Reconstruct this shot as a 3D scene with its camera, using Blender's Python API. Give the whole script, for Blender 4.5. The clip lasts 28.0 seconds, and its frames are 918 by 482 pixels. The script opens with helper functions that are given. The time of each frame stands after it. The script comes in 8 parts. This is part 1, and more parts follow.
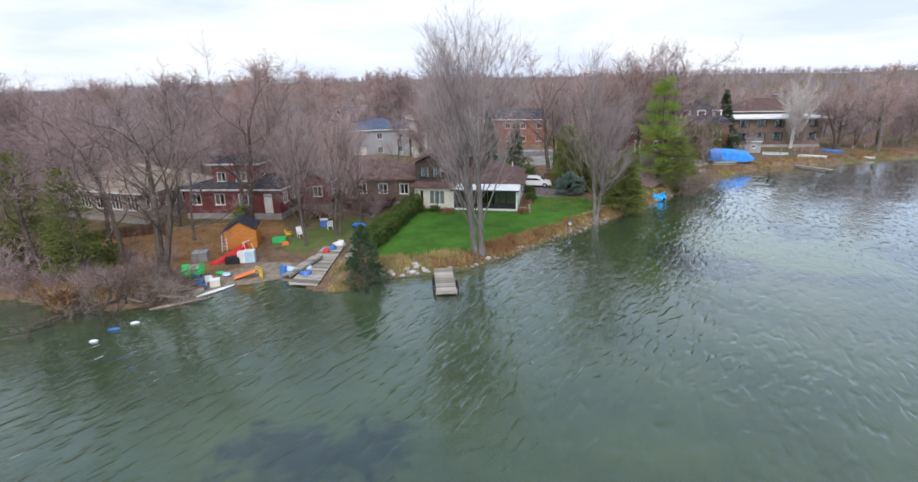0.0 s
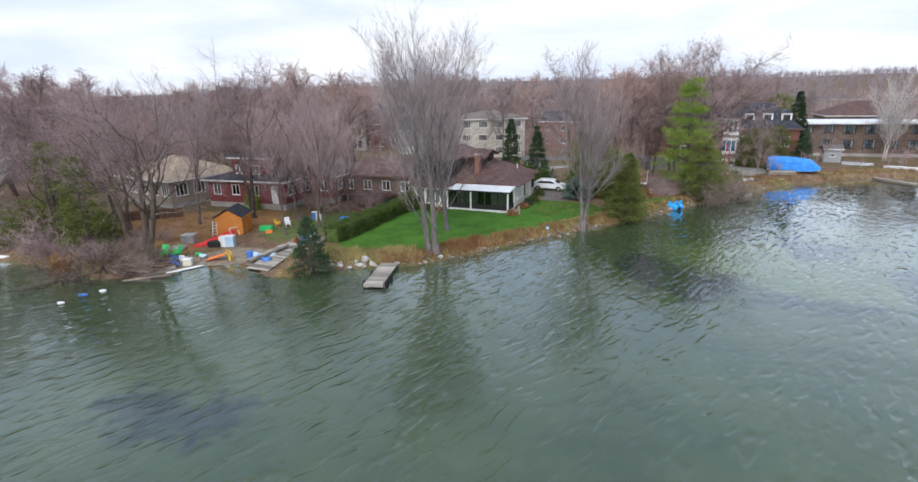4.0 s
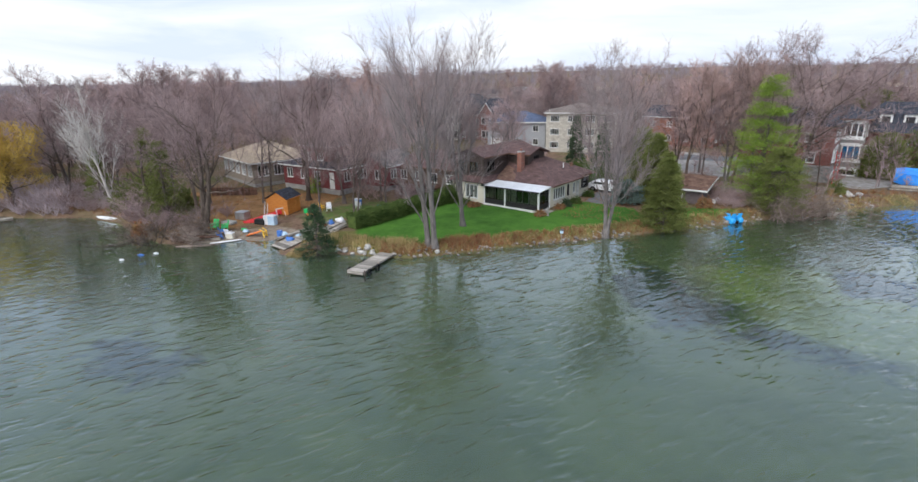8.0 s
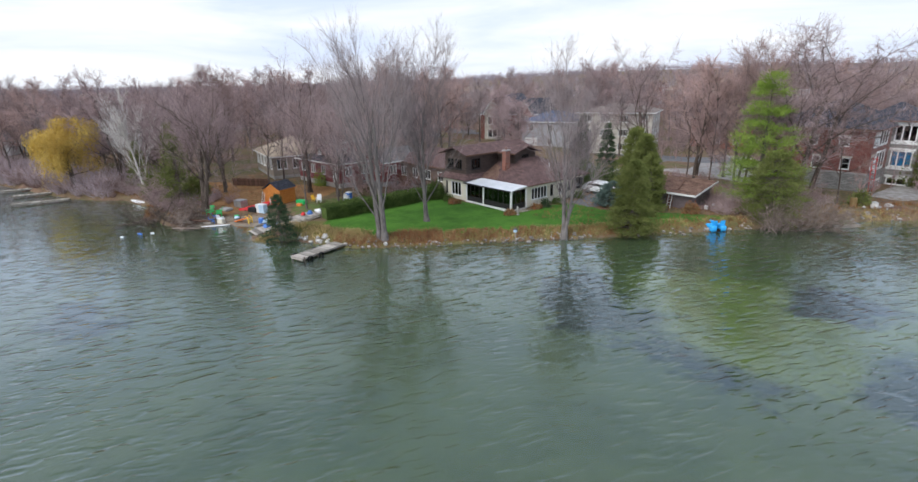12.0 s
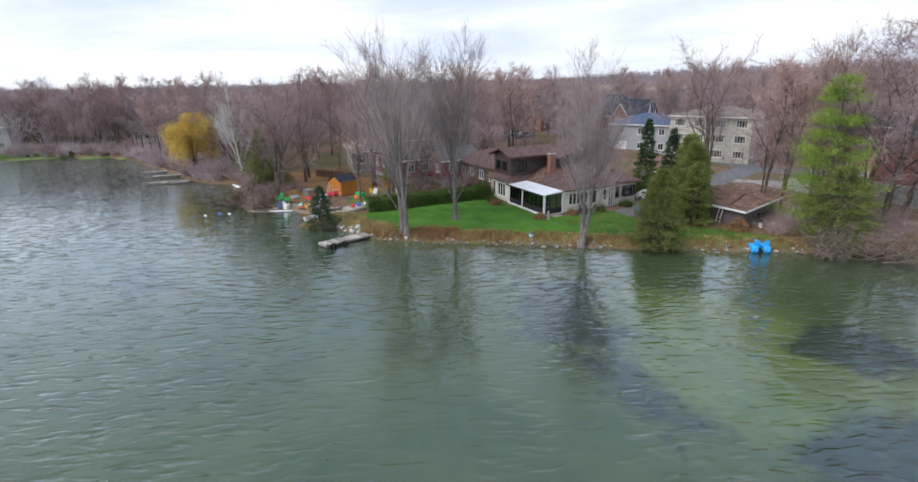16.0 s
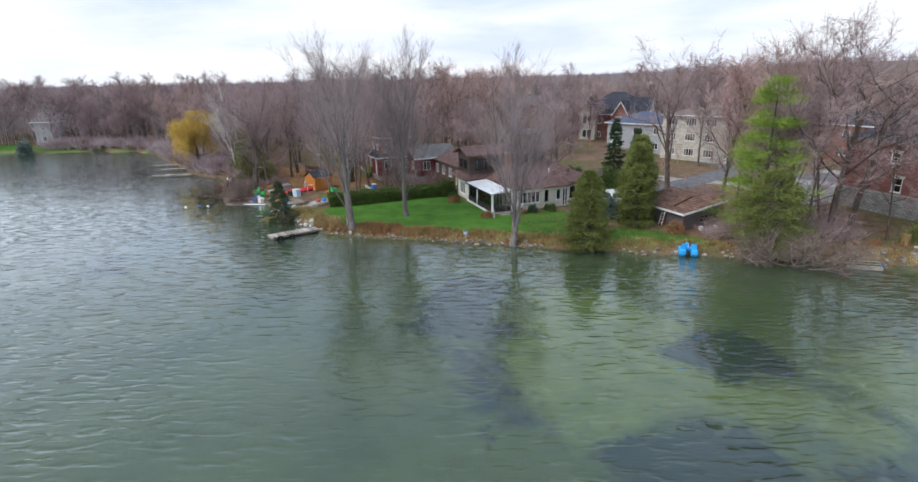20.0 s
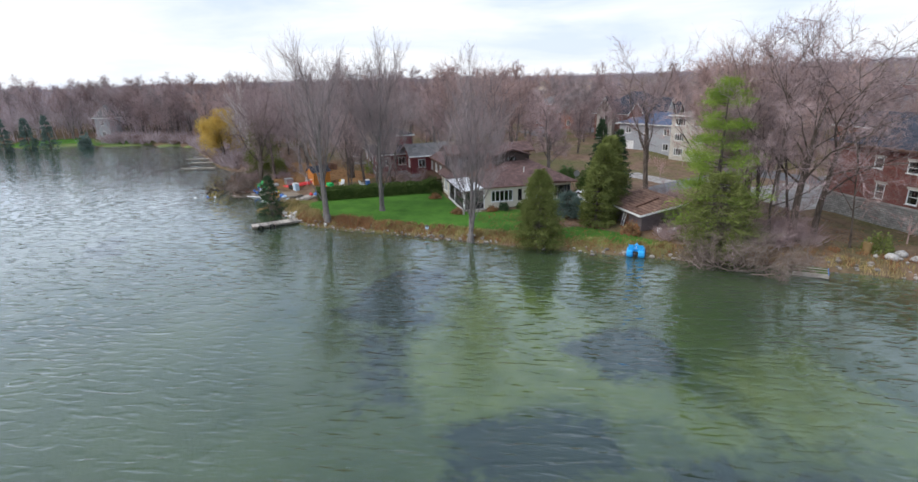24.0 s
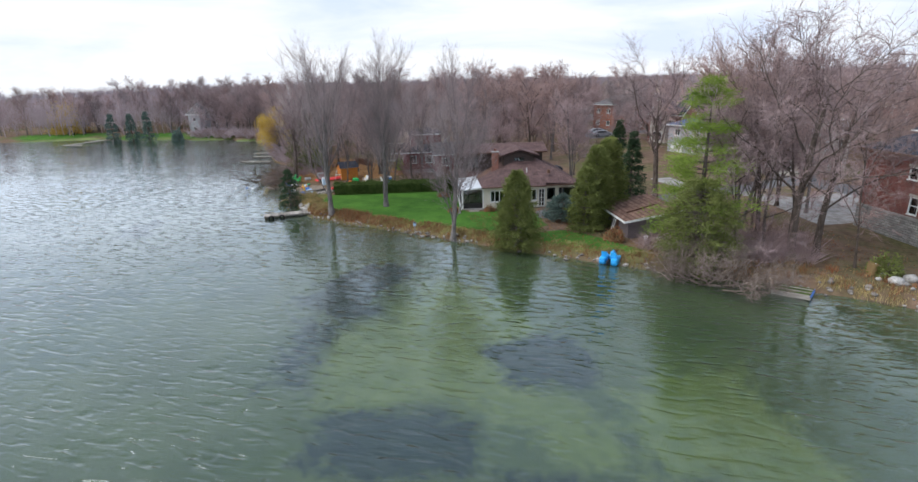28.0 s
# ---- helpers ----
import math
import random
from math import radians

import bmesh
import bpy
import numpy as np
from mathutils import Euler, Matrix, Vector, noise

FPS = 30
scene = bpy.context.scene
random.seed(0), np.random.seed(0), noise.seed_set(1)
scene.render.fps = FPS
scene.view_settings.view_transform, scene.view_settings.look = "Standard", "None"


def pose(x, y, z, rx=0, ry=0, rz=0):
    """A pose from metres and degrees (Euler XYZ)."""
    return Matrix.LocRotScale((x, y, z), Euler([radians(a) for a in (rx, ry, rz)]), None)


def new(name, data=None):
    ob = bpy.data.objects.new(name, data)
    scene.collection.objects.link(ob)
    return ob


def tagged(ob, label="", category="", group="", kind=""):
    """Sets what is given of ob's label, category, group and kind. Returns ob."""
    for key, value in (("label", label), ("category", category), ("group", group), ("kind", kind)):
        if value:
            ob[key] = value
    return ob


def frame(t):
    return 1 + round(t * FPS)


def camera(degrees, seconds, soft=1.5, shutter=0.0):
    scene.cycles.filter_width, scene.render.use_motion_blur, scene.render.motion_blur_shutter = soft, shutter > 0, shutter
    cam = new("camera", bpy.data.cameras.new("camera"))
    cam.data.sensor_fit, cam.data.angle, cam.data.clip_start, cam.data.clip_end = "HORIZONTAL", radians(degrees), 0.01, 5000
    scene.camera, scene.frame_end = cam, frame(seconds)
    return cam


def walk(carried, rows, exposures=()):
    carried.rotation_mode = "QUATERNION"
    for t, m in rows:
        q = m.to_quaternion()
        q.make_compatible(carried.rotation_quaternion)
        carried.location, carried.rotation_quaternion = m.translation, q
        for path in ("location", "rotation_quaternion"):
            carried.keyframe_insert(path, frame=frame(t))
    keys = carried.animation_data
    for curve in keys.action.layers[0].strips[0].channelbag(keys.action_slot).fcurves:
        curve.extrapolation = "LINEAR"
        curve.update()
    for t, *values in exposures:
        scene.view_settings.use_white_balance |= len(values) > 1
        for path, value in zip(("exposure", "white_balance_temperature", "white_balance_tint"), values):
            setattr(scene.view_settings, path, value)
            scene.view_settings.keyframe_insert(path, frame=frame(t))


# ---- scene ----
cam = camera(82.58, 28.0)
# seconds, eye in metres, degrees of tilt, roll and turn
ROWS = [
    (0.0, -0.000, -0.001, 14.137, -16.448, -1.203, 0.001),
    (0.5, 1.564, 0.029, 14.055, -16.365, -1.236, 1.227),
    (1.0, 3.077, 0.066, 13.979, -16.294, -1.236, 2.971),
    (1.5, 4.611, 0.103, 13.902, -16.216, -1.259, 4.765),
    (2.0, 6.292, 0.137, 13.826, -16.121, -1.322, 5.751),
    (2.5, 7.967, 0.178, 13.762, -16.046, -1.380, 6.885),
    (4.5, 14.274, 0.827, 13.894, -16.174, -1.125, 13.562),
    (5.0, 15.892, 1.230, 14.049, -16.361, -1.074, 14.959),
    (5.5, 17.467, 1.658, 14.193, -16.541, -0.963, 16.481),
    (6.0, 18.936, 2.092, 14.340, -16.724, -0.859, 18.664),
    (6.5, 20.445, 2.584, 14.480, -16.883, -0.809, 20.754),
    (7.0, 21.962, 3.098, 14.606, -17.017, -0.814, 22.856),
    (7.5, 23.341, 3.550, 14.707, -17.095, -0.817, 25.739),
    (8.0, 24.712, 4.029, 14.752, -17.195, -0.838, 28.201),
    (8.5, 26.250, 4.649, 14.749, -17.245, -0.864, 29.159),
    (9.0, 27.779, 5.311, 14.713, -17.222, -0.864, 30.235),
    (9.5, 29.303, 5.999, 14.651, -17.173, -0.922, 31.487),
    (10.0, 30.779, 6.725, 14.581, -17.080, -1.036, 32.976),
    (10.5, 32.204, 7.522, 14.505, -17.005, -1.073, 34.512),
    (11.0, 33.635, 8.388, 14.449, -16.954, -1.119, 35.921),
    (11.5, 35.030, 9.318, 14.416, -16.962, -1.157, 37.305),
    (12.0, 36.382, 10.248, 14.403, -16.995, -1.160, 38.974),
    (12.5, 37.582, 11.092, 14.401, -17.009, -1.105, 41.652),
    (14.5, 42.014, 14.478, 14.509, -17.028, -0.932, 48.083),
    (15.0, 43.034, 15.417, 14.589, -16.992, -0.960, 49.612),
    (15.5, 43.986, 16.308, 14.673, -16.985, -1.012, 51.526),
    (16.0, 44.833, 17.126, 14.775, -16.986, -1.065, 54.030),
    (16.5, 45.734, 18.067, 14.915, -17.089, -1.048, 55.687),
    (17.0, 46.679, 19.105, 15.038, -17.223, -1.101, 56.590),
    (17.5, 47.602, 20.176, 15.119, -17.311, -1.154, 57.186),
    (18.0, 48.478, 21.239, 15.146, -17.366, -1.236, 57.645),
    (18.5, 49.339, 22.257, 15.145, -17.393, -1.237, 58.055),
    (19.0, 50.213, 23.224, 15.133, -17.381, -1.223, 58.385),
    (19.5, 51.063, 24.159, 15.107, -17.332, -1.204, 58.804),
    (20.0, 51.896, 25.061, 15.076, -17.326, -1.209, 59.387),
    (20.5, 52.740, 25.957, 15.102, -17.367, -1.226, 60.021),
    (21.0, 53.558, 26.828, 15.156, -17.371, -1.248, 60.810),
    (21.5, 54.386, 27.721, 15.213, -17.393, -1.278, 61.365),
    (23.5, 57.330, 31.315, 15.155, -17.382, -1.258, 64.983),
    (24.0, 57.982, 32.333, 15.132, -17.339, -1.276, 65.778),
    (24.5, 58.604, 33.388, 15.102, -17.285, -1.314, 66.686),
    (25.0, 59.199, 34.543, 15.074, -17.239, -1.311, 67.562),
    (25.5, 59.752, 35.776, 15.058, -17.222, -1.373, 68.692),
    (26.0, 60.235, 37.017, 15.034, -17.190, -1.421, 70.338),
    (26.5, 60.671, 38.264, 15.009, -17.158, -1.456, 71.820),
    (27.0, 61.063, 39.511, 14.972, -17.151, -1.442, 73.108),
    (27.5, 61.416, 40.734, 14.914, -17.123, -1.424, 74.564),
    (28.0, 61.757, 41.963, 14.844, -17.110, -1.366, 76.020),
]
walk(cam, [(t, pose(x, y, z, 90 + tilt, 0, turn) @ pose(0, 0, 0, 0, 0, roll)) for t, x, y, z, tilt, roll, turn in ROWS])

# ---- sky and sun: a bright overcast day ----
world = bpy.data.worlds.new("overcast_sky")
scene.world = world
world.use_nodes = True
wt = world.node_tree
wt.nodes.clear()


def wnode(kind, **values):
    n = wt.nodes.new(kind)
    for k, v in values.items():
        n.inputs[k].default_value = v
    return n


SUN_ELEV, SUN_TURN = 46.0, 188.0
sky = wt.nodes.new("ShaderNodeTexSky")
sky.sky_type, sky.sun_disc = "NISHITA", False
sky.sun_elevation, sky.sun_rotation = radians(SUN_ELEV), radians(SUN_TURN)
sky.air_density, sky.dust_density = 1.0, 2.0
sky_bg = wnode("ShaderNodeBackground", Strength=0.10)
wt.links.new(sky.outputs[0], sky_bg.inputs[0])
tc = wt.nodes.new("ShaderNodeTexCoord")
mp = wnode("ShaderNodeMapping", Scale=(1.6, 1.6, 9.0))
wt.links.new(tc.outputs["Generated"], mp.inputs[0])
cl = wnode("ShaderNodeTexNoise", Scale=1.4, Detail=6.0, Roughness=0.55, Distortion=0.4)
wt.links.new(mp.outputs[0], cl.inputs[0])
cr = wt.nodes.new("ShaderNodeValToRGB")
cr.color_ramp.elements[0].position, cr.color_ramp.elements[0].color = 0.36, (0.68, 0.77, 0.96, 1)
cr.color_ramp.elements[1].position, cr.color_ramp.elements[1].color = 0.56, (0.90, 0.935, 1.0, 1)
wt.links.new(cl.outputs[0], cr.inputs[0])
cloud_bg = wnode("ShaderNodeBackground", Strength=0.985)
sp = wt.nodes.new("ShaderNodeSeparateXYZ")
wt.links.new(tc.outputs["Generated"], sp.inputs[0])
up = wt.nodes.new("ShaderNodeValToRGB")
up.color_ramp.elements[0].position, up.color_ramp.elements[0].color = 0.05, (1.0, 1.0, 1.0, 1)
up.color_ramp.elements[1].position, up.color_ramp.elements[1].color = 0.75, (0.66, 0.74, 0.86, 1)
wt.links.new(sp.outputs[2], up.inputs[0])
mm = wt.nodes.new("ShaderNodeMix")
mm.data_type, mm.blend_type = "RGBA", "MULTIPLY"
mm.inputs[0].default_value = 1.0
wt.links.new(cr.outputs[0], mm.inputs[6])
wt.links.new(up.outputs[0], mm.inputs[7])
wt.links.new(mm.outputs[2], cloud_bg.inputs[0])
mixw = wnode("ShaderNodeMixShader", Fac=0.93)
wt.links.new(sky_bg.outputs[0], mixw.inputs[1])
wt.links.new(cloud_bg.outputs[0], mixw.inputs[2])
wo = wt.nodes.new("ShaderNodeOutputWorld")
wt.links.new(mixw.outputs[0], wo.inputs[0])

sun_data = bpy.data.lights.new("sun", "SUN")
sun_data.energy, sun_data.angle, sun_data.color = 1.95, radians(45), (1.0, 0.97, 0.93)
sun = new("sun", sun_data)
sun.matrix_world = Matrix.Rotation(radians(-SUN_TURN), 4, "Z") @ pose(0, 0, 60, -(90 - SUN_ELEV), 0, 0)
scene.view_settings.exposure = 0.3

# ---- materials ----
class Nodes:
    """A small builder for one node material."""

    def __init__(self, name):
        self.m = bpy.data.materials.new(name)
        self.m.use_nodes = True
        self.t = self.m.node_tree
        self.t.nodes.clear()
        self.coord = self.t.nodes.new("ShaderNodeTexCoord").outputs["Object"]

    def add(self, kind, **values):
        n = self.t.nodes.new(kind)
        for k, v in values.items():
            n.inputs[k].default_value = v
        return n

    def link(self, a, b):
        self.t.links.new(a, b)

    def noise(self, scale, detail=4.0, rough=0.6, stretch=None, distort=0.0, coord=None):
        c = coord or self.coord
        if stretch:
            mp_ = self.add("ShaderNodeMapping", Scale=stretch)
            self.link(c, mp_.inputs[0])
            c = mp_.outputs[0]
        n = self.add("ShaderNodeTexNoise", Scale=scale, Detail=detail, Roughness=rough, Distortion=distort)
        self.link(c, n.inputs["Vector"])
        return n.outputs["Fac"]

    def ramp(self, fac, a, b, lo=0.35, hi=0.65):
        r = self.t.nodes.new("ShaderNodeValToRGB")
        r.color_ramp.elements[0].position, r.color_ramp.elements[0].color = lo, (*a, 1)
        r.color_ramp.elements[1].position, r.color_ramp.elements[1].color = hi, (*b, 1)
        self.link(fac, r.inputs[0])
        return r.outputs[0]

    def step(self, fac, lo, hi):
        r = self.add("ShaderNodeMapRange")
        r.inputs["From Min"].default_value, r.inputs["From Max"].default_value = lo, hi
        self.link(fac, r.inputs["Value"])
        return r.outputs[0]

    def mix(self, fac, a, b, how="MIX"):
        n = self.t.nodes.new("ShaderNodeMix")
        n.data_type, n.blend_type = "RGBA", how
        for sock, val in ((n.inputs[0], fac), (n.inputs[6], a), (n.inputs[7], b)):
            if isinstance(val, (int, float)):
                sock.default_value = val
            elif isinstance(val, tuple):
                sock.default_value = (*val, 1)
            else:
                self.link(val, sock)
        return n.outputs[2]

    def math(self, how, a, b=0.0):
        n = self.t.nodes.new("ShaderNodeMath")
        n.operation = how
        for sock, val in ((n.inputs[0], a), (n.inputs[1], b)):
            if isinstance(val, (int, float)):
                sock.default_value = val
            else:
                self.link(val, sock)
        return n.outputs[0]

    def attr(self, name):
        n = self.t.nodes.new("ShaderNodeAttribute")
        n.attribute_name = name
        return n.outputs["Fac"]

    def finish(self, colour, rough=0.8, bump=None, depth=0.02, strength=0.5, metal=0.0, spec=0.3):
        b = self.add("ShaderNodeBsdfPrincipled", Metallic=metal)
        b.inputs["Specular IOR Level"].default_value = spec
        if isinstance(colour, tuple):
            b.inputs["Base Color"].default_value = (*colour, 1)
        else:
            self.link(colour, b.inputs["Base Color"])
        if isinstance(rough, (int, float)):
            b.inputs["Roughness"].default_value = rough
        else:
            self.link(rough, b.inputs["Roughness"])
        if bump is not None:
            bn = self.add("ShaderNodeBump", Strength=strength, Distance=depth)
            self.link(bump, bn.inputs["Height"])
            self.link(bn.outputs[0], b.inputs["Normal"])
        o = self.t.nodes.new("ShaderNodeOutputMaterial")
        self.link(b.outputs[0], o.inputs[0])
        return self.m


def plain(name, a, b, scale=3.0, fine=25.0, rough=0.75, depth=0.01, spec=0.3, metal=0.0, vary=0.0, stretch=None):
    """Two tones mixed by broad noise, a fine grain over it and a little relief."""
    n = Nodes(name)
    col = n.ramp(n.noise(scale, 5, 0.65, stretch), a, b)
    grain = n.noise(fine, 3, 0.6, stretch)
    col = n.mix(0.22, col, n.ramp(grain, (0.35, 0.35, 0.35), (0.8, 0.8, 0.8)), "OVERLAY")
    if vary:
        rnd = n.t.nodes.new("ShaderNodeObjectInfo").outputs["Random"]
        col = n.mix(vary, col, n.ramp(rnd, (0.1, 0.1, 0.1), (0.9, 0.9, 0.9), 0, 1), "OVERLAY")
    return n.finish(col, rough, grain, depth, 0.5, metal, spec)


def boards(name, a, b, pitch, up=True, rough=0.7):
    """Lap siding: courses by height, streaks along them."""
    n = Nodes(name)
    sep = n.add("ShaderNodeSeparateXYZ")
    n.link(n.coord, sep.inputs[0])
    saw = n.math("FRACT", n.math("DIVIDE", sep.outputs[2 if up else 0], pitch))
    col = n.ramp(n.noise(2.2, 5, 0.7, (1, 1, 6) if up else (6, 6, 1)), a, b)
    col = n.mix(0.25, col, n.ramp(n.noise(40, 2), (0.3, 0.3, 0.3), (0.75, 0.75, 0.75)), "OVERLAY")
    return n.finish(col, rough, n.math("MULTIPLY", saw, -1.0), 0.025, 0.9)


def courses(name, a, b, mortar, size, rough=0.85, mortar_size=0.012, vary=0.5):
    """Bricks or shingles in running bond; the height drives the rows on walls, the plan on roofs."""
    n = Nodes(name)
    sep = n.add("ShaderNodeSeparateXYZ")
    n.link(n.coord, sep.inputs[0])
    cmb = n.add("ShaderNodeCombineXYZ")
    n.link(n.math("ADD", sep.outputs[0], sep.outputs[1]), cmb.inputs[0])
    n.link(sep.outputs[2], cmb.inputs[1])
    br = n.add("ShaderNodeTexBrick", Scale=1.0)
    br.inputs["Mortar Size"].default_value = mortar_size
    br.inputs["Brick Width"].default_value, br.inputs["Row Height"].default_value = size
    br.inputs["Color1"].default_value, br.inputs["Color2"].default_value = (*a, 1), (*b, 1)
    br.inputs["Mortar"].default_value = (*mortar, 1)
    n.link(cmb.outputs[0], br.inputs["Vector"])
    col = n.mix(vary, br.outputs["Color"], n.ramp(n.noise(1.3, 6, 0.7), (0.3, 0.3, 0.3), (0.72, 0.72, 0.72)), "OVERLAY")
    return n.finish(col, rough, n.math("MULTIPLY", br.outputs["Fac"], -1.0), 0.02, 0.6)


M = {}
M["bark"] = plain("grey_bark", (0.08, 0.064, 0.057), (0.17, 0.14, 0.125), 2.0, 18, 0.95, 0.03, 0.1, 0, 0.25, (3, 3, 0.6))
M["twig"] = plain("bare_twigs", (0.27, 0.195, 0.19), (0.43, 0.325, 0.32), 0.5, 9, 0.95, 0.0, 0.05, 0, 0.3)
M["bark_pale"] = plain("pale_grey_bark", (0.11, 0.098, 0.092), (0.21, 0.19, 0.178), 2.0, 18, 0.95, 0.03, 0.1, 0, 0.2, (3, 3, 0.6))
M["twig_pale"] = plain("pale_grey_twigs", (0.235, 0.19, 0.188), (0.375, 0.31, 0.307), 0.5, 9, 0.95, 0.0, 0.05, 0, 0.2)
M["bark_dark"] = plain("dark_oak_bark", (0.065, 0.05, 0.04), (0.15, 0.12, 0.10), 2.0, 18, 0.95, 0.03, 0.1, 0, 0.25, (3, 3, 0.6))
M["twig_red"] = plain("russet_twigs", (0.29, 0.197, 0.178), (0.445, 0.315, 0.288), 0.5, 9, 0.95, 0.0, 0.05, 0, 0.35)
M["birch"] = plain("white_birch_bark", (0.42, 0.38, 0.35), (0.66, 0.62, 0.58), 3.0, 9, 0.8, 0.01, 0.1, 0, 0, (1, 1, 5))
M["cedar"] = plain("cedar_foliage", (0.10, 0.12, 0.03), (0.205, 0.23, 0.075), 1.1, 7, 0.9, 0.0, 0.1, 0, 0.15)
M["pine"] = plain("white_pine_needles", (0.15, 0.235, 0.038), (0.32, 0.42, 0.085), 0.9, 7, 0.9, 0.0, 0.1, 0, 0.1)
M["spruce"] = plain("spruce_needles", (0.028, 0.055, 0.028), (0.075, 0.11, 0.058), 1.1, 7, 0.9, 0.0, 0.1, 0, 0.2)
M["blue_spruce"] = plain("blue_spruce_needles", (0.085, 0.125, 0.108), (0.18, 0.24, 0.205), 1.1, 7, 0.9, 0.0, 0.1)
M["willow"] = plain("yellow_willow_leaves", (0.46, 0.30, 0.06), (0.66, 0.47, 0.14), 0.8, 6, 0.9, 0.0, 0.1)
M["hedge"] = plain("clipped_hedge_leaves", (0.045, 0.075, 0.02), (0.10, 0.14, 0.04), 1.5, 9, 0.9, 0.0, 0.1)
M["laurel"] = plain("laurel_leaves", (0.05, 0.11, 0.03), (0.11, 0.20, 0.055), 1.5, 9, 0.7, 0.0, 0.3)
# twigs lightened and greyed to paint in the haze over farther woods
M["twig_haze"] = plain("haze_paled_twigs", (0.36, 0.29, 0.30), (0.54, 0.445, 0.455), 0.3, 4, 0.95, 0.0, 0.05)
# distance haze put into the colour: bluish purple-grey for the hill woods
M["twig_far_haze"] = plain("haze_tinted_far_twigs", (0.24, 0.205, 0.228), (0.36, 0.315, 0.35), 0.02, 0.4, 0.95, 0.0, 0.05)


def blades(name, tones):
    """Dry grass whose blades differ in tone one from another."""
    n = Nodes(name)
    geo = n.t.nodes.new("ShaderNodeNewGeometry")
    r = n.t.nodes.new("ShaderNodeValToRGB")
    r.color_ramp.interpolation = "LINEAR"
    while len(r.color_ramp.elements) < len(tones):
        r.color_ramp.elements.new(0.5)
    for i, c in enumerate(tones):
        r.color_ramp.elements[i].position, r.color_ramp.elements[i].color = i / (len(tones) - 1), (*c, 1)
    n.link(geo.outputs["Random Per Island"], r.inputs[0])
    patch = n.ramp(n.noise(0.7, 4), (0.28, 0.28, 0.28), (0.72, 0.72, 0.72))
    return n.finish(n.mix(0.6, r.outputs[0], patch, "OVERLAY"), 0.95, None, spec=0.05)


M["reed"] = blades("dry_reed_blades", ((0.20, 0.21, 0.06), (0.36, 0.27, 0.12), (0.52, 0.41, 0.22), (0.30, 0.20, 0.09)))
M["redweed"] = blades("red_brown_weed_blades", ((0.15, 0.06, 0.035), (0.36, 0.14, 0.07), (0.22, 0.15, 0.07), (0.38, 0.26, 0.13), (0.16, 0.09, 0.06)))
M["stone"] = plain("shore_stone", (0.16, 0.14, 0.12), (0.36, 0.33, 0.30), 3, 14, 0.9, 0.02, 0.2, 0, 0.5)
M["white_stone"] = plain("pale_limestone", (0.28, 0.265, 0.245), (0.50, 0.48, 0.45), 3, 14, 0.9, 0.02, 0.2, 0, 0.3)
M["cream"] = plain("cream_stucco", (0.62, 0.58, 0.47), (0.74, 0.70, 0.58), 0.8, 30, 0.85, 0.01)
M["white"] = plain("white_paint", (0.70, 0.70, 0.68), (0.83, 0.83, 0.81), 1.2, 25, 0.6, 0.004)
M["white_roof"] = plain("white_roof_sheet", (0.66, 0.67, 0.68), (0.86, 0.87, 0.88), 0.7, 8, 0.55, 0.01)
M["brown_siding"] = boards("dark_brown_siding", (0.045, 0.032, 0.028), (0.10, 0.072, 0.062), 0.2)
M["porch_dark"] = plain("dark_screen_frame", (0.018, 0.017, 0.018), (0.035, 0.033, 0.033), 2, 30, 0.6)
M["brown_roof"] = courses("brown_shingles", (0.115, 0.068, 0.064), (0.18, 0.112, 0.103), (0.06, 0.035, 0.03), (0.45, 0.075), 0.9, 0.008, 0.6)
M["rust_roof"] = courses("leaf_littered_shingles", (0.15, 0.088, 0.066), (0.24, 0.15, 0.112), (0.10, 0.05, 0.035), (0.45, 0.075), 0.95, 0.008, 0.8)
M["grey_roof"] = courses("grey_shingles", (0.12, 0.115, 0.115), (0.2, 0.19, 0.185), (0.07, 0.07, 0.07), (0.45, 0.09), 0.9, 0.008, 0.5)
M["dark_roof"] = courses("dark_blue_grey_shingles", (0.03, 0.033, 0.045), (0.065, 0.07, 0.09), (0.02, 0.02, 0.025), (0.45, 0.09), 0.85, 0.008, 0.5)
M["taupe_roof"] = courses("taupe_shingles", (0.17, 0.135, 0.115), (0.26, 0.215, 0.185), (0.10, 0.085, 0.075), (0.45, 0.09), 0.9, 0.008, 0.5)
M["tan_roof"] = courses("tan_shingles", (0.32, 0.25, 0.18), (0.45, 0.36, 0.265), (0.2, 0.15, 0.11), (0.45, 0.09), 0.9, 0.008, 0.5)
M["blue_roof"] = courses("slate_blue_shingles", (0.07, 0.095, 0.16), (0.12, 0.15, 0.23), (0.05, 0.06, 0.09), (0.45, 0.09), 0.85, 0.008, 0.4)
M["brick"] = courses("red_brick", (0.17, 0.047, 0.038), (0.27, 0.08, 0.062), (0.24, 0.19, 0.17), (0.24, 0.075), 0.9, 0.010, 0.45)
M["orange_brick"] = courses("orange_brick", (0.26, 0.09, 0.06), (0.38, 0.14, 0.095), (0.28, 0.22, 0.19), (0.24, 0.075), 0.9, 0.010, 0.4)
M["grey_block"] = courses("grey_stone_blocks", (0.24, 0.23, 0.22), (0.38, 0.37, 0.35), (0.14, 0.14, 0.13), (0.5, 0.2), 0.9, 0.018, 0.5)
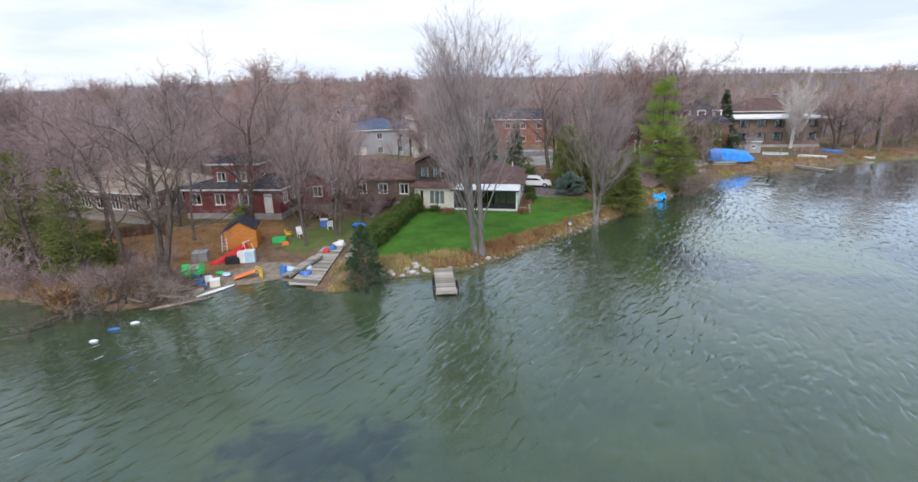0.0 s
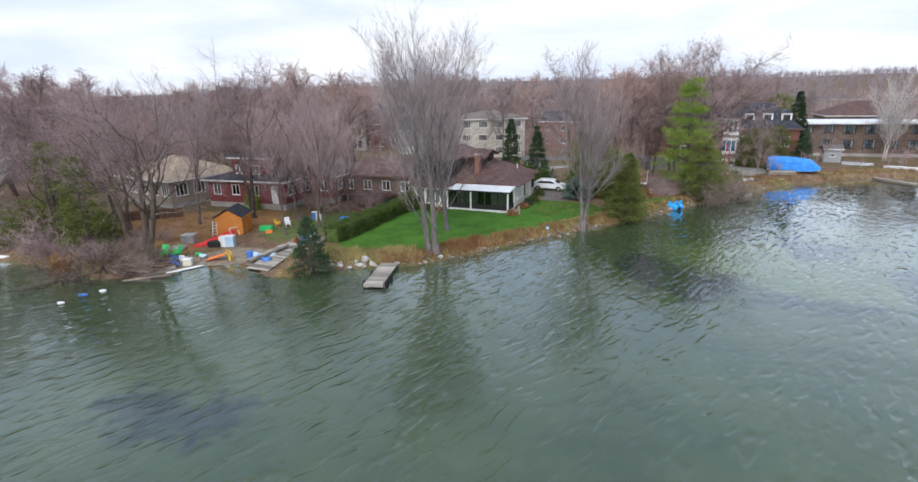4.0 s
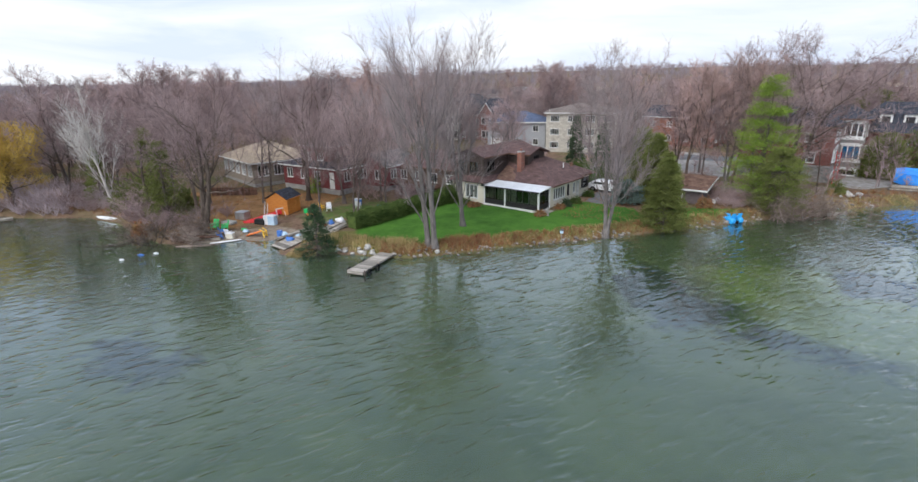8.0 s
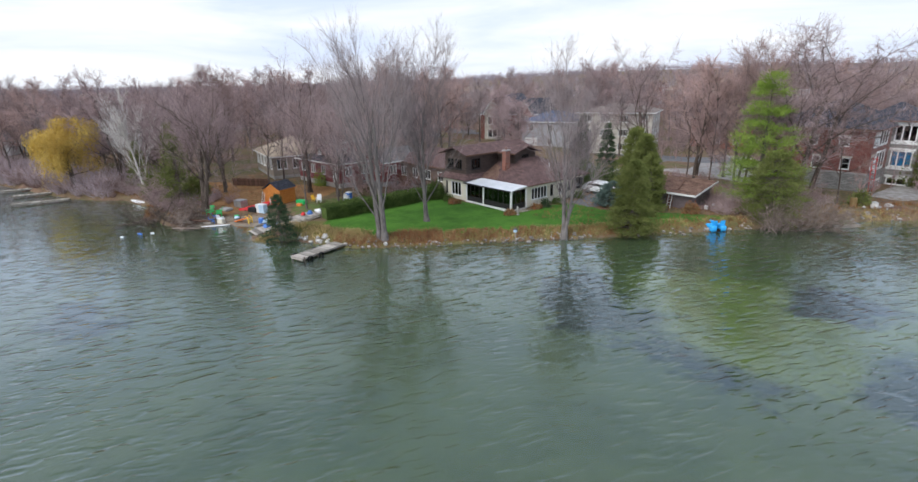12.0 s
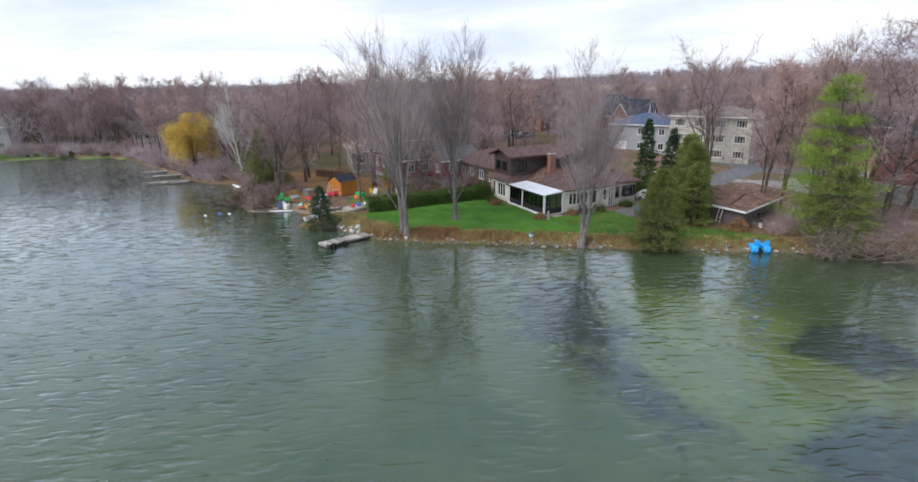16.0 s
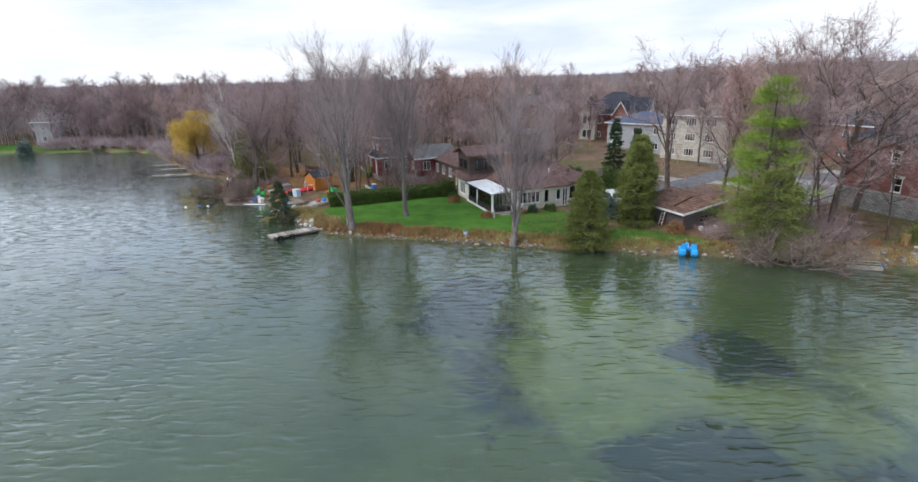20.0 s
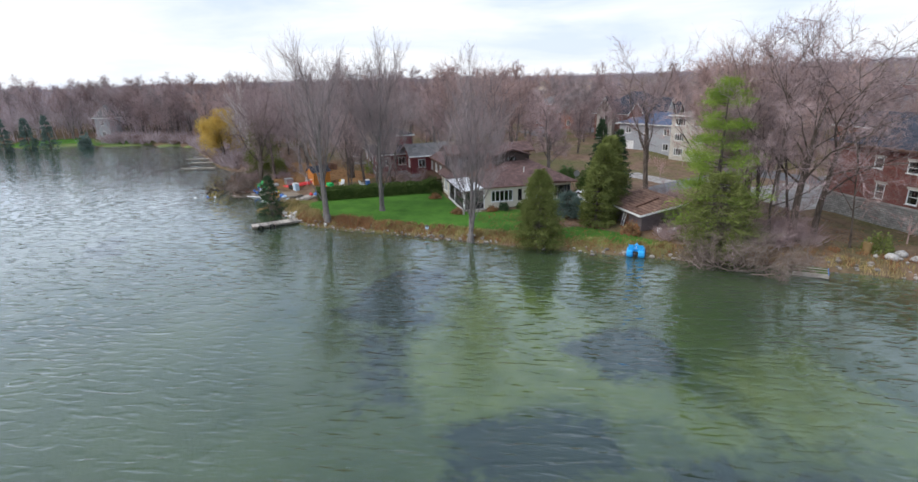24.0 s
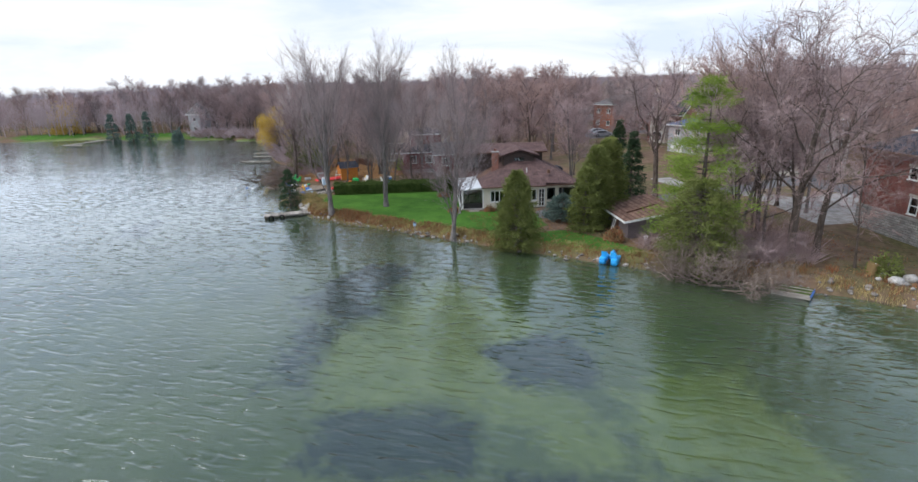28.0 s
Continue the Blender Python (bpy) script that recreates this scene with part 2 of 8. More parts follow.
M["pale_stone"] = courses("pale_stone_cladding", (0.47, 0.44, 0.38), (0.60, 0.57, 0.50), (0.36, 0.34, 0.30), (0.5, 0.25), 0.9, 0.012, 0.3)
M["grey_siding"] = boards("grey_siding", (0.30, 0.31, 0.33), (0.42, 0.43, 0.45), 0.2)
M["tan_siding"] = boards("tan_siding", (0.25, 0.21, 0.165), (0.35, 0.30, 0.245), 0.2)
M["red_siding"] = boards("barn_red_siding", (0.15, 0.034, 0.038), (0.24, 0.065, 0.066), 0.2)
M["brown_brick"] = courses("brown_brick", (0.13, 0.085, 0.065), (0.22, 0.15, 0.12), (0.17, 0.14, 0.12), (0.24, 0.075), 0.9, 0.010, 0.4)
M["orange_wood"] = boards("orange_stained_boards", (0.50, 0.17, 0.03), (0.66, 0.26, 0.06), 0.14)
M["grey_wood"] = plain("weathered_grey_planks", (0.20, 0.18, 0.155), (0.40, 0.365, 0.32), 1.4, 22, 0.9, 0.012, 0.2, 0, 0.5, (1, 7, 7))
M["brown_wood"] = plain("brown_stained_wood", (0.10, 0.055, 0.04), (0.19, 0.11, 0.08), 1.4, 22, 0.85, 0.012, 0.2, 0, 0.3, (1, 7, 7))
M["dead_wood"] = plain("dead_grey_wood", (0.16, 0.12, 0.10), (0.33, 0.265, 0.225), 1.4, 14, 0.95, 0.02, 0.1, 0, 0.4)
M["concrete"] = plain("old_concrete", (0.28, 0.27, 0.25), (0.45, 0.43, 0.41), 1.0, 14, 0.9, 0.01)
M["asphalt"] = plain("asphalt_drive", (0.10, 0.10, 0.105), (0.17, 0.165, 0.17), 0.6, 30, 0.92, 0.006)
M["curtain"] = plain("white_curtain", (0.60, 0.60, 0.60), (0.78, 0.78, 0.77), 3, 20, 0.9, 0.01, 0.1, 0, 0.3, (9, 9, 1))
# shade of unlit rooms as a near-black colour, for floors, ceilings and blind panes
M["room_shade"] = plain("interior_shade", (0.02, 0.02, 0.022), (0.05, 0.045, 0.045), 1.0, 6, 0.9)
M["tarp"] = plain("blue_tarpaulin", (0.02, 0.20, 0.72), (0.05, 0.32, 0.88), 1.4, 6, 0.45, 0.02, 0.4)
M["pedal_blue"] = plain("bright_blue_plastic", (0.02, 0.33, 0.80), (0.05, 0.46, 0.92), 1.4, 8, 0.35, 0.004, 0.5)
M["red_plastic"] = plain("red_canoe_hull", (0.62, 0.02, 0.02), (0.78, 0.05, 0.05), 1.2, 8, 0.4, 0.004, 0.5)
M["green_plastic"] = plain("bright_green_plastic", (0.01, 0.42, 0.10), (0.03, 0.58, 0.16), 1.5, 8, 0.4, 0.004, 0.5)
M["yellow_plastic"] = plain("yellow_plastic", (0.75, 0.42, 0.02), (0.88, 0.55, 0.05), 1.5, 8, 0.45, 0.004, 0.5)
M["orange_plastic"] = plain("orange_plastic", (0.80, 0.17, 0.03), (0.92, 0.25, 0.05), 1.5, 8, 0.45, 0.004, 0.5)
M["blue_plastic"] = plain("blue_plastic", (0.04, 0.14, 0.45), (0.08, 0.22, 0.58), 1.5, 8, 0.45, 0.004, 0.5)
M["pale_blue"] = plain("pale_blue_plastic", (0.40, 0.56, 0.72), (0.52, 0.68, 0.80), 1.5, 8, 0.45, 0.004, 0.5)
M["white_plastic"] = plain("white_plastic", (0.70, 0.71, 0.72), (0.84, 0.84, 0.84), 1.5, 8, 0.45, 0.004, 0.5)
M["black"] = plain("black_rubber", (0.012, 0.012, 0.012), (0.03, 0.03, 0.03), 2, 20, 0.7)
M["metal"] = plain("dull_aluminium", (0.36, 0.37, 0.38), (0.55, 0.56, 0.57), 2, 12, 0.45, 0.004, 0.5, 0.7)
M["car_white"] = plain("white_car_paint", (0.78, 0.79, 0.80), (0.84, 0.85, 0.86), 1, 30, 0.25, 0.0, 0.6)
M["car_dark"] = plain("dark_car_paint", (0.03, 0.035, 0.05), (0.05, 0.055, 0.07), 1, 30, 0.25, 0.0, 0.6)
M["car_silver"] = plain("silver_car_paint", (0.32, 0.34, 0.37), (0.42, 0.44, 0.47), 1, 30, 0.3, 0.0, 0.6, 0.4)


def make_glass():
    n = Nodes("window_glass")
    g = n.add("ShaderNodeBsdfGlossy", Roughness=0.03)
    g.inputs["Color"].default_value = (0.9, 0.93, 0.95, 1)
    tr = n.add("ShaderNodeBsdfTransparent")
    tr.inputs["Color"].default_value = (0.62, 0.66, 0.66, 1)
    fr = n.add("ShaderNodeFresnel", IOR=1.5)
    mx = n.add("ShaderNodeMixShader")
    n.link(n.math("MINIMUM", n.math("MULTIPLY", fr.outputs[0], 1.6), 1.0), mx.inputs[0])
    n.link(tr.outputs[0], mx.inputs[1])
    n.link(g.outputs[0], mx.inputs[2])
    o = n.add("ShaderNodeOutputMaterial")
    n.link(mx.outputs[0], o.inputs[0])
    return n.m


M["glass"] = make_glass()


def make_water():
    """A murky lake: the bed shows through a green tint, the sky and the trees mirror in long-crested wind ripples."""
    n = Nodes("lake_water")
    turn = n.add("ShaderNodeMapping", Rotation=(0, 0, radians(-58)))
    n.link(n.coord, turn.inputs[0])
    rip = n.noise(2.2, 1.2, 0.5, (0.34, 1.0, 1), 0.3, turn.outputs[0])
    ridge = n.math("SUBTRACT", 1.0, n.math("ABSOLUTE", n.math("SUBTRACT", n.math("MULTIPLY", rip, 2.0), 1.0)))
    small = n.noise(3.4, 2, 0.5, (0.45, 1.0, 1), 0.3, turn.outputs[0])
    swell = n.noise(0.42, 2, 0.5, (0.4, 1.0, 1), 0.2, turn.outputs[0])
    gust = n.step(n.noise(0.045, 3, 0.5), 0.32, 0.66)
    amp = n.math("ADD", n.math("MULTIPLY", gust, 0.75), 0.4)
    h = n.math("ADD", n.math("ADD", rip, n.math("MULTIPLY", ridge, 0.6)), n.math("MULTIPLY", small, 0.16))
    h = n.math("MULTIPLY", n.math("ADD", h, n.math("MULTIPLY", swell, 0.5)), amp)
    bn = n.add("ShaderNodeBump", Strength=1.0, Distance=0.09)
    n.link(h, bn.inputs["Height"])
    gl = n.add("ShaderNodeBsdfGlossy", Roughness=0.06)
    gl.inputs["Color"].default_value = (0.885, 0.95, 1.0, 1)
    n.link(bn.outputs[0], gl.inputs["Normal"])
    tr = n.add("ShaderNodeBsdfTransparent")
    tr.inputs["Color"].default_value = (0.84, 0.93, 0.84, 1)
    murk = n.add("ShaderNodeBsdfDiffuse")
    n.link(n.ramp(n.noise(0.06, 4), (0.052, 0.082, 0.069), (0.076, 0.106, 0.080)), murk.inputs["Color"])
    body = n.add("ShaderNodeMixShader", Fac=0.30)
    n.link(tr.outputs[0], body.inputs[1])
    n.link(murk.outputs[0], body.inputs[2])
    fr = n.add("ShaderNodeFresnel", IOR=1.38)
    n.link(bn.outputs[0], fr.inputs["Normal"])
    mx = n.add("ShaderNodeMixShader")
    n.link(n.math("MINIMUM", n.math("MULTIPLY", fr.outputs[0], 2.1), 0.85), mx.inputs[0])
    n.link(body.outputs[0], mx.inputs[1])
    n.link(gl.outputs[0], mx.inputs[2])
    o = n.add("ShaderNodeOutputMaterial")
    n.link(mx.outputs[0], o.inputs[0])
    return n.m


M["water"] = make_water()


def make_ground():
    """Woodland litter and field, with lawn, beach, bare yard and lake bed laid over it by vertex weights."""
    n = Nodes("ground")
    litter = n.ramp(n.noise(0.9, 6, 0.7), (0.125, 0.08, 0.055), (0.25, 0.165, 0.115))
    litter = n.mix(n.step(n.noise(0.12, 4), 0.45, 0.62), litter, n.ramp(n.noise(3, 4), (0.09, 0.085, 0.04), (0.17, 0.15, 0.07)))
    grass = n.ramp(n.noise(0.35, 5, 0.65), (0.045, 0.115, 0.018), (0.085, 0.20, 0.03))
    grass = n.mix(0.35, grass, n.ramp(n.noise(14, 4, 0.7), (0.25, 0.25, 0.25), (0.8, 0.8, 0.8)), "OVERLAY")
    rough_grass = n.ramp(n.noise(0.6, 5, 0.7), (0.10, 0.11, 0.03), (0.19, 0.16, 0.06))
    yard = n.ramp(n.noise(0.5, 6, 0.7), (0.21, 0.115, 0.05), (0.36, 0.205, 0.098))
    sand = n.ramp(n.noise(2.0, 5, 0.7), (0.19, 0.15, 0.115), (0.32, 0.27, 0.21))
    bed = n.ramp(n.noise(0.16, 5, 0.6), (0.125, 0.165, 0.065), (0.205, 0.245, 0.09))
    pale = n.ramp(n.noise(0.5, 5, 0.6), (0.28, 0.33, 0.088), (0.39, 0.43, 0.128))
    weed = n.ramp(n.noise(0.8, 5, 0.7), (0.026, 0.044, 0.048), (0.050, 0.074, 0.070))
    wob = n.noise(1.4, 4, 0.6)
    wide = n.noise(0.38, 6, 0.68, None, 0.6)

    def sharp(name, w, lo=0.35, hi=0.65, amp=0.5):
        a = n.math("ADD", n.attr(name), n.math("MULTIPLY", n.math("SUBTRACT", w, 0.5), amp))
        return n.step(a, lo, hi)
    col = n.mix(sharp("yard", wob), litter, yard)
    col = n.mix(sharp("rough", wob, 0.3, 0.7, 0.9), col, rough_grass)
    col = n.mix(sharp("lawn", wob), col, grass)
    col = n.mix(sharp("sand", wob), col, sand)
    col = n.mix(sharp("pave", wob, 0.48, 0.52, 0.0), col, n.ramp(n.noise(1.5, 5), (0.25, 0.225, 0.20), (0.42, 0.40, 0.38)))
    col = n.mix(sharp("tar", wob, 0.48, 0.52, 0.0), col, n.ramp(n.noise(1.5, 5), (0.13, 0.13, 0.135), (0.2, 0.2, 0.205)))
    col = n.mix(sharp("bed", wob, 0.45, 0.55, 0.1), col, n.mix(sharp("weed", wide, 0.36, 0.64, 1.5), n.mix(sharp("pale", wide, 0.35, 0.65, 1.5), bed, pale), weed))
    return n.finish(col, 0.95, n.math("ADD", n.noise(6, 5, 0.7), n.math("MULTIPLY", n.noise(0.8, 3), 2.0)), 0.05, 0.6, 0.0, 0.1)


M["ground"] = make_ground()


# ---- building helpers ----
class Geo:
    """Collects vertices and faces of one mesh."""

    def __init__(self, m=None):
        self.v, self.f, self.m = [], [], m or Matrix()

    def put(self, verts, faces):
        k = len(self.v)
        self.v += [tuple(self.m @ Vector(p)) for p in verts]
        self.f += [tuple(k + i for i in f) for f in faces]
        return self

    def box(self, x0, x1, y0, y1, z0, z1):
        return self.put([(x, y, z) for z in (z0, z1) for x, y in ((x0, y0), (x1, y0), (x1, y1), (x0, y1))],
                        [(3, 2, 1, 0), (4, 5, 6, 7), (0, 1, 5, 4), (1, 2, 6, 5), (2, 3, 7, 6), (3, 0, 4, 7)])

    def slab(self, x0, x1, y0, y1, z0, z1, holes):
        """An upright slab in one connected piece, with openings (from, to, low, high) through it."""
        xs = sorted({x0, x1, *[h[0] for h in holes], *[h[1] for h in holes]})
        zs = sorted({z0, z1, *[h[2] for h in holes], *[h[3] for h in holes]})
        index, verts, faces = {}, [], {}

        def at(*p):
            key = tuple(round(c, 5) for c in p)
            if key not in index:
                index[key] = len(verts)
                verts.append(p)
            return index[key]
        for a, b in zip(xs, xs[1:]):
            for lo, hi in zip(zs, zs[1:]):
                cx, cz = (a + b) / 2, (lo + hi) / 2
                if any(h[0] < cx < h[1] and h[2] < cz < h[3] for h in holes):
                    continue
                v = [at(x, y, z) for z in (lo, hi) for x, y in ((a, y0), (b, y0), (b, y1), (a, y1))]
                for f in ((3, 2, 1, 0), (4, 5, 6, 7), (0, 1, 5, 4), (1, 2, 6, 5), (2, 3, 7, 6), (3, 0, 4, 7)):
                    q = tuple(v[i] for i in f)
                    key = tuple(sorted(q))
                    if faces.pop(key, None) is None:
                        faces[key] = q
        return self.put(verts, list(faces.values()))

    def bevel_box(self, x0, x1, y0, y1, z0, z1, c):
        """A box whose upper and vertical edges are taken off by c."""
        def ring(d, e, z):
            return [(x0 + d + e, y0 + d, z), (x1 - d - e, y0 + d, z), (x1 - d, y0 + d + e, z), (x1 - d, y1 - d - e, z),
                    (x1 - d - e, y1 - d, z), (x0 + d + e, y1 - d, z), (x0 + d, y1 - d - e, z), (x0 + d, y0 + d + e, z)]
        return self.loft([ring(0, c, z0), ring(0, c, z1 - c), ring(c, c * 0.6, z1)])

    def loft(self, rings, caps=True):
        n = len(rings[0])
        faces = []
        for i in range(len(rings) - 1):
            for j in range(n):
                a, b = i * n + j, i * n + (j + 1) % n
                faces.append((a, b, b + n, a + n))
        if caps:
            faces += [tuple(reversed(range(n))), tuple(range(len(rings) * n - n, len(rings) * n))]
        return self.put([p for r in rings for p in r], faces)

    def prism(self, poly, z0, z1):
        return self.loft([[(x, y, z0) for x, y in poly], [(x, y, z1) for x, y in poly]])

    def tube(self, points, radii, sides=6, caps=True):
        pts = [Vector(p) for p in points]
        rings = []
        for i, p in enumerate(pts):
            d = (pts[min(i + 1, len(pts) - 1)] - pts[max(i - 1, 0)]).normalized()
            a = d.orthogonal().normalized() if abs(d.z) > 0.9 else d.cross(Vector((0, 0, 1))).normalized()
            b = d.cross(a)
            r = radii[i] if isinstance(radii, (list, tuple)) else radii
            rings.append([tuple(p + a * r * math.cos(k * math.tau / sides) + b * r * math.sin(k * math.tau / sides)) for k in range(sides)])
        return self.loft(rings, caps)

    def blob(self, c, r, seed=0, seg=8, rough=0.25):
        """A rounded, uneven lump (stones, sacks)."""
        rnd = random.Random(seed)
        rings = []
        for i in range(1, 5):
            a = math.pi * i / 5
            rings.append([(c[0] + r[0] * math.sin(a) * math.cos(j * math.tau / seg) * (1 + rough * (rnd.random() - 0.5)),
                           c[1] + r[1] * math.sin(a) * math.sin(j * math.tau / seg) * (1 + rough * (rnd.random() - 0.5)),
                           c[2] - r[2] * math.cos(a) * (1 + rough * (rnd.random() - 0.5))) for j in range(seg)])
        return self.loft(rings)

    def mesh(self, name, material, smooth=False):
        me = bpy.data.meshes.new(name)
        me.from_pydata(self.v, [], self.f)
        me.materials.append(material)
        if smooth:
            me.polygons.foreach_set("use_smooth", [True] * len(me.polygons))
        return me


def part(name, geo, material, parent, label="", smooth=False):
    ob = new(name, geo.mesh(name, material, smooth))
    ob.parent = parent
    return tagged(ob, label)


def thing(name, label, category, m=None, group="", kind=""):
    ob = new(name)
    ob.empty_display_size = 0.3
    ob.matrix_basis = m or Matrix()
    return tagged(ob, label, category, group, kind)


def solid(name, geo, material, label, category, m=None, group="", kind="", smooth=False):
    ob = new(name, geo.mesh(name, material, smooth))
    ob.matrix_basis = m or Matrix()
    return tagged(ob, label, category, group, kind)


# ---- the shore and the ground ----
SHORE = [(-420, -420), (-260, -230), (-170, -120), (-138, -75), (-129, -54), (-124, -33), (-119, -18), (-109, 3), (-101, 17), (-93, 24.5), (-86, 27),
         (-68, 29), (-54, 31), (-47, 32.5), (-41, 35.8), (-36, 35.5), (-32, 35.2), (-28, 33.6), (-23.8, 32.9), (-20.4, 33.8),
         (-18.6, 35.6), (-17, 37.2), (-14.2, 38.3), (-12.3, 37.0), (-10.6, 35.6), (-8.2, 35.9), (-6.2, 37.9), (-2.1, 38.8),
         (0.7, 39.6), (3.2, 42.1), (6.1, 45.0), (9.2, 47.9), (12.9, 51.6), (16.5, 55.0), (18.9, 57.4), (22, 60.5), (25, 63.4),
         (28, 66.6), (30.4, 69.5), (32.4, 72.6), (35.0, 74.4), (36.5, 76), (40, 78.9), (44, 82.0), (50, 85.5), (57, 88), (63, 88.2),
         (73, 93), (83, 95.5), (110, 104), (200, 150), (420, 260), (1200, 500)]
SH = np.array(SHORE, float)
POLY = np.vstack([SH, [(1200, 6000), (-6000, 6000), (-6000, -420)]])


def inside(poly, x, y):
    """Which of the points lie in the polygon."""
    c = np.zeros(x.shape, bool)
    n = len(poly)
    for i in range(n):
        (x0, y0), (x1, y1) = poly[i], poly[(i + 1) % n]
        if y0 != y1:
            c ^= ((y0 > y) != (y1 > y)) & (x < (x1 - x0) * (y - y0) / (y1 - y0) + x0)
    return c


def edge_dist(poly, x, y, closed=False):
    d = np.full(x.shape, 1e9)
    n = len(poly)
    for i in range(n if closed else n - 1):
        (x0, y0), (x1, y1) = poly[i], poly[(i + 1) % n]
        ex, ey = x1 - x0, y1 - y0
        t = np.clip(((x - x0) * ex + (y - y0) * ey) / (ex * ex + ey * ey), 0, 1)
        d = np.minimum(d, np.hypot(x - x0 - t * ex, y - y0 - t * ey))
    return d


def weight(poly, x, y, soft=0.6):
    """1 inside a polygon, 0 outside, with a soft edge."""
    p = np.array(poly, float)
    d = edge_dist(p, x, y, True)
    return np.clip(0.5 + np.where(inside(p, x, y), d, -d) / (2 * soft), 0, 1)


def smooth(a, b, v):
    t = np.clip((v - a) / (b - a), 0, 1)
    return t * t * (3 - 2 * t)


def bumps(x, y):
    return np.sin(x * 1.7 + y * 0.6) * np.sin(y * 1.3 - x * 0.4) + 0.6 * np.sin(x * 3.1 - y * 2.3) * np.sin(y * 2.9 + x)


def height(x, y):
    """The ground's height and the way inland from the water's edge."""
    x, y = np.asarray(x, float), np.asarray(y, float)
    s = edge_dist(SH, x, y)
    s = np.where(inside(POLY, x, y), s, -s)
    beach = smooth(-21, -19, x) * (1 - smooth(-10.0, -9.0, x)) * (1 - smooth(44, 50, y))
    yard = 1 - smooth(-14, -9, x)
    bank = smooth(-0.5, 1.7, s) * 0.95 - 0.1
    flat = np.minimum(s * 0.12, 0.75) + 0.03
    land = (bank * (1 - beach) + flat * beach) + np.clip(s - 4, 0, 60) * (0.006 + 0.012 * yard)
    land = land + bumps(x, y) * 0.03 * smooth(0.3, 2, s)
    r, az = np.hypot(x, y), np.degrees(np.arctan2(-x, y))
    hill = 30 * (1 - smooth(5, 60, az)) * (0.72 + 0.28 * smooth(-45, 0, az)) + 2
    land = land + hill * smooth(260, 1500, r) + (3.5 * np.sin(x / 170.0 + 1) * np.sin(y / 210.0) + 2.5 * np.sin(x / 61.0) * np.sin(y / 83.0 + 2)) * smooth(300, 900, r) + hill * 0.5 * smooth(1500, 4500, r)
    bed = -0.12 - 1.35 * smooth(0, 16, -s) + bumps(x * 0.4, y * 0.4) * 0.05
    return np.where(s > 0, land, np.where(s > -0.6, -0.1 + s * 0.1, bed)), s


def ground_z(x, y):
    return float(height(np.array([x]), np.array([y]))[0][0])


def axis(a, b, step, lo, hi, growth=1.18):
    mid = list(np.arange(a, b + 1e-6, step))
    left, d, p = [], step, a
    while p > lo:
        d *= growth
        p -= d
        left.append(p)
    right, d, p = [], step, b
    while p < hi:
        d *= growth
        p += d
        right.append(p)
    return np.array(left[::-1] + mid + right)


def grid_mesh(name, gx, gy, z, material):
    me = bpy.data.meshes.new(name)
    nx, ny = len(gx), len(gy)
    X, Y = np.meshgrid(gx, gy)
    me.vertices.add(nx * ny)
    me.vertices.foreach_set("co", np.stack([X.ravel(), Y.ravel(), z.ravel()], 1).ravel())
    i = (np.arange(ny - 1)[:, None] * nx + np.arange(nx - 1)[None, :]).ravel()
    quads = np.stack([i, i + 1, i + nx + 1, i + nx], 1).ravel()
    me.loops.add(len(quads))
    me.loops.foreach_set("vertex_index", quads)
    me.polygons.add(len(i))
    me.polygons.foreach_set("loop_start", np.arange(len(i)) * 4)
    me.polygons.foreach_set("use_smooth", np.ones(len(i), bool))
    me.update(calc_edges=True)
    me.materials.append(material)
    return me


LAWN = [(-7.6, 43.0), (-6.6, 41.6), (-2.5, 40.6), (0.5, 41.6), (3.0, 43.6), (6.2, 46.8), (9.4, 49.8), (12.4, 53.2), (15.5, 56.6),
        (17.0, 59.2), (15.2, 62.6), (12.6, 63.0), (9.6, 63.8), (8.3, 60.6), (7.4, 56.4), (-0.9, 57.2), (-5.0, 58.0), (-5.4, 57.2)]
SIDE_LAWN = [(17.2, 60.0), (19.5, 59.8), (22.5, 62.6), (25.5, 66.0), (24, 66.6), (20.5, 65.4), (17.4, 63.4)]
BACK_LAWN = [(-17.5, 44.0), (-13.6, 41.4), (-10.6, 43.6), (-9.0, 47.0), (-7.4, 56.0), (-12.0, 55.0), (-16.0, 50.5), (-17.2, 47.5)]
FAR_LAWN = [(-131, -52), (-124, -33), (-119, -18), (-109, 3), (-104, 12), (-112, 14), (-122, -4), (-132, -26), (-138, -48)]
ROUGH = [(-9.6, 37.6), (-6, 38.6), (-2, 39.2), (0.7, 40.0), (3.2, 42.4), (6.2, 45.4), (9.2, 48.2), (12.9, 52.0), (16.5, 55.4), (22, 61.2),
         (27, 66.8), (25, 67.6), (20, 62), (15, 57.4), (9, 50.6), (5, 46.6), (0.5, 42.6), (-6, 42.6), (-9.6, 41)]
YARD = [(-40, 37.5), (-30, 35.5), (-23, 34.6), (-20, 37.2), (-19.5, 41), (-17.4, 45), (-17, 50), (-19, 54.5), (-33, 50), (-42, 45)]
BEACH = [(-20.4, 33.4), (-18.6, 35.0), (-17, 36.6), (-14.2, 37.6), (-12.4, 36.6), (-11.6, 39.0), (-13.6, 41.2), (-16.6, 41.4), (-19.0, 39.0), (-21, 36)]
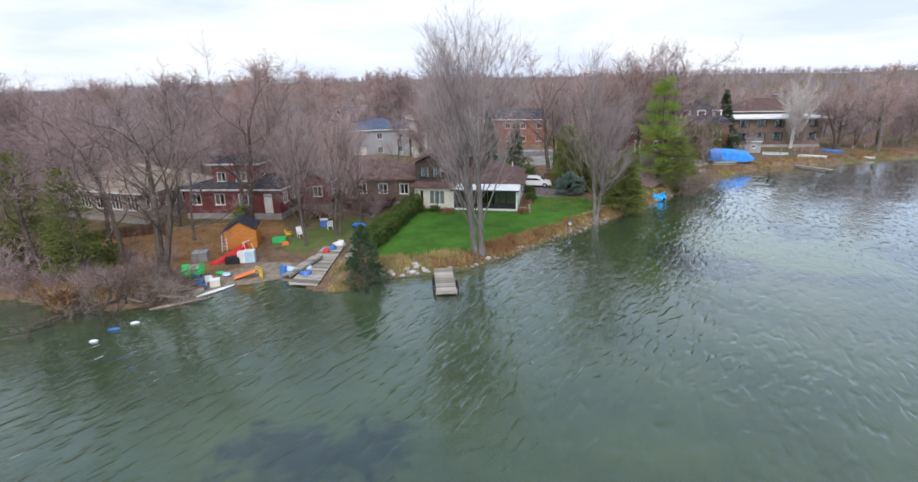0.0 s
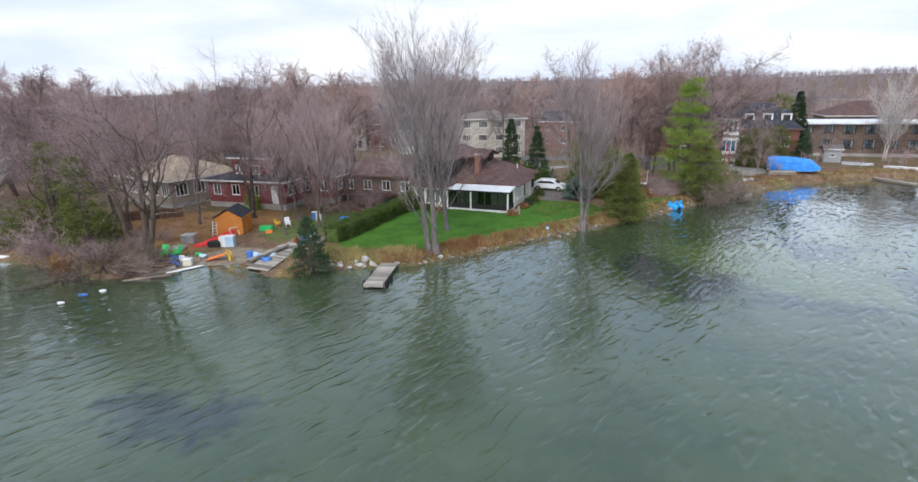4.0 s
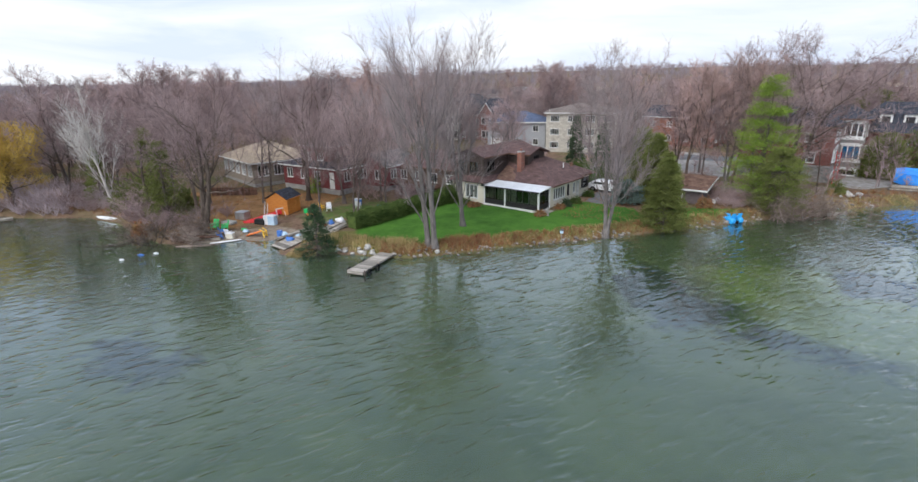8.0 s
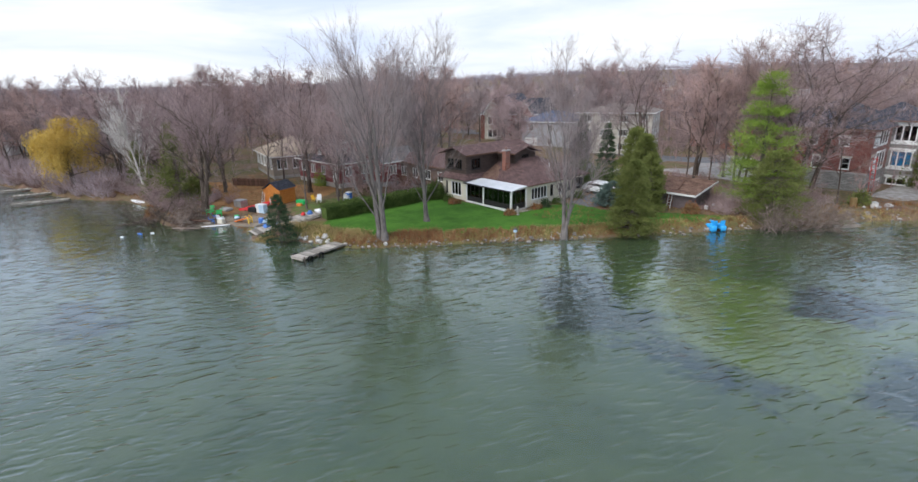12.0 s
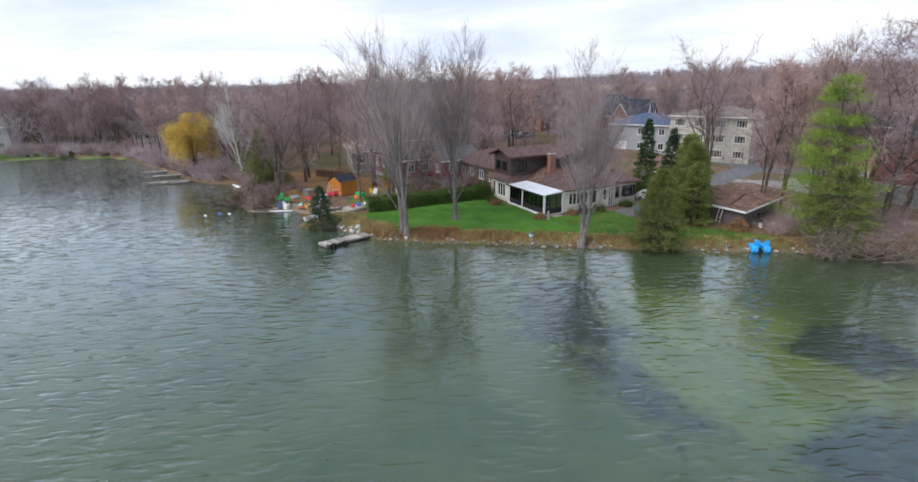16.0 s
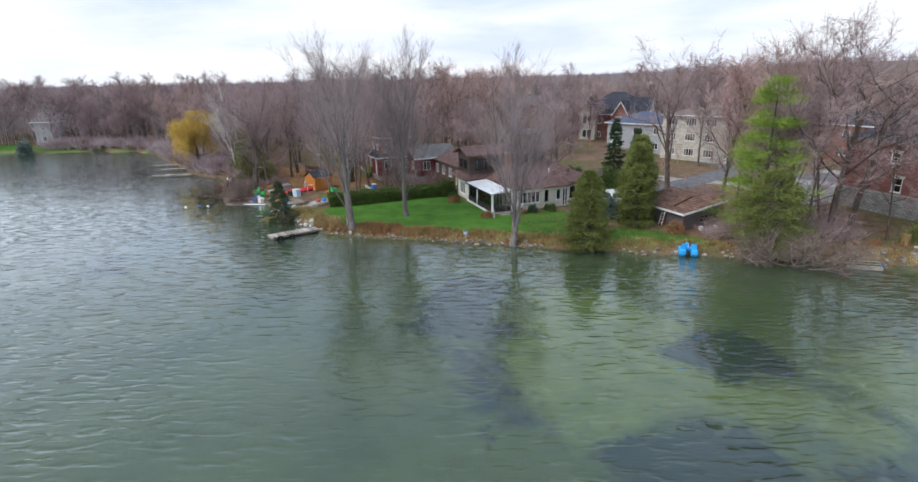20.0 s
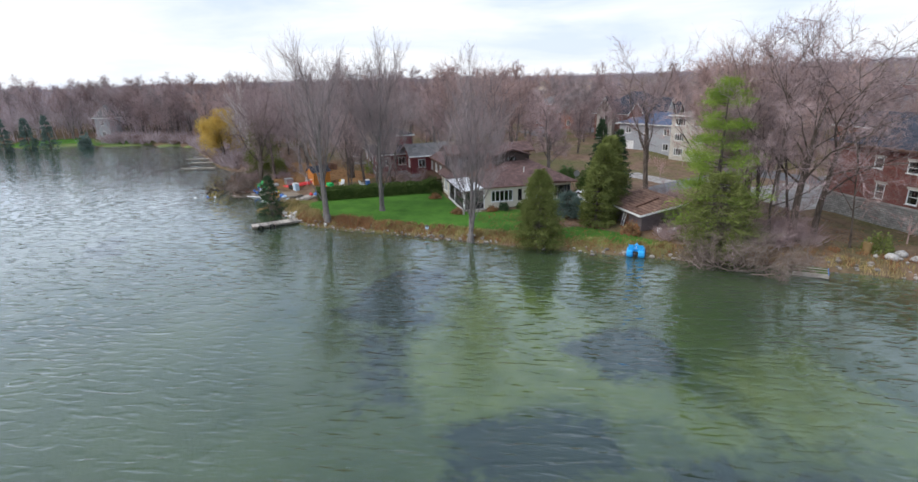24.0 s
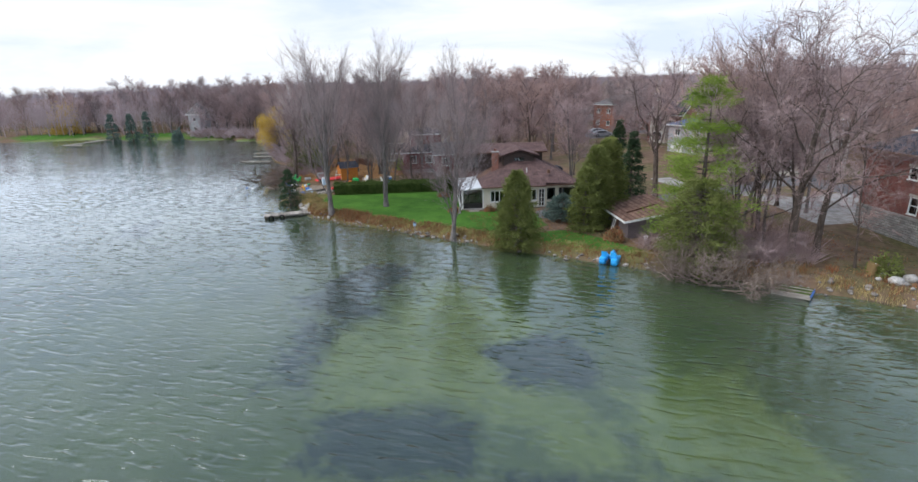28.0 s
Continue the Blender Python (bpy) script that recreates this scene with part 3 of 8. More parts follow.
DRIVE = [(9.6, 63.6), (12.6, 62.8), (13.8, 66.0), (11.6, 76), (9.8, 88), (8.4, 100), (4.4, 100), (6.2, 86), (9.2, 74), (9.4, 68)]
PATIO = [(36.0, 85.4), (39, 84.4), (42.5, 88), (43.5, 93), (40.5, 99), (38.4, 94)]
LANE = [(-2, 85.5), (6, 85.5), (12, 90.0), (24, 86.6), (24.4, 92), (23, 100), (19, 112), (13.4, 112), (14, 94), (5, 88.6), (-2, 88.6)]
STREET = [(-58, 101.5), (-44, 98.5), (-43, 104), (-57, 108)]
ROAD = [(-140, 132), (-60, 118), (-20, 108), (8, 99.5), (30, 104), (70, 122), (140, 150), (140, 156), (70, 128.5), (30, 110), (8, 106), (-20, 114), (-60, 124), (-140, 139)]
# the lake bed: pale flats and dark weed between them
PALE = [[(29, 41.6), (26.2, 45), (22.5, 50.5), (27.5, 54), (32, 55.3), (34.7, 52.8), (37.2, 51.2), (39.5, 53.5), (44.2, 54.2), (47, 54.5), (43.6, 50.5),
         (39.8, 48.2), (38.4, 46.2), (38.4, 42.9), (36.9, 40.4), (33.7, 40)], [(39.9, 56), (40, 63), (46.4, 62.5), (50, 60.5), (46, 55)]]
WEEDS = [[(21.7, 38.3), (19, 40.5), (16.2, 45.2), (19.5, 49), (24.6, 44.5), (26.6, 45), (25.8, 41.5)], [(25.2, 39.2), (26.5, 41.8), (32.3, 40), (35.3, 39.6), (34.5, 37.5)],
         [(37.7, 41), (38.2, 46.4), (39.8, 48.1), (44, 47), (43.5, 43), (40.6, 39.3)], [(33.6, 50.8), (32.7, 54.8), (36.3, 56.6), (39.3, 54.6), (37.3, 51.3)],
         [(-12.1, 19.9), (-8.1, 21.5), (-2.5, 21.3), (-2.3, 18.9), (-7.0, 17.9)], [(44, 48), (47, 53), (52, 57), (55, 53), (49, 46)]]
gx = axis(-58, 56, 0.6, -4200, 4200)
gy = axis(16, 96, 0.6, -600, 4600)
GX, GY = np.meshgrid(gx, gy)
GZ, GS = height(GX, GY)
ground = new("ground", grid_mesh("ground", gx, gy, GZ, M["ground"]))
tagged(ground, "lakeside ground with green lawn, leaf litter, beach and lake bed", "ground", kind="structure")


def ground_layer(name, values):
    a = ground.data.attributes.new(name, "FLOAT", "POINT")
    a.data.foreach_set("value", np.asarray(values, np.float32).ravel())


ground_layer("lawn", np.maximum(weight(LAWN, GX, GY), np.maximum(weight(SIDE_LAWN, GX, GY), np.maximum(0.5 * weight(BACK_LAWN, GX, GY, 1.6), weight(FAR_LAWN, GX, GY, 2.5)))))
ground_layer("rough", weight(ROUGH, GX, GY, 1.0))
ground_layer("yard", weight(YARD, GX, GY, 1.0))
ground_layer("sand", weight(BEACH, GX, GY, 0.8))
ground_layer("tar", np.max([weight(q, GX, GY, 0.5) for q in (DRIVE, ROAD, STREET)], axis=0))
ground_layer("pave", np.maximum(weight(PATIO, GX, GY, 0.5), weight(LANE, GX, GY, 0.5)))
ground_layer("bed", smooth(0.25, -0.35, GS))
ground_layer("weed", np.max([weight(p, GX, GY, 2.4) for p in WEEDS], axis=0))
ground_layer("pale", np.max([weight(p, GX, GY, 2.6) for p in PALE], axis=0))

water = new("lake_water", grid_mesh("lake_water", np.array([-4300.0, -130, 0, 120, 4300]), np.array([-700.0, -60, 40, 130, 420]), np.zeros((5, 5)), M["water"]))
tagged(water, "green-grey lake water with small wind ripples", "water", kind="structure")


# ---- trees ----
class Wood:
    """Grows a bare tree: trunk and limbs into one mesh, the fine branches into another."""

    def __init__(self, seed, split=True):
        self.r = random.Random(seed)
        self.geo = [([], []), ([], []), ([], [])]
        self.split = split
        self.bearers = []
        self.crown = (6.0, 4.0, 5.0)

    def stick(self, pts, rad, sides, fine):
        v, f = self.geo[fine]
        k = len(v)
        n = len(pts)
        for i, p in enumerate(pts):
            d = pts[min(i + 1, n - 1)] - pts[max(i - 1, 0)]
            a = d.cross(Vector((0.3, 0.2, 1.0))) if abs(d.x) + abs(d.y) > 0.02 * d.length else Vector((1, 0, 0))
            a.normalize()
            b = d.cross(a).normalized()
            if i == n - 1:
                v.append(tuple(p))
            else:
                for j in range(sides):
                    t = j * math.tau / sides
                    v.append(tuple(p + (a * math.cos(t) + b * math.sin(t)) * rad[i]))
        for i in range(n - 2):
            for j in range(sides):
                a0, b0 = k + i * sides + j, k + i * sides + (j + 1) % sides
                f.append((a0, b0, b0 + sides, a0 + sides))
        tip, base = k + (n - 1) * sides, k + (n - 2) * sides
        for j in range(sides):
            f.append((base + j, base + (j + 1) % sides, tip))

    def line(self, p, d, length, steps, wobble, up):
        r = self.r
        pts = [p.copy()]
        d = d.normalized()
        for _ in range(steps):
            d = (d + Vector((r.gauss(0, wobble), r.gauss(0, wobble), r.gauss(0, wobble) + up))).normalized()
            p = p + d * (length / steps)
            pts.append(p.copy())
        return pts

    def grow(self, p, d, length, rad, level, spec):
        r = self.r
        s = spec[level]
        steps = s["steps"]
        pts = self.line(p, d, length, steps, s["wobble"], s["up"])
        if level:
            pts = self.keep_in(pts)
            steps = len(pts) - 1
        end = rad * s.get("tip", 0.25)
        radii = [rad + (end - rad) * i / steps for i in range(steps + 1)]
        where = 0 if not level or not self.split else 2
        if level == 1 and self.split:
            where = len(self.geo)
            self.geo.append(([], []))
        self.stick(pts, radii, s["sides"], where)
        if level:
            self.bearers += [(*a, *b) for a, b in zip(pts, pts[1:])][-3 if level == 1 else 0:]
        if level + 1 >= len(spec):
            return
        kid = spec[level + 1]
        n = kid["n"]
        a0 = r.random() * math.tau
        for i in range(n):
            t = kid["from"] + (1 - kid["from"]) * (i + r.random()) / n
            k = min(int(t * steps), steps - 1)
            q = pts[k].lerp(pts[k + 1], t * steps - k)
            ax = (pts[k + 1] - pts[k]).normalized()
            side = ax.orthogonal().normalized()
            side.rotate(Matrix.Rotation(a0 + i * 2.4 + r.gauss(0, 0.4), 3, ax))
            ang = radians(kid["angle"] + r.gauss(0, kid["angle"] * 0.22))
            nd = ax * math.cos(ang) + side * math.sin(ang)
            ln = length * kid["len"] * (1 - kid["taper"] * t) * r.uniform(0.7, 1.2)
            rr = max(min(rad * (1 - 0.75 * t) * kid["rad"], rad * 0.8), kid["min"])
            self.grow(q, nd, ln, rr, level + 1, spec)

    def out(self, p):
        """How far a point lies out of the crown's rounded envelope (1: on it)."""
        cz, rx, rz = self.crown
        return math.sqrt((p[0] * p[0] + p[1] * p[1]) / (rx * rx) + (max(p[2] - cz, 0.0) / rz) ** 2 + (min(p[2] - cz, 0.0) / (rz * 1.3)) ** 2)

    def keep_in(self, pts):
        for i in range(2, len(pts)):
            if self.out(pts[i]) > 1.0:
                return pts[:i + 1]
        return pts

    def twigs(self, seed, tiers):
        """Fine twigs on all branches: tiers of (count, angle, length in metres, width, lift, droop)."""
        rs = np.random.RandomState(seed)
        seg = np.array(self.bearers, float)
        A, B = seg[:, :3], seg[:, 3:]
        cz, rx, rz = self.crown
        P_, D_, L_, W_ = [], [], [], []
        for per, angle, length, width, lift in tiers:
            n = len(A)
            t = rs.uniform(0.1, 1.0, (n, per, 1))
            p = (A[:, None] + (B - A)[:, None] * t).reshape(-1, 3)
            ax = np.repeat(B - A, per, 0)
            ax /= np.maximum(np.linalg.norm(ax, axis=1), 1e-6)[:, None]
            side = np.cross(ax, rs.normal(size=ax.shape))
            side /= np.linalg.norm(side, axis=1)[:, None]
            ang = np.radians(angle * rs.uniform(0.55, 1.4, len(p)))[:, None]
            d = ax * np.cos(ang) + side * np.sin(ang)
            d[:, 2] += lift
            d /= np.linalg.norm(d, axis=1)[:, None]
            ln = length * rs.uniform(0.5, 1.25, len(p))
            e = p + d * ln[:, None]
            q = np.sqrt((e[:, 0] ** 2 + e[:, 1] ** 2) / rx ** 2 + ((e[:, 2] - cz) / rz) ** 2)
            ln *= np.clip(1.25 - 1.2 * (q - 0.95), 0.2, 1.0)
            P_.append(p)
            D_.append(d)
            L_.append(ln)
            W_.append(width * rs.uniform(0.7, 1.3, len(p)))
            A, B = p, p + d * ln[:, None]
        g = spikes(np.concatenate(P_), np.concatenate(D_), np.concatenate(L_), np.concatenate(W_), seed, True)
        v, f = self.geo[1]
        k = len(v)
        v.extend(map(tuple, g.v.tolist()))
        f.extend((a + k, b + k, c + k) for a, b, c in g.f)


def bare_spec(kind, size, fine=1.0):
    """Branching habits of trunk, limbs and branches, then the tiers of twigs. size: twig thickness; fine: how many twigs."""
    if kind == "maple":
        return [dict(steps=7, wobble=0.03, up=0.04, sides=8, fine=False, tip=0.35),
                dict(n=14, len=1.0, taper=0.42, angle=25, rad=0.32, min=0.03, steps=7, wobble=0.035, up=0.045, sides=5, fine=False, tip=0.12, **{"from": 0.16}),
                dict(n=10, len=0.34, taper=0.45, angle=25, rad=0.34, min=size * 1.3, steps=2, wobble=0.05, up=0.06, sides=3, fine=True, tip=0.4, **{"from": 0.2})], [
                (max(2, round(2.6 * fine)), 26, 1.5, size * 0.95, 0.10), (max(2, round(4 * fine)), 27, 1.0, size * 0.62, 0.08)]
    if kind == "oak":
        return [dict(steps=7, wobble=0.06, up=0.04, sides=8, fine=False, tip=0.4),
                dict(n=10, len=1.0, taper=0.40, angle=44, rad=0.42, min=0.045, steps=8, wobble=0.18, up=0.06, sides=5, fine=False, tip=0.14, **{"from": 0.34}),
                dict(n=10, len=0.36, taper=0.4, angle=46, rad=0.45, min=size * 1.7, steps=4, wobble=0.22, up=0.05, sides=3, fine=True, tip=0.35, **{"from": 0.14})], [
                (max(2, round(2 * fine)), 46, 1.2, size * 1.05, 0.06), (max(2, round(4 * fine)), 42, 0.8, size * 0.68, 0.04)]
    return [dict(steps=4, wobble=0.06, up=0.05, sides=5, fine=False, tip=0.2),
            dict(n=11, len=0.55, taper=0.4, angle=40, rad=0.5, min=0.05, steps=4, wobble=0.14, up=0.08, sides=3, fine=False, tip=0.2, **{"from": 0.24}),
            dict(n=7, len=0.45, taper=0.4, angle=38, rad=0.5, min=size * 1.3, steps=2, wobble=0.16, up=0.07, sides=3, fine=True, tip=0.4, **{"from": 0.2})], [
            (max(2, round(2.5 * fine)), 40, 1.1, size, 0.08), (max(2, round(4 * fine)), 40, 0.8, size * 0.75, 0.05)]


def wood_mesh(w, k, name, material):
    g = Geo()
    g.v, g.f = w.geo[k]
    return g.mesh(name, material)


def bare_tree(name, label, kind, seed, h, rad, x, y, size=0.012, fine=1.0, stems=((0, 0, 0, 0, 1),), bark="bark", twig="twig", group="", z=None, split=True, spread=None):
    """A leafless tree; stems: foot offset, lean and share of height of each trunk; spread: the crown's half width as a share of the height."""
    w = Wood(seed, split)
    spec, tiers = bare_spec(kind, size, fine)
    spread = spread or {"maple": 0.30, "oak": 0.42}.get(kind, 0.34)
    w.crown = (h * 0.56, h * spread, h * 0.44)
    trunk_share = {"maple": 0.62, "oak": 0.6}.get(kind, 0.85)
    for ox, oy, lx, ly, sh in stems:
        foot = Vector((ox, oy, -0.15))
        d = Vector((lx, ly, 1))
        w.grow(foot, d, h * trunk_share * sh, rad * (0.6 + 0.4 * sh), 0, spec)
        flare = [foot + Vector((0, 0, zz)) + Vector((lx, ly, 0)) * zz for zz in (0, 0.25, 0.7, 1.4)]
        w.stick(flare, [rad * 1.7, rad * 1.28, rad * 1.08, rad], 9, 0)
    w.twigs(seed, tiers)
    ob = thing(name, label, "tree", pose(x, y, ground_z(x, y) if z is None else z), group)
    for k in range(len(w.geo)):
        nm, mt = (("trunk", bark), ("crown", twig), ("branchwork", bark))[k] if k < 3 else ("limb", bark)
        if w.geo[k][0]:
            c = new(nm, wood_mesh(w, k, nm, M[mt]))
            c.parent = ob
            if nm in ("crown", "branchwork"):
                tagged(c, kind="stuff")
    return ob


def spikes(points, dirs, lens, widths, seed=0, thin=False):
    """Three-sided needles or leaf sprays, one at each point, as one mesh."""
    rs = np.random.RandomState(seed)
    p, d = np.asarray(points, float), np.asarray(dirs, float)
    d = d / np.linalg.norm(d, axis=1)[:, None]
    a = np.cross(d, rs.normal(size=d.shape))
    a /= np.linalg.norm(a, axis=1)[:, None]
    b = np.cross(d, a)
    w = np.asarray(widths, float)[:, None]
    mid = p + d * np.asarray(lens, float)[:, None] * 0.4
    tip = p + d * np.asarray(lens, float)[:, None]
    n = len(p)
    if thin:
        v = np.concatenate([p + a * w, p - a * w * 0.5 + b * w * 0.87, p - a * w * 0.5 - b * w * 0.87, tip])
        i = np.arange(n)
        g = Geo()
        g.v, g.f = v, np.concatenate([np.stack([i + n * j, i + n * ((j + 1) % 3), i + 3 * n], 1) for j in range(3)]).tolist()
        return g
    v = np.concatenate([p, mid + a * w, mid - a * w * 0.5 + b * w * 0.87, mid - a * w * 0.5 - b * w * 0.87, tip])
    i = np.arange(n)
    g = Geo()
    g.v = v
    g.f = np.concatenate([np.stack([i, i + n * (1 + (j + 1) % 3), i + n * (1 + j)], 1) for j in range(3)]
                         + [np.stack([i + n * (1 + j), i + n * (1 + (j + 1) % 3), i + 4 * n], 1) for j in range(3)]).tolist()
    return g


def conifer(name, label, seed, h, wide, x, y, mat, tiers=26, per=9, sprays=16, droop=-0.15, bare=0.05, gap=0.0, size=0.3, z=None, lean=0.8, trunk_mat="bark", group="", round_=0.0, fluff=0.0, slim=0.6, rise=0.25):
    """An evergreen: a trunk, boughs in tiers and many short sprays on each bough."""
    rs = np.random.RandomState(seed)
    P_, D_, L_, W_ = [], [], [], []
    w = Wood(seed)
    w.stick([Vector((0, 0, -0.2)), Vector((0, 0, h * 0.5)), Vector((rs.normal(0, 0.05), 0, h * 0.98))], [h * 0.016 + 0.04, h * 0.010 + 0.02, 0.01], 7, 0)
    for i in range(tiers):
        t = (i + rs.rand()) / tiers
        zz = h * (bare + (1 - bare) * t)
        prof = (1 - t) ** lean if not round_ else (math.sin(math.pi * min(1, 0.16 + 0.84 * t)) ** round_)
        reach = wide * 0.5 * max(prof, 0.06) * rs.uniform(0.75, 1.15)
        for k in range(per):
            if rs.rand() < gap:
                continue
            az = rs.rand() * math.tau
            rr = reach * rs.uniform(0.7, 1.1)
            dx, dy = math.cos(az), math.sin(az)
            end = np.array([dx * rr, dy * rr, zz + droop * rr + rs.normal(0, 0.05 * h / tiers)])
            start = np.array([0, 0, zz])
            w.stick([Vector(start), Vector(end * 0.9 + start * 0.1)], [0.02 + 0.008 * rr, 0.004], 3, 0)
            u = rs.uniform(0.25, 1.0, sprays) ** 0.7
            P_.append(start + (end - start) * u[:, None] + rs.normal(0, 1, (sprays, 3)) * (0.06 + 0.05 * size + fluff * np.array((1, 1, 0.45))))
            D_.append(np.array([dx, dy, rise]) + rs.normal(0, 0.55, (sprays, 3)))
            L_.append(size * rs.uniform(0.6, 1.3, sprays))
            W_.append(size * slim * rs.uniform(0.14, 0.26, sprays))
    ob = thing(name, label, "tree", pose(x, y, ground_z(x, y) if z is None else z), group)
    tr = new("trunk", wood_mesh(w, 0, "trunk", M[trunk_mat]))
    tr.parent = ob
    part("crown", spikes(np.concatenate(P_), np.concatenate(D_), np.concatenate(L_), np.concatenate(W_), seed), M[mat], ob)
    return ob


# the trees on the lawn
bare_tree("lawn_maple", "tall twin-stemmed bare silver maple on the lawn", "maple", 11, 18.9, 0.28, 1.6, 41.9, 0.0115, 1.05,
          stems=((-0.28, 0.0, -0.06, 0.01, 0.97), (0.28, 0.1, 0.02, 0.0, 1.0)), bark="bark_pale", twig="twig_pale")
bare_tree("lawn_maple", "bare silver maple standing alone on the lawn", "maple", 12, 18.2, 0.22, 1.4, 48.2, 0.0115, 1.05,
          stems=((0, 0, 0.01, 0.0, 1), (0.1, 0.1, -0.12, 0.05, 0.8)), bark="bark_pale", twig="twig_pale")
bare_tree("lawn_maple", "bare maple with drooping twigs at the lawn's edge", "maple", 13, 16.8, 0.22, 14.3, 53.2, 0.0115, 1.05,
          stems=((0, 0, -0.02, 0.02, 1), (0.1, 0, 0.14, 0.0, 0.75)), bark="bark_pale", twig="twig_pale")
# yard trees by the beach
bare_tree("yard_oak", "old bare oak with crooked limbs in the leaf-covered yard", "oak", 21, 16.6, 0.32, -22.4, 37.1, 0.011, 0.7, stems=((0, 0, 0.02, 0, 1), (0.2, 0, 0.25, 0.1, 0.8)), bark="bark_dark")
bare_tree("yard_oak", "bare crooked tree leaning over the beach yard", "oak", 22, 15.6, 0.22, -26.5, 39.5, 0.011, 0.7, stems=((0, 0, -0.12, 0, 1),), bark="bark_dark")
bare_tree("yard_oak", "bare oak beside the red house", "oak", 23, 18.6, 0.27, -20.5, 50.0, 0.011, 0.7, stems=((0, 0, 0.05, 0, 1), (0, 0.2, -0.3, 0.1, 0.7)), bark="bark_dark")
bare_tree("yard_tree", "slim bare tree beside the boat ramp", "maple", 24, 13.0, 0.12, -11.6, 47.6, 0.010, 0.6, stems=((0, 0, 0.04, 0, 1), (0.3, 0.2, 0.15, 0, 0.8)))
bare_tree("yard_tree", "slim bare tree near the hedge", "maple", 25, 12.0, 0.11, -13.6, 44.6, 0.010, 0.6, stems=((0, 0, -0.05, 0, 1),))
bare_tree("yard_tree", "bare tree behind the play shed", "oak", 26, 15.5, 0.2, -30.5, 44.0, 0.011, 0.7, bark="bark_dark")
bare_tree("yard_tree", "bare tree at the wooded shore", "oak", 27, 13.5, 0.2, -31.5, 37.6, 0.011, 0.7, stems=((0, 0, -0.1, -0.05, 1),), bark="bark_dark")
for k, (tx, ty, th) in enumerate(((-15.6, 50.6, 12.5), (-12.4, 53.6, 13.5), (-9.6, 50.8, 10.5), (-17.4, 56.0, 14.5), (-24.6, 46.8, 14.0), (-28.2, 51.4, 15.0), (-33.6, 45.6, 15.5))):
    bare_tree("yard_tree", "bare grey tree with fine twigs in the back yards", "maple" if k % 2 else "oak", 110 + k, th, 0.13, tx, ty, 0.010, 0.55, stems=((0, 0, 0.05, 0.02, 1),) if k % 3 else ((0, 0, -0.04, 0, 1), (0.2, 0.1, -0.12, 0.05, 0.8)), twig=("twig", "twig_pale")[k % 2])
# trees on the point with the brick house
bare_tree("shore_oak", "tall bare oak with twisted limbs on the bank", "oak", 31, 21.5, 0.33, 30.1, 77.0, 0.015, 1.22, stems=((0, 0, -0.03, -0.11, 1),), bark="bark_dark", twig="twig")
bare_tree("shore_oak", "tall bare oak beside the stone wall", "oak", 32, 20.5, 0.28, 31.0, 78.4, 0.015, 1.22, stems=((0, 0, 0.01, -0.12, 1),), bark="bark_dark", twig="twig")
bare_tree("shore_tree", "bare maple behind the white pine", "maple", 33, 18.5, 0.2, 26.5, 77.0, 0.013, 1.0, bark="bark_dark", twig="twig_red")
bare_tree("shore_oak", "spreading bare oak behind the boathouse", "oak", 34, 19.0, 0.34, 13.4, 76.0, 0.014, 1.0, stems=((0, 0, 0.0, 0, 1),), bark="bark_dark")
for k, (tx, ty, th, tr_) in enumerate(((29.2, 75.2, 15.0, 0.14), (33.6, 79.2, 13.0, 0.09), (27.8, 79.8, 17.0, 0.15), (24.4, 78.4, 16.0, 0.14), (28.6, 73.0, 12.0, 0.10), (20.8, 77.6, 14.0, 0.12), (17.4, 80.4, 13.0, 0.12))):
    bare_tree("shore_tree", "slender dark bare tree on the leaf-covered bank", "far", 140 + k, th, tr_, tx, ty, 0.016, 1.3, stems=((0, 0, -0.05 + 0.01 * (k % 4), -0.06, 1),), bark="bark_dark", twig=("twig", "twig_red")[k % 2])
# the far point
bare_tree("white_birch", "slim white birch before the flat-roofed house", "maple", 171, 13.5, 0.16, 66.8, 105.6, 0.024, 0.4, stems=((0, 0, -0.03, 0, 1), (0.2, 0, 0.12, 0, 0.7)), bark="birch", twig="birch")
bare_tree("point_oak", "broad bare oak on the far point", "oak", 172, 13.5, 0.36, 74.5, 103.5, 0.018, 0.8, stems=((0, 0, -0.06, 0, 1), (0.3, 0, 0.3, 0, 0.8)), bark="bark_dark", twig="twig", spread=0.5)
bare_tree("point_oak", "bare oak at the far point's edge", "oak", 173, 13.0, 0.32, 83.5, 104.5, 0.018, 0.8, bark="bark_dark", twig="twig", spread=0.5)
# birch and willow on the wooded shore
bare_tree("white_birch", "leaning white birch with bare forked branches", "maple", 41, 13.0, 0.17, -38.2, 37.2, 0.021, 0.5, stems=((0, 0, -0.22, -0.03, 1),), bark="birch", twig="birch")

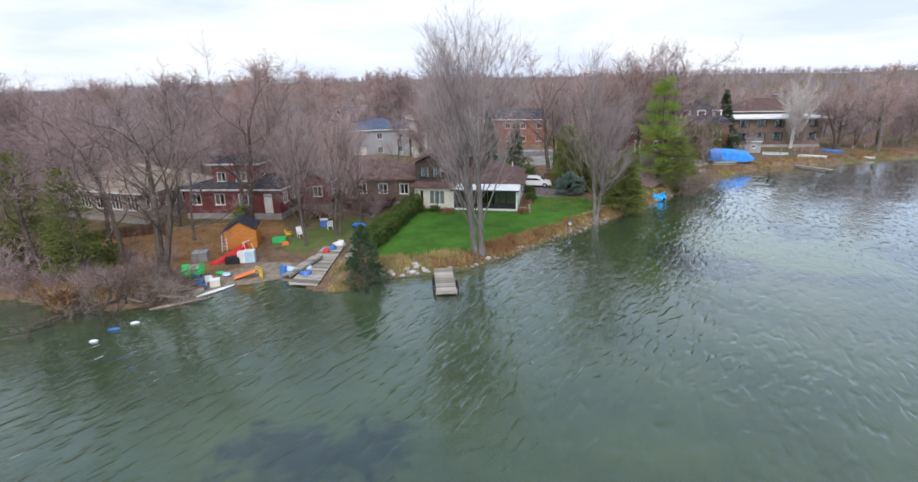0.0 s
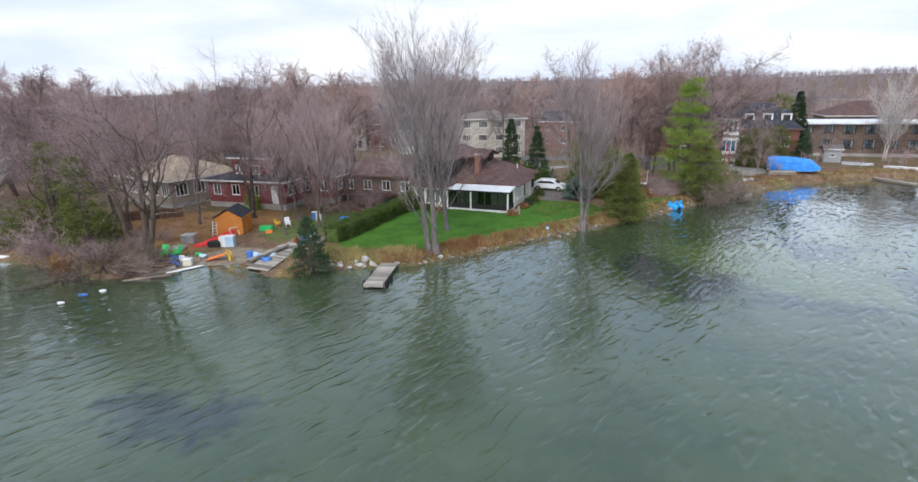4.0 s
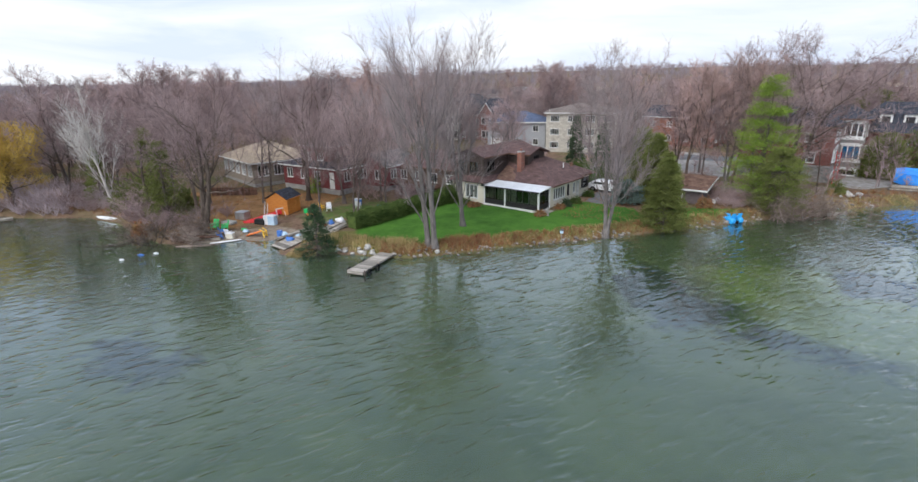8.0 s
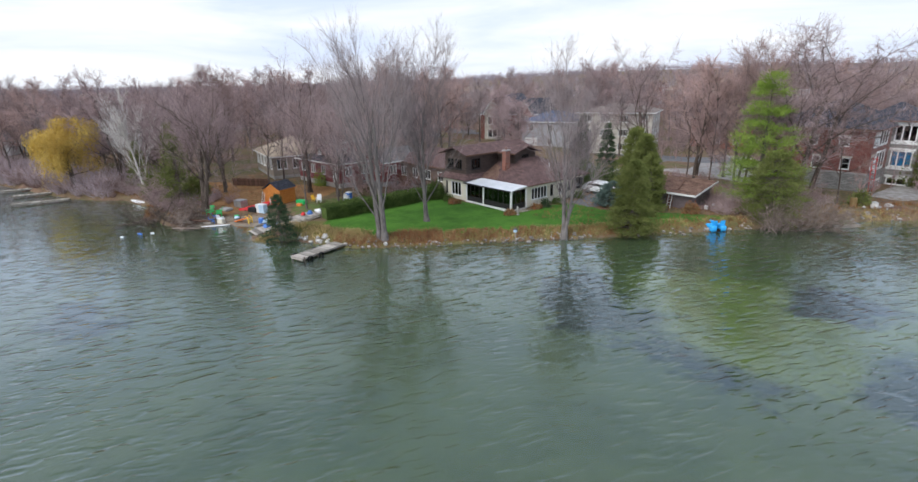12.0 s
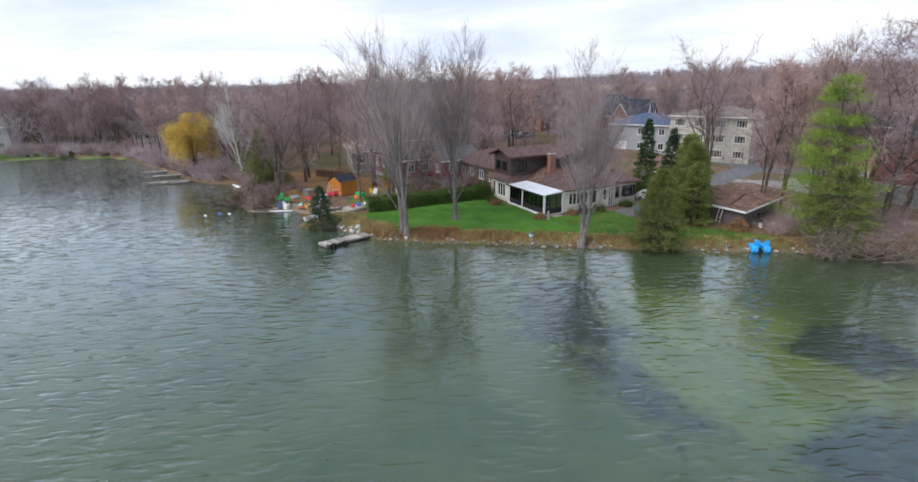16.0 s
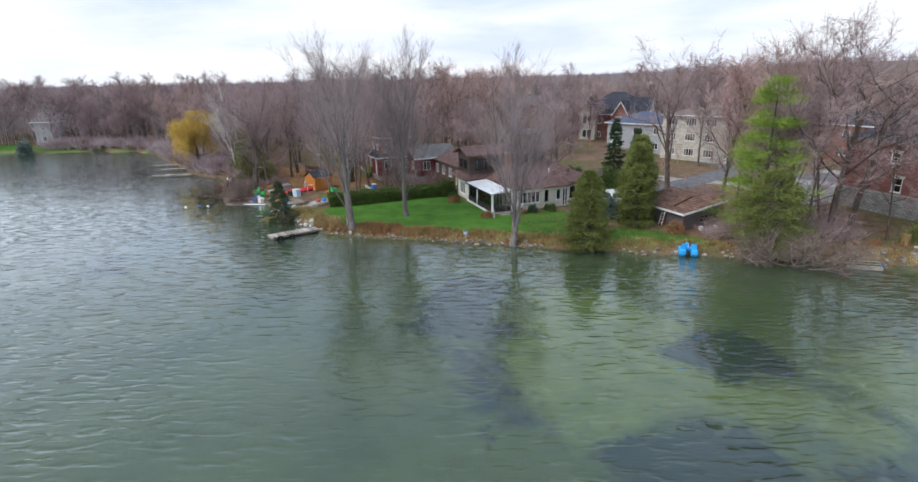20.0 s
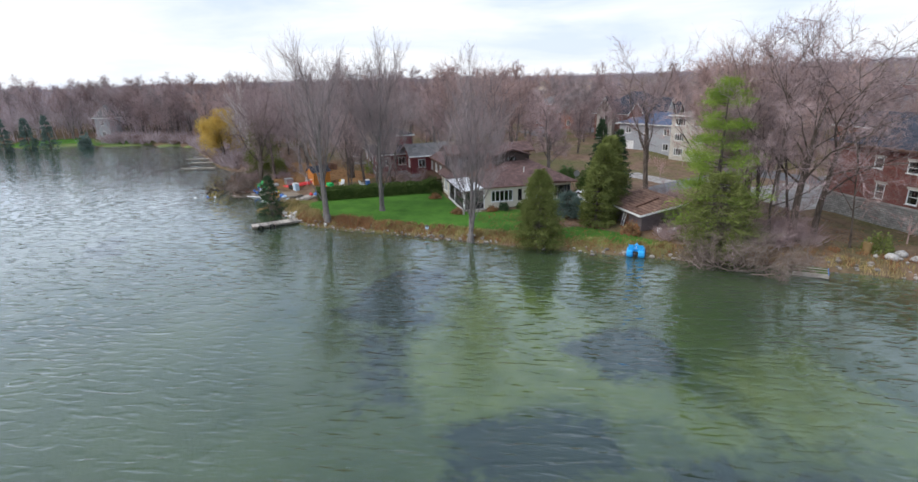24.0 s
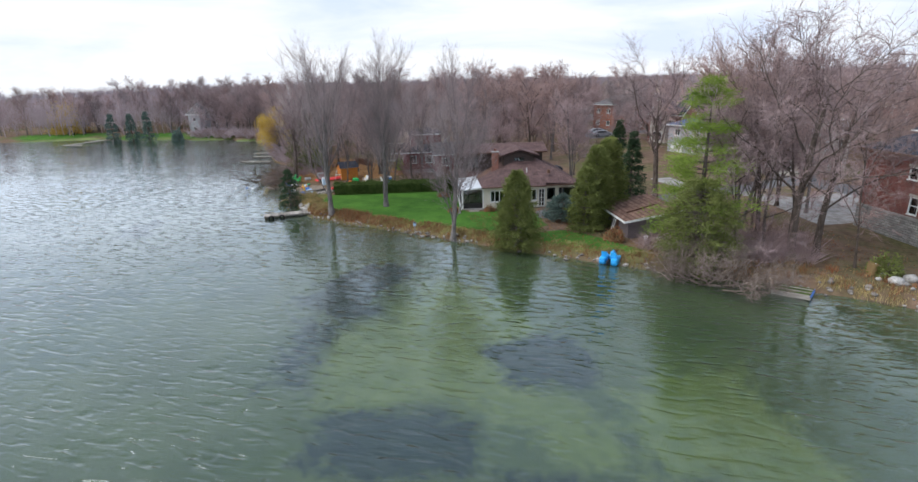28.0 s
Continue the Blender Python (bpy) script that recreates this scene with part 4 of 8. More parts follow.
conifer("white_pine", "yellow-green white pine on the bank", 51, 13.8, 8.6, 27.2, 70.4, "pine", 19, 9, 120, 0.10, 0.12, 0.27, 0.36, lean=0.62, fluff=0.26, slim=0.3, rise=0.5)
conifer("shore_cedar", "olive-green cedar growing over the water", 52, 6.8, 6.4, 28.9, 69.0, "cedar", 22, 17, 46, -0.1, 0.0, 0.05, 0.26, round_=0.55, fluff=0.12, slim=0.5)
conifer("shore_cedar", "dense conical cedar at the lawn's edge", 53, 6.7, 4.8, 18.9, 58.0, "cedar", 28, 20, 46, -0.05, 0.0, 0.0, 0.24, lean=0.5, fluff=0.08)
conifer("garden_cedar", "tall dark cedar beside the boathouse", 54, 7.6, 4.8, 16.6, 67.0, "cedar", 26, 19, 42, -0.05, 0.0, 0.0, 0.25, lean=0.5, fluff=0.1)
conifer("garden_cedar", "dark cedar in front of the boathouse", 55, 6.0, 3.8, 18.0, 65.2, "cedar", 22, 16, 24, -0.05, 0.0, 0.0, 0.30, lean=0.45)
conifer("garden_cedar", "broad dark cedar behind the garden", 155, 8.2, 5.4, 14.6, 69.4, "cedar", 26, 18, 40, -0.05, 0.0, 0.0, 0.26, lean=0.5, fluff=0.1)
conifer("point_spruce", "tall dark spruce behind the covered boat", 156, 11.4, 6.0, 50.3, 100.4, "spruce", 28, 14, 30, -0.2, 0.02, 0.0, 0.42)
conifer("point_cedar", "low spreading cedar beside the covered boat", 157, 6.0, 6.4, 42.4, 94.6, "cedar", 20, 16, 34, -0.1, 0.0, 0.1, 0.36, round_=0.6, fluff=0.2)
conifer("point_cedar", "low spreading cedar behind the covered boat", 158, 6.4, 6.0, 46.4, 97.4, "cedar", 20, 16, 34, -0.1, 0.0, 0.1, 0.36, round_=0.6, fluff=0.2)
conifer("point_pine", "round-topped pine behind the bungalow", 159, 11.0, 8.6, 44.5, 118.0, "cedar", 18, 14, 40, 0.0, 0.3, 0.1, 0.5, round_=0.6, fluff=0.35)
conifer("point_pine", "round-topped pine beside the flat-roofed house", 160, 10.5, 8.0, 54.6, 122.0, "cedar", 18, 14, 40, 0.0, 0.3, 0.1, 0.5, round_=0.6, fluff=0.35)
conifer("garden_spruce", "dark spruce behind the cottage drive", 56, 8.8, 4.6, 4.6, 76.4, "spruce", 24, 12, 22, -0.2, 0.04, 0.0, 0.34)
conifer("garden_spruce", "slim dark spruce beside the drive", 57, 7.8, 4.2, 8.4, 76.0, "spruce", 24, 12, 22, -0.2, 0.04, 0.0, 0.34)
conifer("blue_spruce", "low spreading blue-green spruce on a mulch bed", 58, 2.5, 4.6, 14.0, 64.8, "blue_spruce", 14, 14, 22, -0.02, 0.05, 0.0, 0.34, lean=0.45)
conifer("ramp_spruce", "small dark spruce at the water beside the ramp", 59, 4.4, 3.9, -7.2, 37.0, "spruce", 18, 14, 24, -0.12, 0.0, 0.12, 0.24, lean=0.6)

def willow(x, y, h, wide, seed):
    """A leaning willow: bare limbs under a rounded crown of hanging leafy strands."""
    rs = np.random.RandomState(seed)
    ob = bare_tree("willow", "yellow-leaved willow drooping over the water", "oak", seed, h * 0.9, 0.26, x, y, 0.02, 0.5, stems=((0, 0, -0.1, -0.05, 1), (0.2, 0, 0.2, 0, 0.8)), bark="bark_dark", twig="willow")
    P_, D_, L_, W_ = [], [], [], []
    lobes = [(rs.uniform(-0.34, 0.34) * wide, rs.uniform(-0.34, 0.34) * wide, h * rs.uniform(0.5, 0.95), wide * rs.uniform(0.14, 0.24)) for _ in range(15)]
    for cx, cy, top, r in lobes:
        for _ in range(34):
            a, u = rs.rand() * math.tau, math.sqrt(rs.rand())
            px, py = cx + r * u * math.cos(a), cy + r * u * math.sin(a)
            zt = top - 0.5 * r * u * u + rs.normal(0, 0.2)
            drop = rs.uniform(0.10, 0.36) * h * (0.6 + 0.5 * u)
            t = np.arange(20) / 20.0
            P_.append(np.stack([px + rs.normal(0, 0.16, 20), py + rs.normal(0, 0.16, 20), np.maximum(zt - drop * t, 0.5)], 1))
            D_.append(np.stack([rs.normal(0, 0.55, 20), rs.normal(0, 0.55, 20), np.full(20, -0.8)], 1))
            L_.append(rs.uniform(0.2, 0.45, 20))
            W_.append(rs.uniform(0.025, 0.06, 20))
    P_, D_, L_, W_ = map(np.concatenate, (P_, D_, L_, W_))
    part("foliage", spikes(P_, D_, L_, W_, seed), M["willow"], ob, "hanging yellow leaves")
    return ob


willow(-51.6, 33.0, 10.6, 8.4, 60)
conifer("far_spruce", "blue-green spruce on the far shore lawn", 61, 8.5, 5.0, -111.5, -17.0, "blue_spruce", 18, 8, 14, -0.2, 0.02, 0.0, 0.6, group="far shore spruces")
conifer("far_spruce", "blue-green spruce on the far shore lawn", 62, 8.0, 5.0, -111.5, -12.0, "blue_spruce", 18, 8, 14, -0.2, 0.02, 0.0, 0.6, group="far shore spruces")
conifer("far_spruce", "blue-green spruce on the far shore lawn", 63, 8.6, 5.2, -109.0, -7.0, "blue_spruce", 18, 8, 14, -0.2, 0.02, 0.0, 0.6, group="far shore spruces")
conifer("yard_spruce", "dark evergreen on the wooded shore", 64, 9.0, 4.6, -33.8, 39.5, "cedar", 22, 10, 22, -0.15, 0.0, 0.25, 0.32, lean=0.5, fluff=0.15)
conifer("yard_spruce", "dark evergreen at the wooded shore", 65, 8.0, 5.0, -28.8, 37.6, "cedar", 22, 10, 22, -0.15, 0.02, 0.3, 0.32, lean=0.5, fluff=0.15)
conifer("yard_spruce", "dark evergreen beside the birch", 66, 6.5, 4.6, -43.0, 38.6, "cedar", 20, 9, 18, -0.15, 0.0, 0.1, 0.4)

# woods: a few grown trees, repeated with turns and sizes
WOOD_KINDS = []
for k in range(8):
    WOOD_KINDS.append(bare_tree("wood_tree", "bare grey-brown tree in the neighbourhood woods", "far" if k < 6 else "oak", 100 + k, 14.0, 0.18, 0, 0, 0.022, 1.2 if k < 6 else 0.9,
                                stems=((0, 0, 0, 0, 1),) if k % 2 else ((0, 0, 0.06, 0, 1), (0.2, 0.1, -0.2, 0.1, 0.8)), bark=("bark", "bark_pale", "bark_dark")[k % 3],
                                twig=("twig", "twig_red", "twig", "twig_pale")[k % 4], group="neighbourhood woods", z=0.0, split=False))
KEEP_OUT = []


def free(x, y, gap):
    for x0, y0, r0 in KEEP_OUT:
        if (x - x0) ** 2 + (y - y0) ** 2 < (r0 + gap) ** 2:
            return False
    return True


# ---- houses ----
def wall(parent, u, v, z, turn, length, tall, material, holes=(), thick=0.2, name="wall", label=""):
    """A wall from (u, v) along its turn, its outside on the right-hand side, with real openings (from, to, low, high)."""
    g = Geo(pose(u, v, z, 0, 0, turn))
    g.slab(0.0, length, 0, thick, 0.0, tall, holes)
    return part(name, g, material, parent, label)


def window(parent, u, v, z, turn, hole, panes=2, frame_mat="white", curtain=0.0, rows=1, bar=0.07, name="window", sill=True, shutters=False):
    """A window in a wall's opening: frame, sill, panes and perhaps a curtain."""
    a, b, lo, hi = hole
    m = pose(u, v, z, 0, 0, turn)
    g = Geo(m)
    xs = [a + (b - a) * i / panes for i in range(panes + 1)]
    zs = [lo + (hi - lo) * i / rows for i in range(rows + 1)]
    gaps = [(x0 + (bar if i == 0 else bar * 0.45), x1 - (bar if i == panes - 1 else bar * 0.45), z0 + (bar if j == 0 else bar * 0.3), z1 - (bar if j == rows - 1 else bar * 0.3))
            for i, (x0, x1) in enumerate(zip(xs, xs[1:])) for j, (z0, z1) in enumerate(zip(zs, zs[1:]))]
    g.slab(a, b, -0.03, 0.12, lo, hi, gaps)
    w = part(name, g, M[frame_mat], parent)
    if sill:
        part("sill", Geo(m).box(a - 0.05, b + 0.05, -0.10, -0.032, lo - 0.05, lo + 0.02), M[frame_mat], w)
    for i in range(panes):
        x0, x1 = a + (b - a) * i / panes + bar * 0.5, a + (b - a) * (i + 1) / panes - bar * 0.5
        p = part("pane", Geo(m).box(x0, x1, 0.05, 0.058, lo + bar, hi - bar), M["glass"], w)
        p.visible_shadow = False
    if curtain > 0:
        for x0, x1 in ((a + bar, a + bar + (b - a) * 0.5 * curtain), (b - bar - (b - a) * 0.5 * curtain, b - bar)):
            gg = Geo(m)
            n = max(3, int((x1 - x0) / 0.12))
            ring = [(x0 + (x1 - x0) * i / n, 0.17 + 0.03 * (i % 2)) for i in range(n + 1)]
            poly = ring + [(x, y + 0.012) for x, y in reversed(ring)]
            part("curtain", gg.prism(poly, lo + 0.02, hi - 0.02), M["curtain"], w)
    if shutters:
        for x0, x1 in ((a - 0.42, a - 0.06), (b + 0.06, b + 0.42)):
            part("shutter", Geo(m).box(x0, x1, -0.045, -0.003, lo, hi), M["porch_dark"], w)
    return w


def gable_roof(parent, x0, x1, y0, y1, z, rise, material, over=0.45, along="x", name="roof", trim="white", thick=0.14):
    """A pitched roof slab with eaves and gable overhang; along: the ridge's way."""
    x0, x1, y0, y1 = x0 - over, x1 + over, y0 - over, y1 + over
    g = Geo()
    if along == "x":
        ym = (y0 + y1) / 2
        for ya, yb in ((y0, ym), (y1, ym)):
            g.put([(x0, ya, z), (x1, ya, z), (x1, yb, z + rise), (x0, yb, z + rise), (x0, ya, z + thick), (x1, ya, z + thick), (x1, yb, z + rise + thick), (x0, yb, z + rise + thick)],
                  [(0, 1, 2, 3), (4, 7, 6, 5), (0, 4, 5, 1), (1, 5, 6, 2), (2, 6, 7, 3), (3, 7, 4, 0)])
        fas = [(x0, x1, y0 - 0.03, y0 - 0.003), (x0, x1, y1 + 0.003, y1 + 0.03)]
    else:
        xm = (x0 + x1) / 2
        for xa, xb in ((x0, xm), (x1, xm)):
            g.put([(xa, y0, z), (xa, y1, z), (xb, y1, z + rise), (xb, y0, z + rise), (xa, y0, z + thick), (xa, y1, z + thick), (xb, y1, z + rise + thick), (xb, y0, z + rise + thick)],
                  [(0, 1, 2, 3), (4, 7, 6, 5), (0, 4, 5, 1), (1, 5, 6, 2), (2, 6, 7, 3), (3, 7, 4, 0)])
        fas = [(x0 - 0.03, x0 - 0.003, y0, y1), (x1 + 0.003, x1 + 0.03, y0, y1)]
    r = part(name, g, material, parent)
    for f in fas:
        part("fascia", Geo().box(*f, z - 0.03, z + thick + 0.01), M[trim], r)
    return r


def hip_roof(parent, x0, x1, y0, y1, z, rise, material, over=0.45, name="roof", trim="white", thick=0.14, ridge=None):
    x0, x1, y0, y1 = x0 - over, x1 + over, y0 - over, y1 + over
    w, d = x1 - x0, y1 - y0
    if ridge is None:
        s = min(w, d) / 2
        ridge = ((x0 + s, (y0 + y1) / 2), (x1 - s, (y0 + y1) / 2)) if w >= d else (((x0 + x1) / 2, y0 + s), ((x0 + x1) / 2, y1 - s))
    (rx0, ry0), (rx1, ry1) = ridge
    v = [(x0, y0, z), (x1, y0, z), (x1, y1, z), (x0, y1, z)]
    v += [(x, y, z + thick) for x, y, _ in v] + [(rx0, ry0, z + rise), (rx1, ry1, z + rise)]
    if abs(rx1 - rx0) >= abs(ry1 - ry0):
        tops = [(4, 5, 9, 8), (5, 6, 9), (6, 7, 8, 9), (7, 4, 8)]
    else:
        tops = [(4, 5, 8), (5, 6, 9, 8), (6, 7, 9), (7, 4, 8, 9)]
    r = part(name, Geo().put(v, [(3, 2, 1, 0), (0, 1, 5, 4), (1, 2, 6, 5), (2, 3, 7, 6), (3, 0, 4, 7)] + tops), material, parent)
    for b in ((x0, x1, y0 - 0.03, y0 - 0.003), (x0, x1, y1 + 0.003, y1 + 0.03), (x0 - 0.03, x0 - 0.003, y0, y1), (x1 + 0.003, x1 + 0.03, y0, y1)):
        part("fascia", Geo().box(*b, z - 0.03, z + thick + 0.01), M[trim], r)
    return r


def gable_fill(parent, x0, x1, y, z, rise, material, along="x", thick=0.2, out=1):
    """The wall's triangle under a gable."""
    m = (x0 + x1) / 2
    if along == "x":
        v = [(x0, y, z), (x1, y, z), (m, y, z + rise)] + [(x0, y + thick * out, z), (x1, y + thick * out, z), (m, y + thick * out, z + rise)]
    else:
        v = [(y, x0, z), (y, x1, z), (y, m, z + rise)] + [(y + thick * out, x0, z), (y + thick * out, x1, z), (y + thick * out, m, z + rise)]
    return part("gable", Geo().put(v, [(0, 1, 2), (5, 4, 3), (0, 3, 4, 1), (1, 4, 5, 2), (2, 5, 3, 0)]), material, parent)


def chimney(parent, x, y, z0, z1, w=0.6, d=0.6, mat="orange_brick"):
    c = part("chimney", Geo().box(x - w / 2, x + w / 2, y - d / 2, y + d / 2, z0, z1), M[mat], parent, "brick chimney")
    part("chimney_cap", Geo().bevel_box(x - w / 2 - 0.06, x + w / 2 + 0.06, y - d / 2 - 0.06, y + d / 2 + 0.06, z1 + 0.003, z1 + 0.14, 0.04), M["concrete"], c)
    part("flue", Geo().tube([(x, y, z1 + 0.1), (x, y, z1 + 0.45)], 0.11, 8), M["orange_brick"], c)
    return c


def house(name, label, x, y, turn, w, d, storey, n_storey, rise, wall_mat, roof_mat, z=None, roof="hip", along="x", win=(1.1, 1.2), step=2.6, frame_mat="white", group="", panes=2,
          over=0.45, door=None, trim="white", chim=None, sides=(0, 1, 2, 3), rows=1, skip=(), garage=False, curtain=0.3):
    """A house of w by d metres, its middle at (x, y), with windows in every wall that is named."""
    zz = ground_z(x, y) if z is None else z
    ob = thing(name, label, "house", pose(x, y, zz, 0, 0, turn), group)
    tall = storey * n_storey
    part("foundation", Geo().box(-w / 2 + 0.02, w / 2 - 0.02, -d / 2 + 0.02, d / 2 - 0.02, -1.5, 0.0), M["concrete"], ob)
    starts = ((-w / 2, -d / 2, 0, w), (w / 2, -d / 2, 90, d), (w / 2, d / 2, 180, w), (-w / 2, d / 2, 270, d))
    for k, (u, v, a, ln) in enumerate(starts):
        if k in (1, 3):
            u, v, ln0 = (u, v + 0.2, ln - 0.4) if k == 1 else (u, v - 0.2, ln - 0.4)
        else:
            ln0 = ln
        holes, kinds = [], []
        if k in sides:
            n = max(1, int(ln0 / step))
            for s in range(n_storey):
                for i in range(n):
                    if (k, s, i) in skip:
                        continue
                    c = ln0 * (i + 0.5) / n
                    if garage and k == 0 and s == 0 and i == 0:
                        holes.append((c - 1.3, c + 1.3, 0.02, 2.2))
                        kinds.append("garage")
                    elif door == (k, i) and s == 0:
                        holes.append((c - 0.48, c + 0.48, 0.02, 2.08))
                        kinds.append("door")
                    else:
                        lo = s * storey + 0.9
                        holes.append((c - win[0] / 2, c + win[0] / 2, lo, lo + win[1]))
                        kinds.append("window")
        wall(ob, u, v, 0.0, a, ln0, tall, M[wall_mat], holes)
        for h, kd in zip(holes, kinds):
            if kd == "window":
                window(ob, u, v, 0.0, a, h, panes, frame_mat, curtain, rows)
            else:
                dm = pose(u, v, 0.0, 0, 0, a)
                dd = part("garage_door" if kd == "garage" else "door", Geo(dm).box(h[0] + 0.02, h[1] - 0.02, 0.06, 0.11, h[2], h[3] - 0.02), M["white"], ob)
                part("handle", Geo(dm).box(h[1] - 0.16, h[1] - 0.1, 0.02, 0.058, 0.98, 1.04), M["metal"], dd)
    # slabs coloured near-black so the room behind the windows looks unlit
    part("floor_slab", Geo().box(-w / 2 + 0.21, w / 2 - 0.21, -d / 2 + 0.21, d / 2 - 0.21, 0.002, 0.1), M["room_shade"], ob)
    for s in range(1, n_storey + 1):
        part("ceiling_slab", Geo().box(-w / 2 + 0.21, w / 2 - 0.21, -d / 2 + 0.21, d / 2 - 0.21, s * storey - 0.12, s * storey - 0.02), M["room_shade"], ob)
    if roof == "hip":
        hip_roof(ob, -w / 2, w / 2, -d / 2, d / 2, tall + 0.003, rise, M[roof_mat], over, trim=trim)
    elif roof == "gable":
        gable_roof(ob, -w / 2, w / 2, -d / 2, d / 2, tall + 0.003, rise, M[roof_mat], over, along, trim=trim)
        if along == "x":
            k = rise * (d / (d + 2 * over))
            gable_fill(ob, -d / 2, d / 2, -w / 2, tall + 0.001, k, M[wall_mat], "y")
            gable_fill(ob, -d / 2, d / 2, w / 2, tall + 0.001, k, M[wall_mat], "y", out=-1)
        else:
            k = rise * (w / (w + 2 * over))
            gable_fill(ob, -w / 2, w / 2, -d / 2, tall + 0.001, k, M[wall_mat], "x")
            gable_fill(ob, -w / 2, w / 2, d / 2, tall + 0.001, k, M[wall_mat], "x", out=-1)
    else:
        part("roof", Geo().box(-w / 2 - over, w / 2 + over, -d / 2 - over, d / 2 + over, tall + 0.003, tall + 0.3), M[roof_mat], ob)
    if chim:
        chimney(ob, chim[0], chim[1], tall, tall + rise + 0.8)
    KEEP_OUT.append((x, y, max(w, d) * 0.62))
    return ob


# the cottage on the lawn
def cottage():
    base = 0.98
    ob = thing("cottage", "cream cottage with brown hip roof and dark upper storey", "house", pose(6.95, 58.6, base, 0, 0, -11))
    part("foundation", Geo().box(-11.5, -0.1, 0.1, 10.4, -0.6, 0.0).box(-11.5, -7.5, -2.4, 0.098, -0.6, 0.0), M["concrete"], ob)
    cream = M["cream"]
    # lower walls: the front of the two-storey part, the front behind the porch, the long side
    front = [(0.7, 1.0, 0.55, 2.0), (1.7, 3.5, 0.45, 2.05)]
    wall(ob, -11.6, -2.5, 0, 0, 4.3, 2.35, cream, front)
    window(ob, -11.6, -2.5, 0, 0, front[0], 1, "porch_dark")
    window(ob, -11.6, -2.5, 0, 0, front[1], 3, curtain=0.9)
    wall(ob, -7.3, -2.3, 0, 90, 2.3, 2.35, cream)
    back_porch = [(2.6, 4.4, 0.02, 2.1)]
    wall(ob, -7.1, 0, 0, 0, 7.1, 2.35, cream, back_porch)
    window(ob, -7.1, 0, 0, 0, back_porch[0], 2, "white", 0, name="patio_door", sill=False)
    side = [(0.5, 3.1, 0.7, 2.0), (3.7, 4.15, 0.75, 2.0), (5.15, 5.75, 0.75, 2.0), (5.95, 6.65, 0.03, 2.06)]
    wall(ob, 0, 0.2, 0, 90, 6.7, 2.35, cream, side)
    window(ob, 0, 0.2, 0, 90, side[0], 5, curtain=0.15)
    window(ob, 0, 0.2, 0, 90, side[1], 1, "porch_dark")
    window(ob, 0, 0.2, 0, 90, side[2], 1, curtain=0.4)
    window(ob, 0, 0.2, 0, 90, side[3], 2, "white", 0, rows=4, name="door", sill=False)
    rear = [(0.35, 1.25, 0.75, 2.0), (2.1, 3.2, 0.75, 2.0)]
    wall(ob, -0.55, 6.9, 0, 90, 3.7, 2.35, cream, rear)
    wall(ob, -0.002, 7.1, 0, 180, 0.55, 2.35, cream)
    for h in rear:
        window(ob, -0.55, 6.9, 0, 90, h, 1, "porch_dark", 0.25, shutters=h is rear[1])
    wall(ob, -0.55, 10.6, 0, 180, 11.05, 2.35, cream)
    wall(ob, -11.6, 10.4, 0, 270, 12.7, 2.35, cream)
    part("floor_slab", Geo().box(-11.3, -0.6, 0.25, 10.3, 0.002, 0.1).box(-11.3, -7.6, -2.25, 0.24, 0.002, 0.1), M["room_shade"], ob)
    # the wide hip roof over the long side
    g = Geo()
    E0, E1 = 2.36, 2.5
    eave = [(-7.35, -0.25), (0.5, -0.25), (0.5, 6.9), (0.02, 6.9), (0.02, 11.1), (-11.9, 11.1), (-11.9, 3.0), (-7.35, 3.0)]
    g.loft([[(x, y, E0) for x, y in eave], [(x, y, E1) for x, y in eave]])
    g.put([(0.5, -0.25, E1), (0.5, 6.9, E1), (-5.4, 6.6, 4.75), (-5.4, 4.6, 4.75), (-7.35, -0.25, E1), (-7.35, 3.0, 4.15), (0.02, 6.9, E1 + 0.19), (0.02, 11.1, E1), (-11.9, 11.1, E1), (-11.9, 6.6, 4.75), (-7.35, 4.6, 4.75)],
          [(0, 1, 2, 3), (4, 0, 3, 5), (5, 3, 10), (1, 6, 2), (6, 7, 2), (7, 8, 9, 2), (3, 2, 9, 10)])
    roof = part("roof", g, M["brown_roof"], ob, "brown shingled hip roof")
    part("gutter", Geo().box(0.51, 0.6, -0.3, 6.9, 2.37, 2.48), M["brown_wood"], roof)
    part("gutter", Geo().box(0.03, 0.12, 6.95, 11.15, 2.37, 2.48), M["brown_wood"], roof)
    part("leaf_drift", Geo().put([(-7.2, -0.2, 2.53), (-4.6, -0.2, 2.53), (-5.6, 1.8, 3.40), (-7.2, 2.4, 3.80), (-7.2, -0.2, 2.56), (-4.6, -0.2, 2.56), (-5.6, 1.8, 3.43), (-7.2, 2.4, 3.83)],
                                 [(3, 2, 1, 0), (4, 5, 6, 7), (0, 1, 5, 4), (1, 2, 6, 5), (2, 3, 7, 6), (3, 0, 4, 7)]), M["rust_roof"], roof, "rust-coloured leaf drift")
    part("roof_vent", Geo().tube([(-1.2, 5.0, 3.7), (-1.2, 5.0, 4.25)], 0.05, 8), M["white"], roof)
    part("roof_vent", Geo().box(-1.6, -1.3, 7.4, 7.7, 3.55, 3.95), M["brown_wood"], roof)
    # skirt roof and upper storey
    g = Geo()
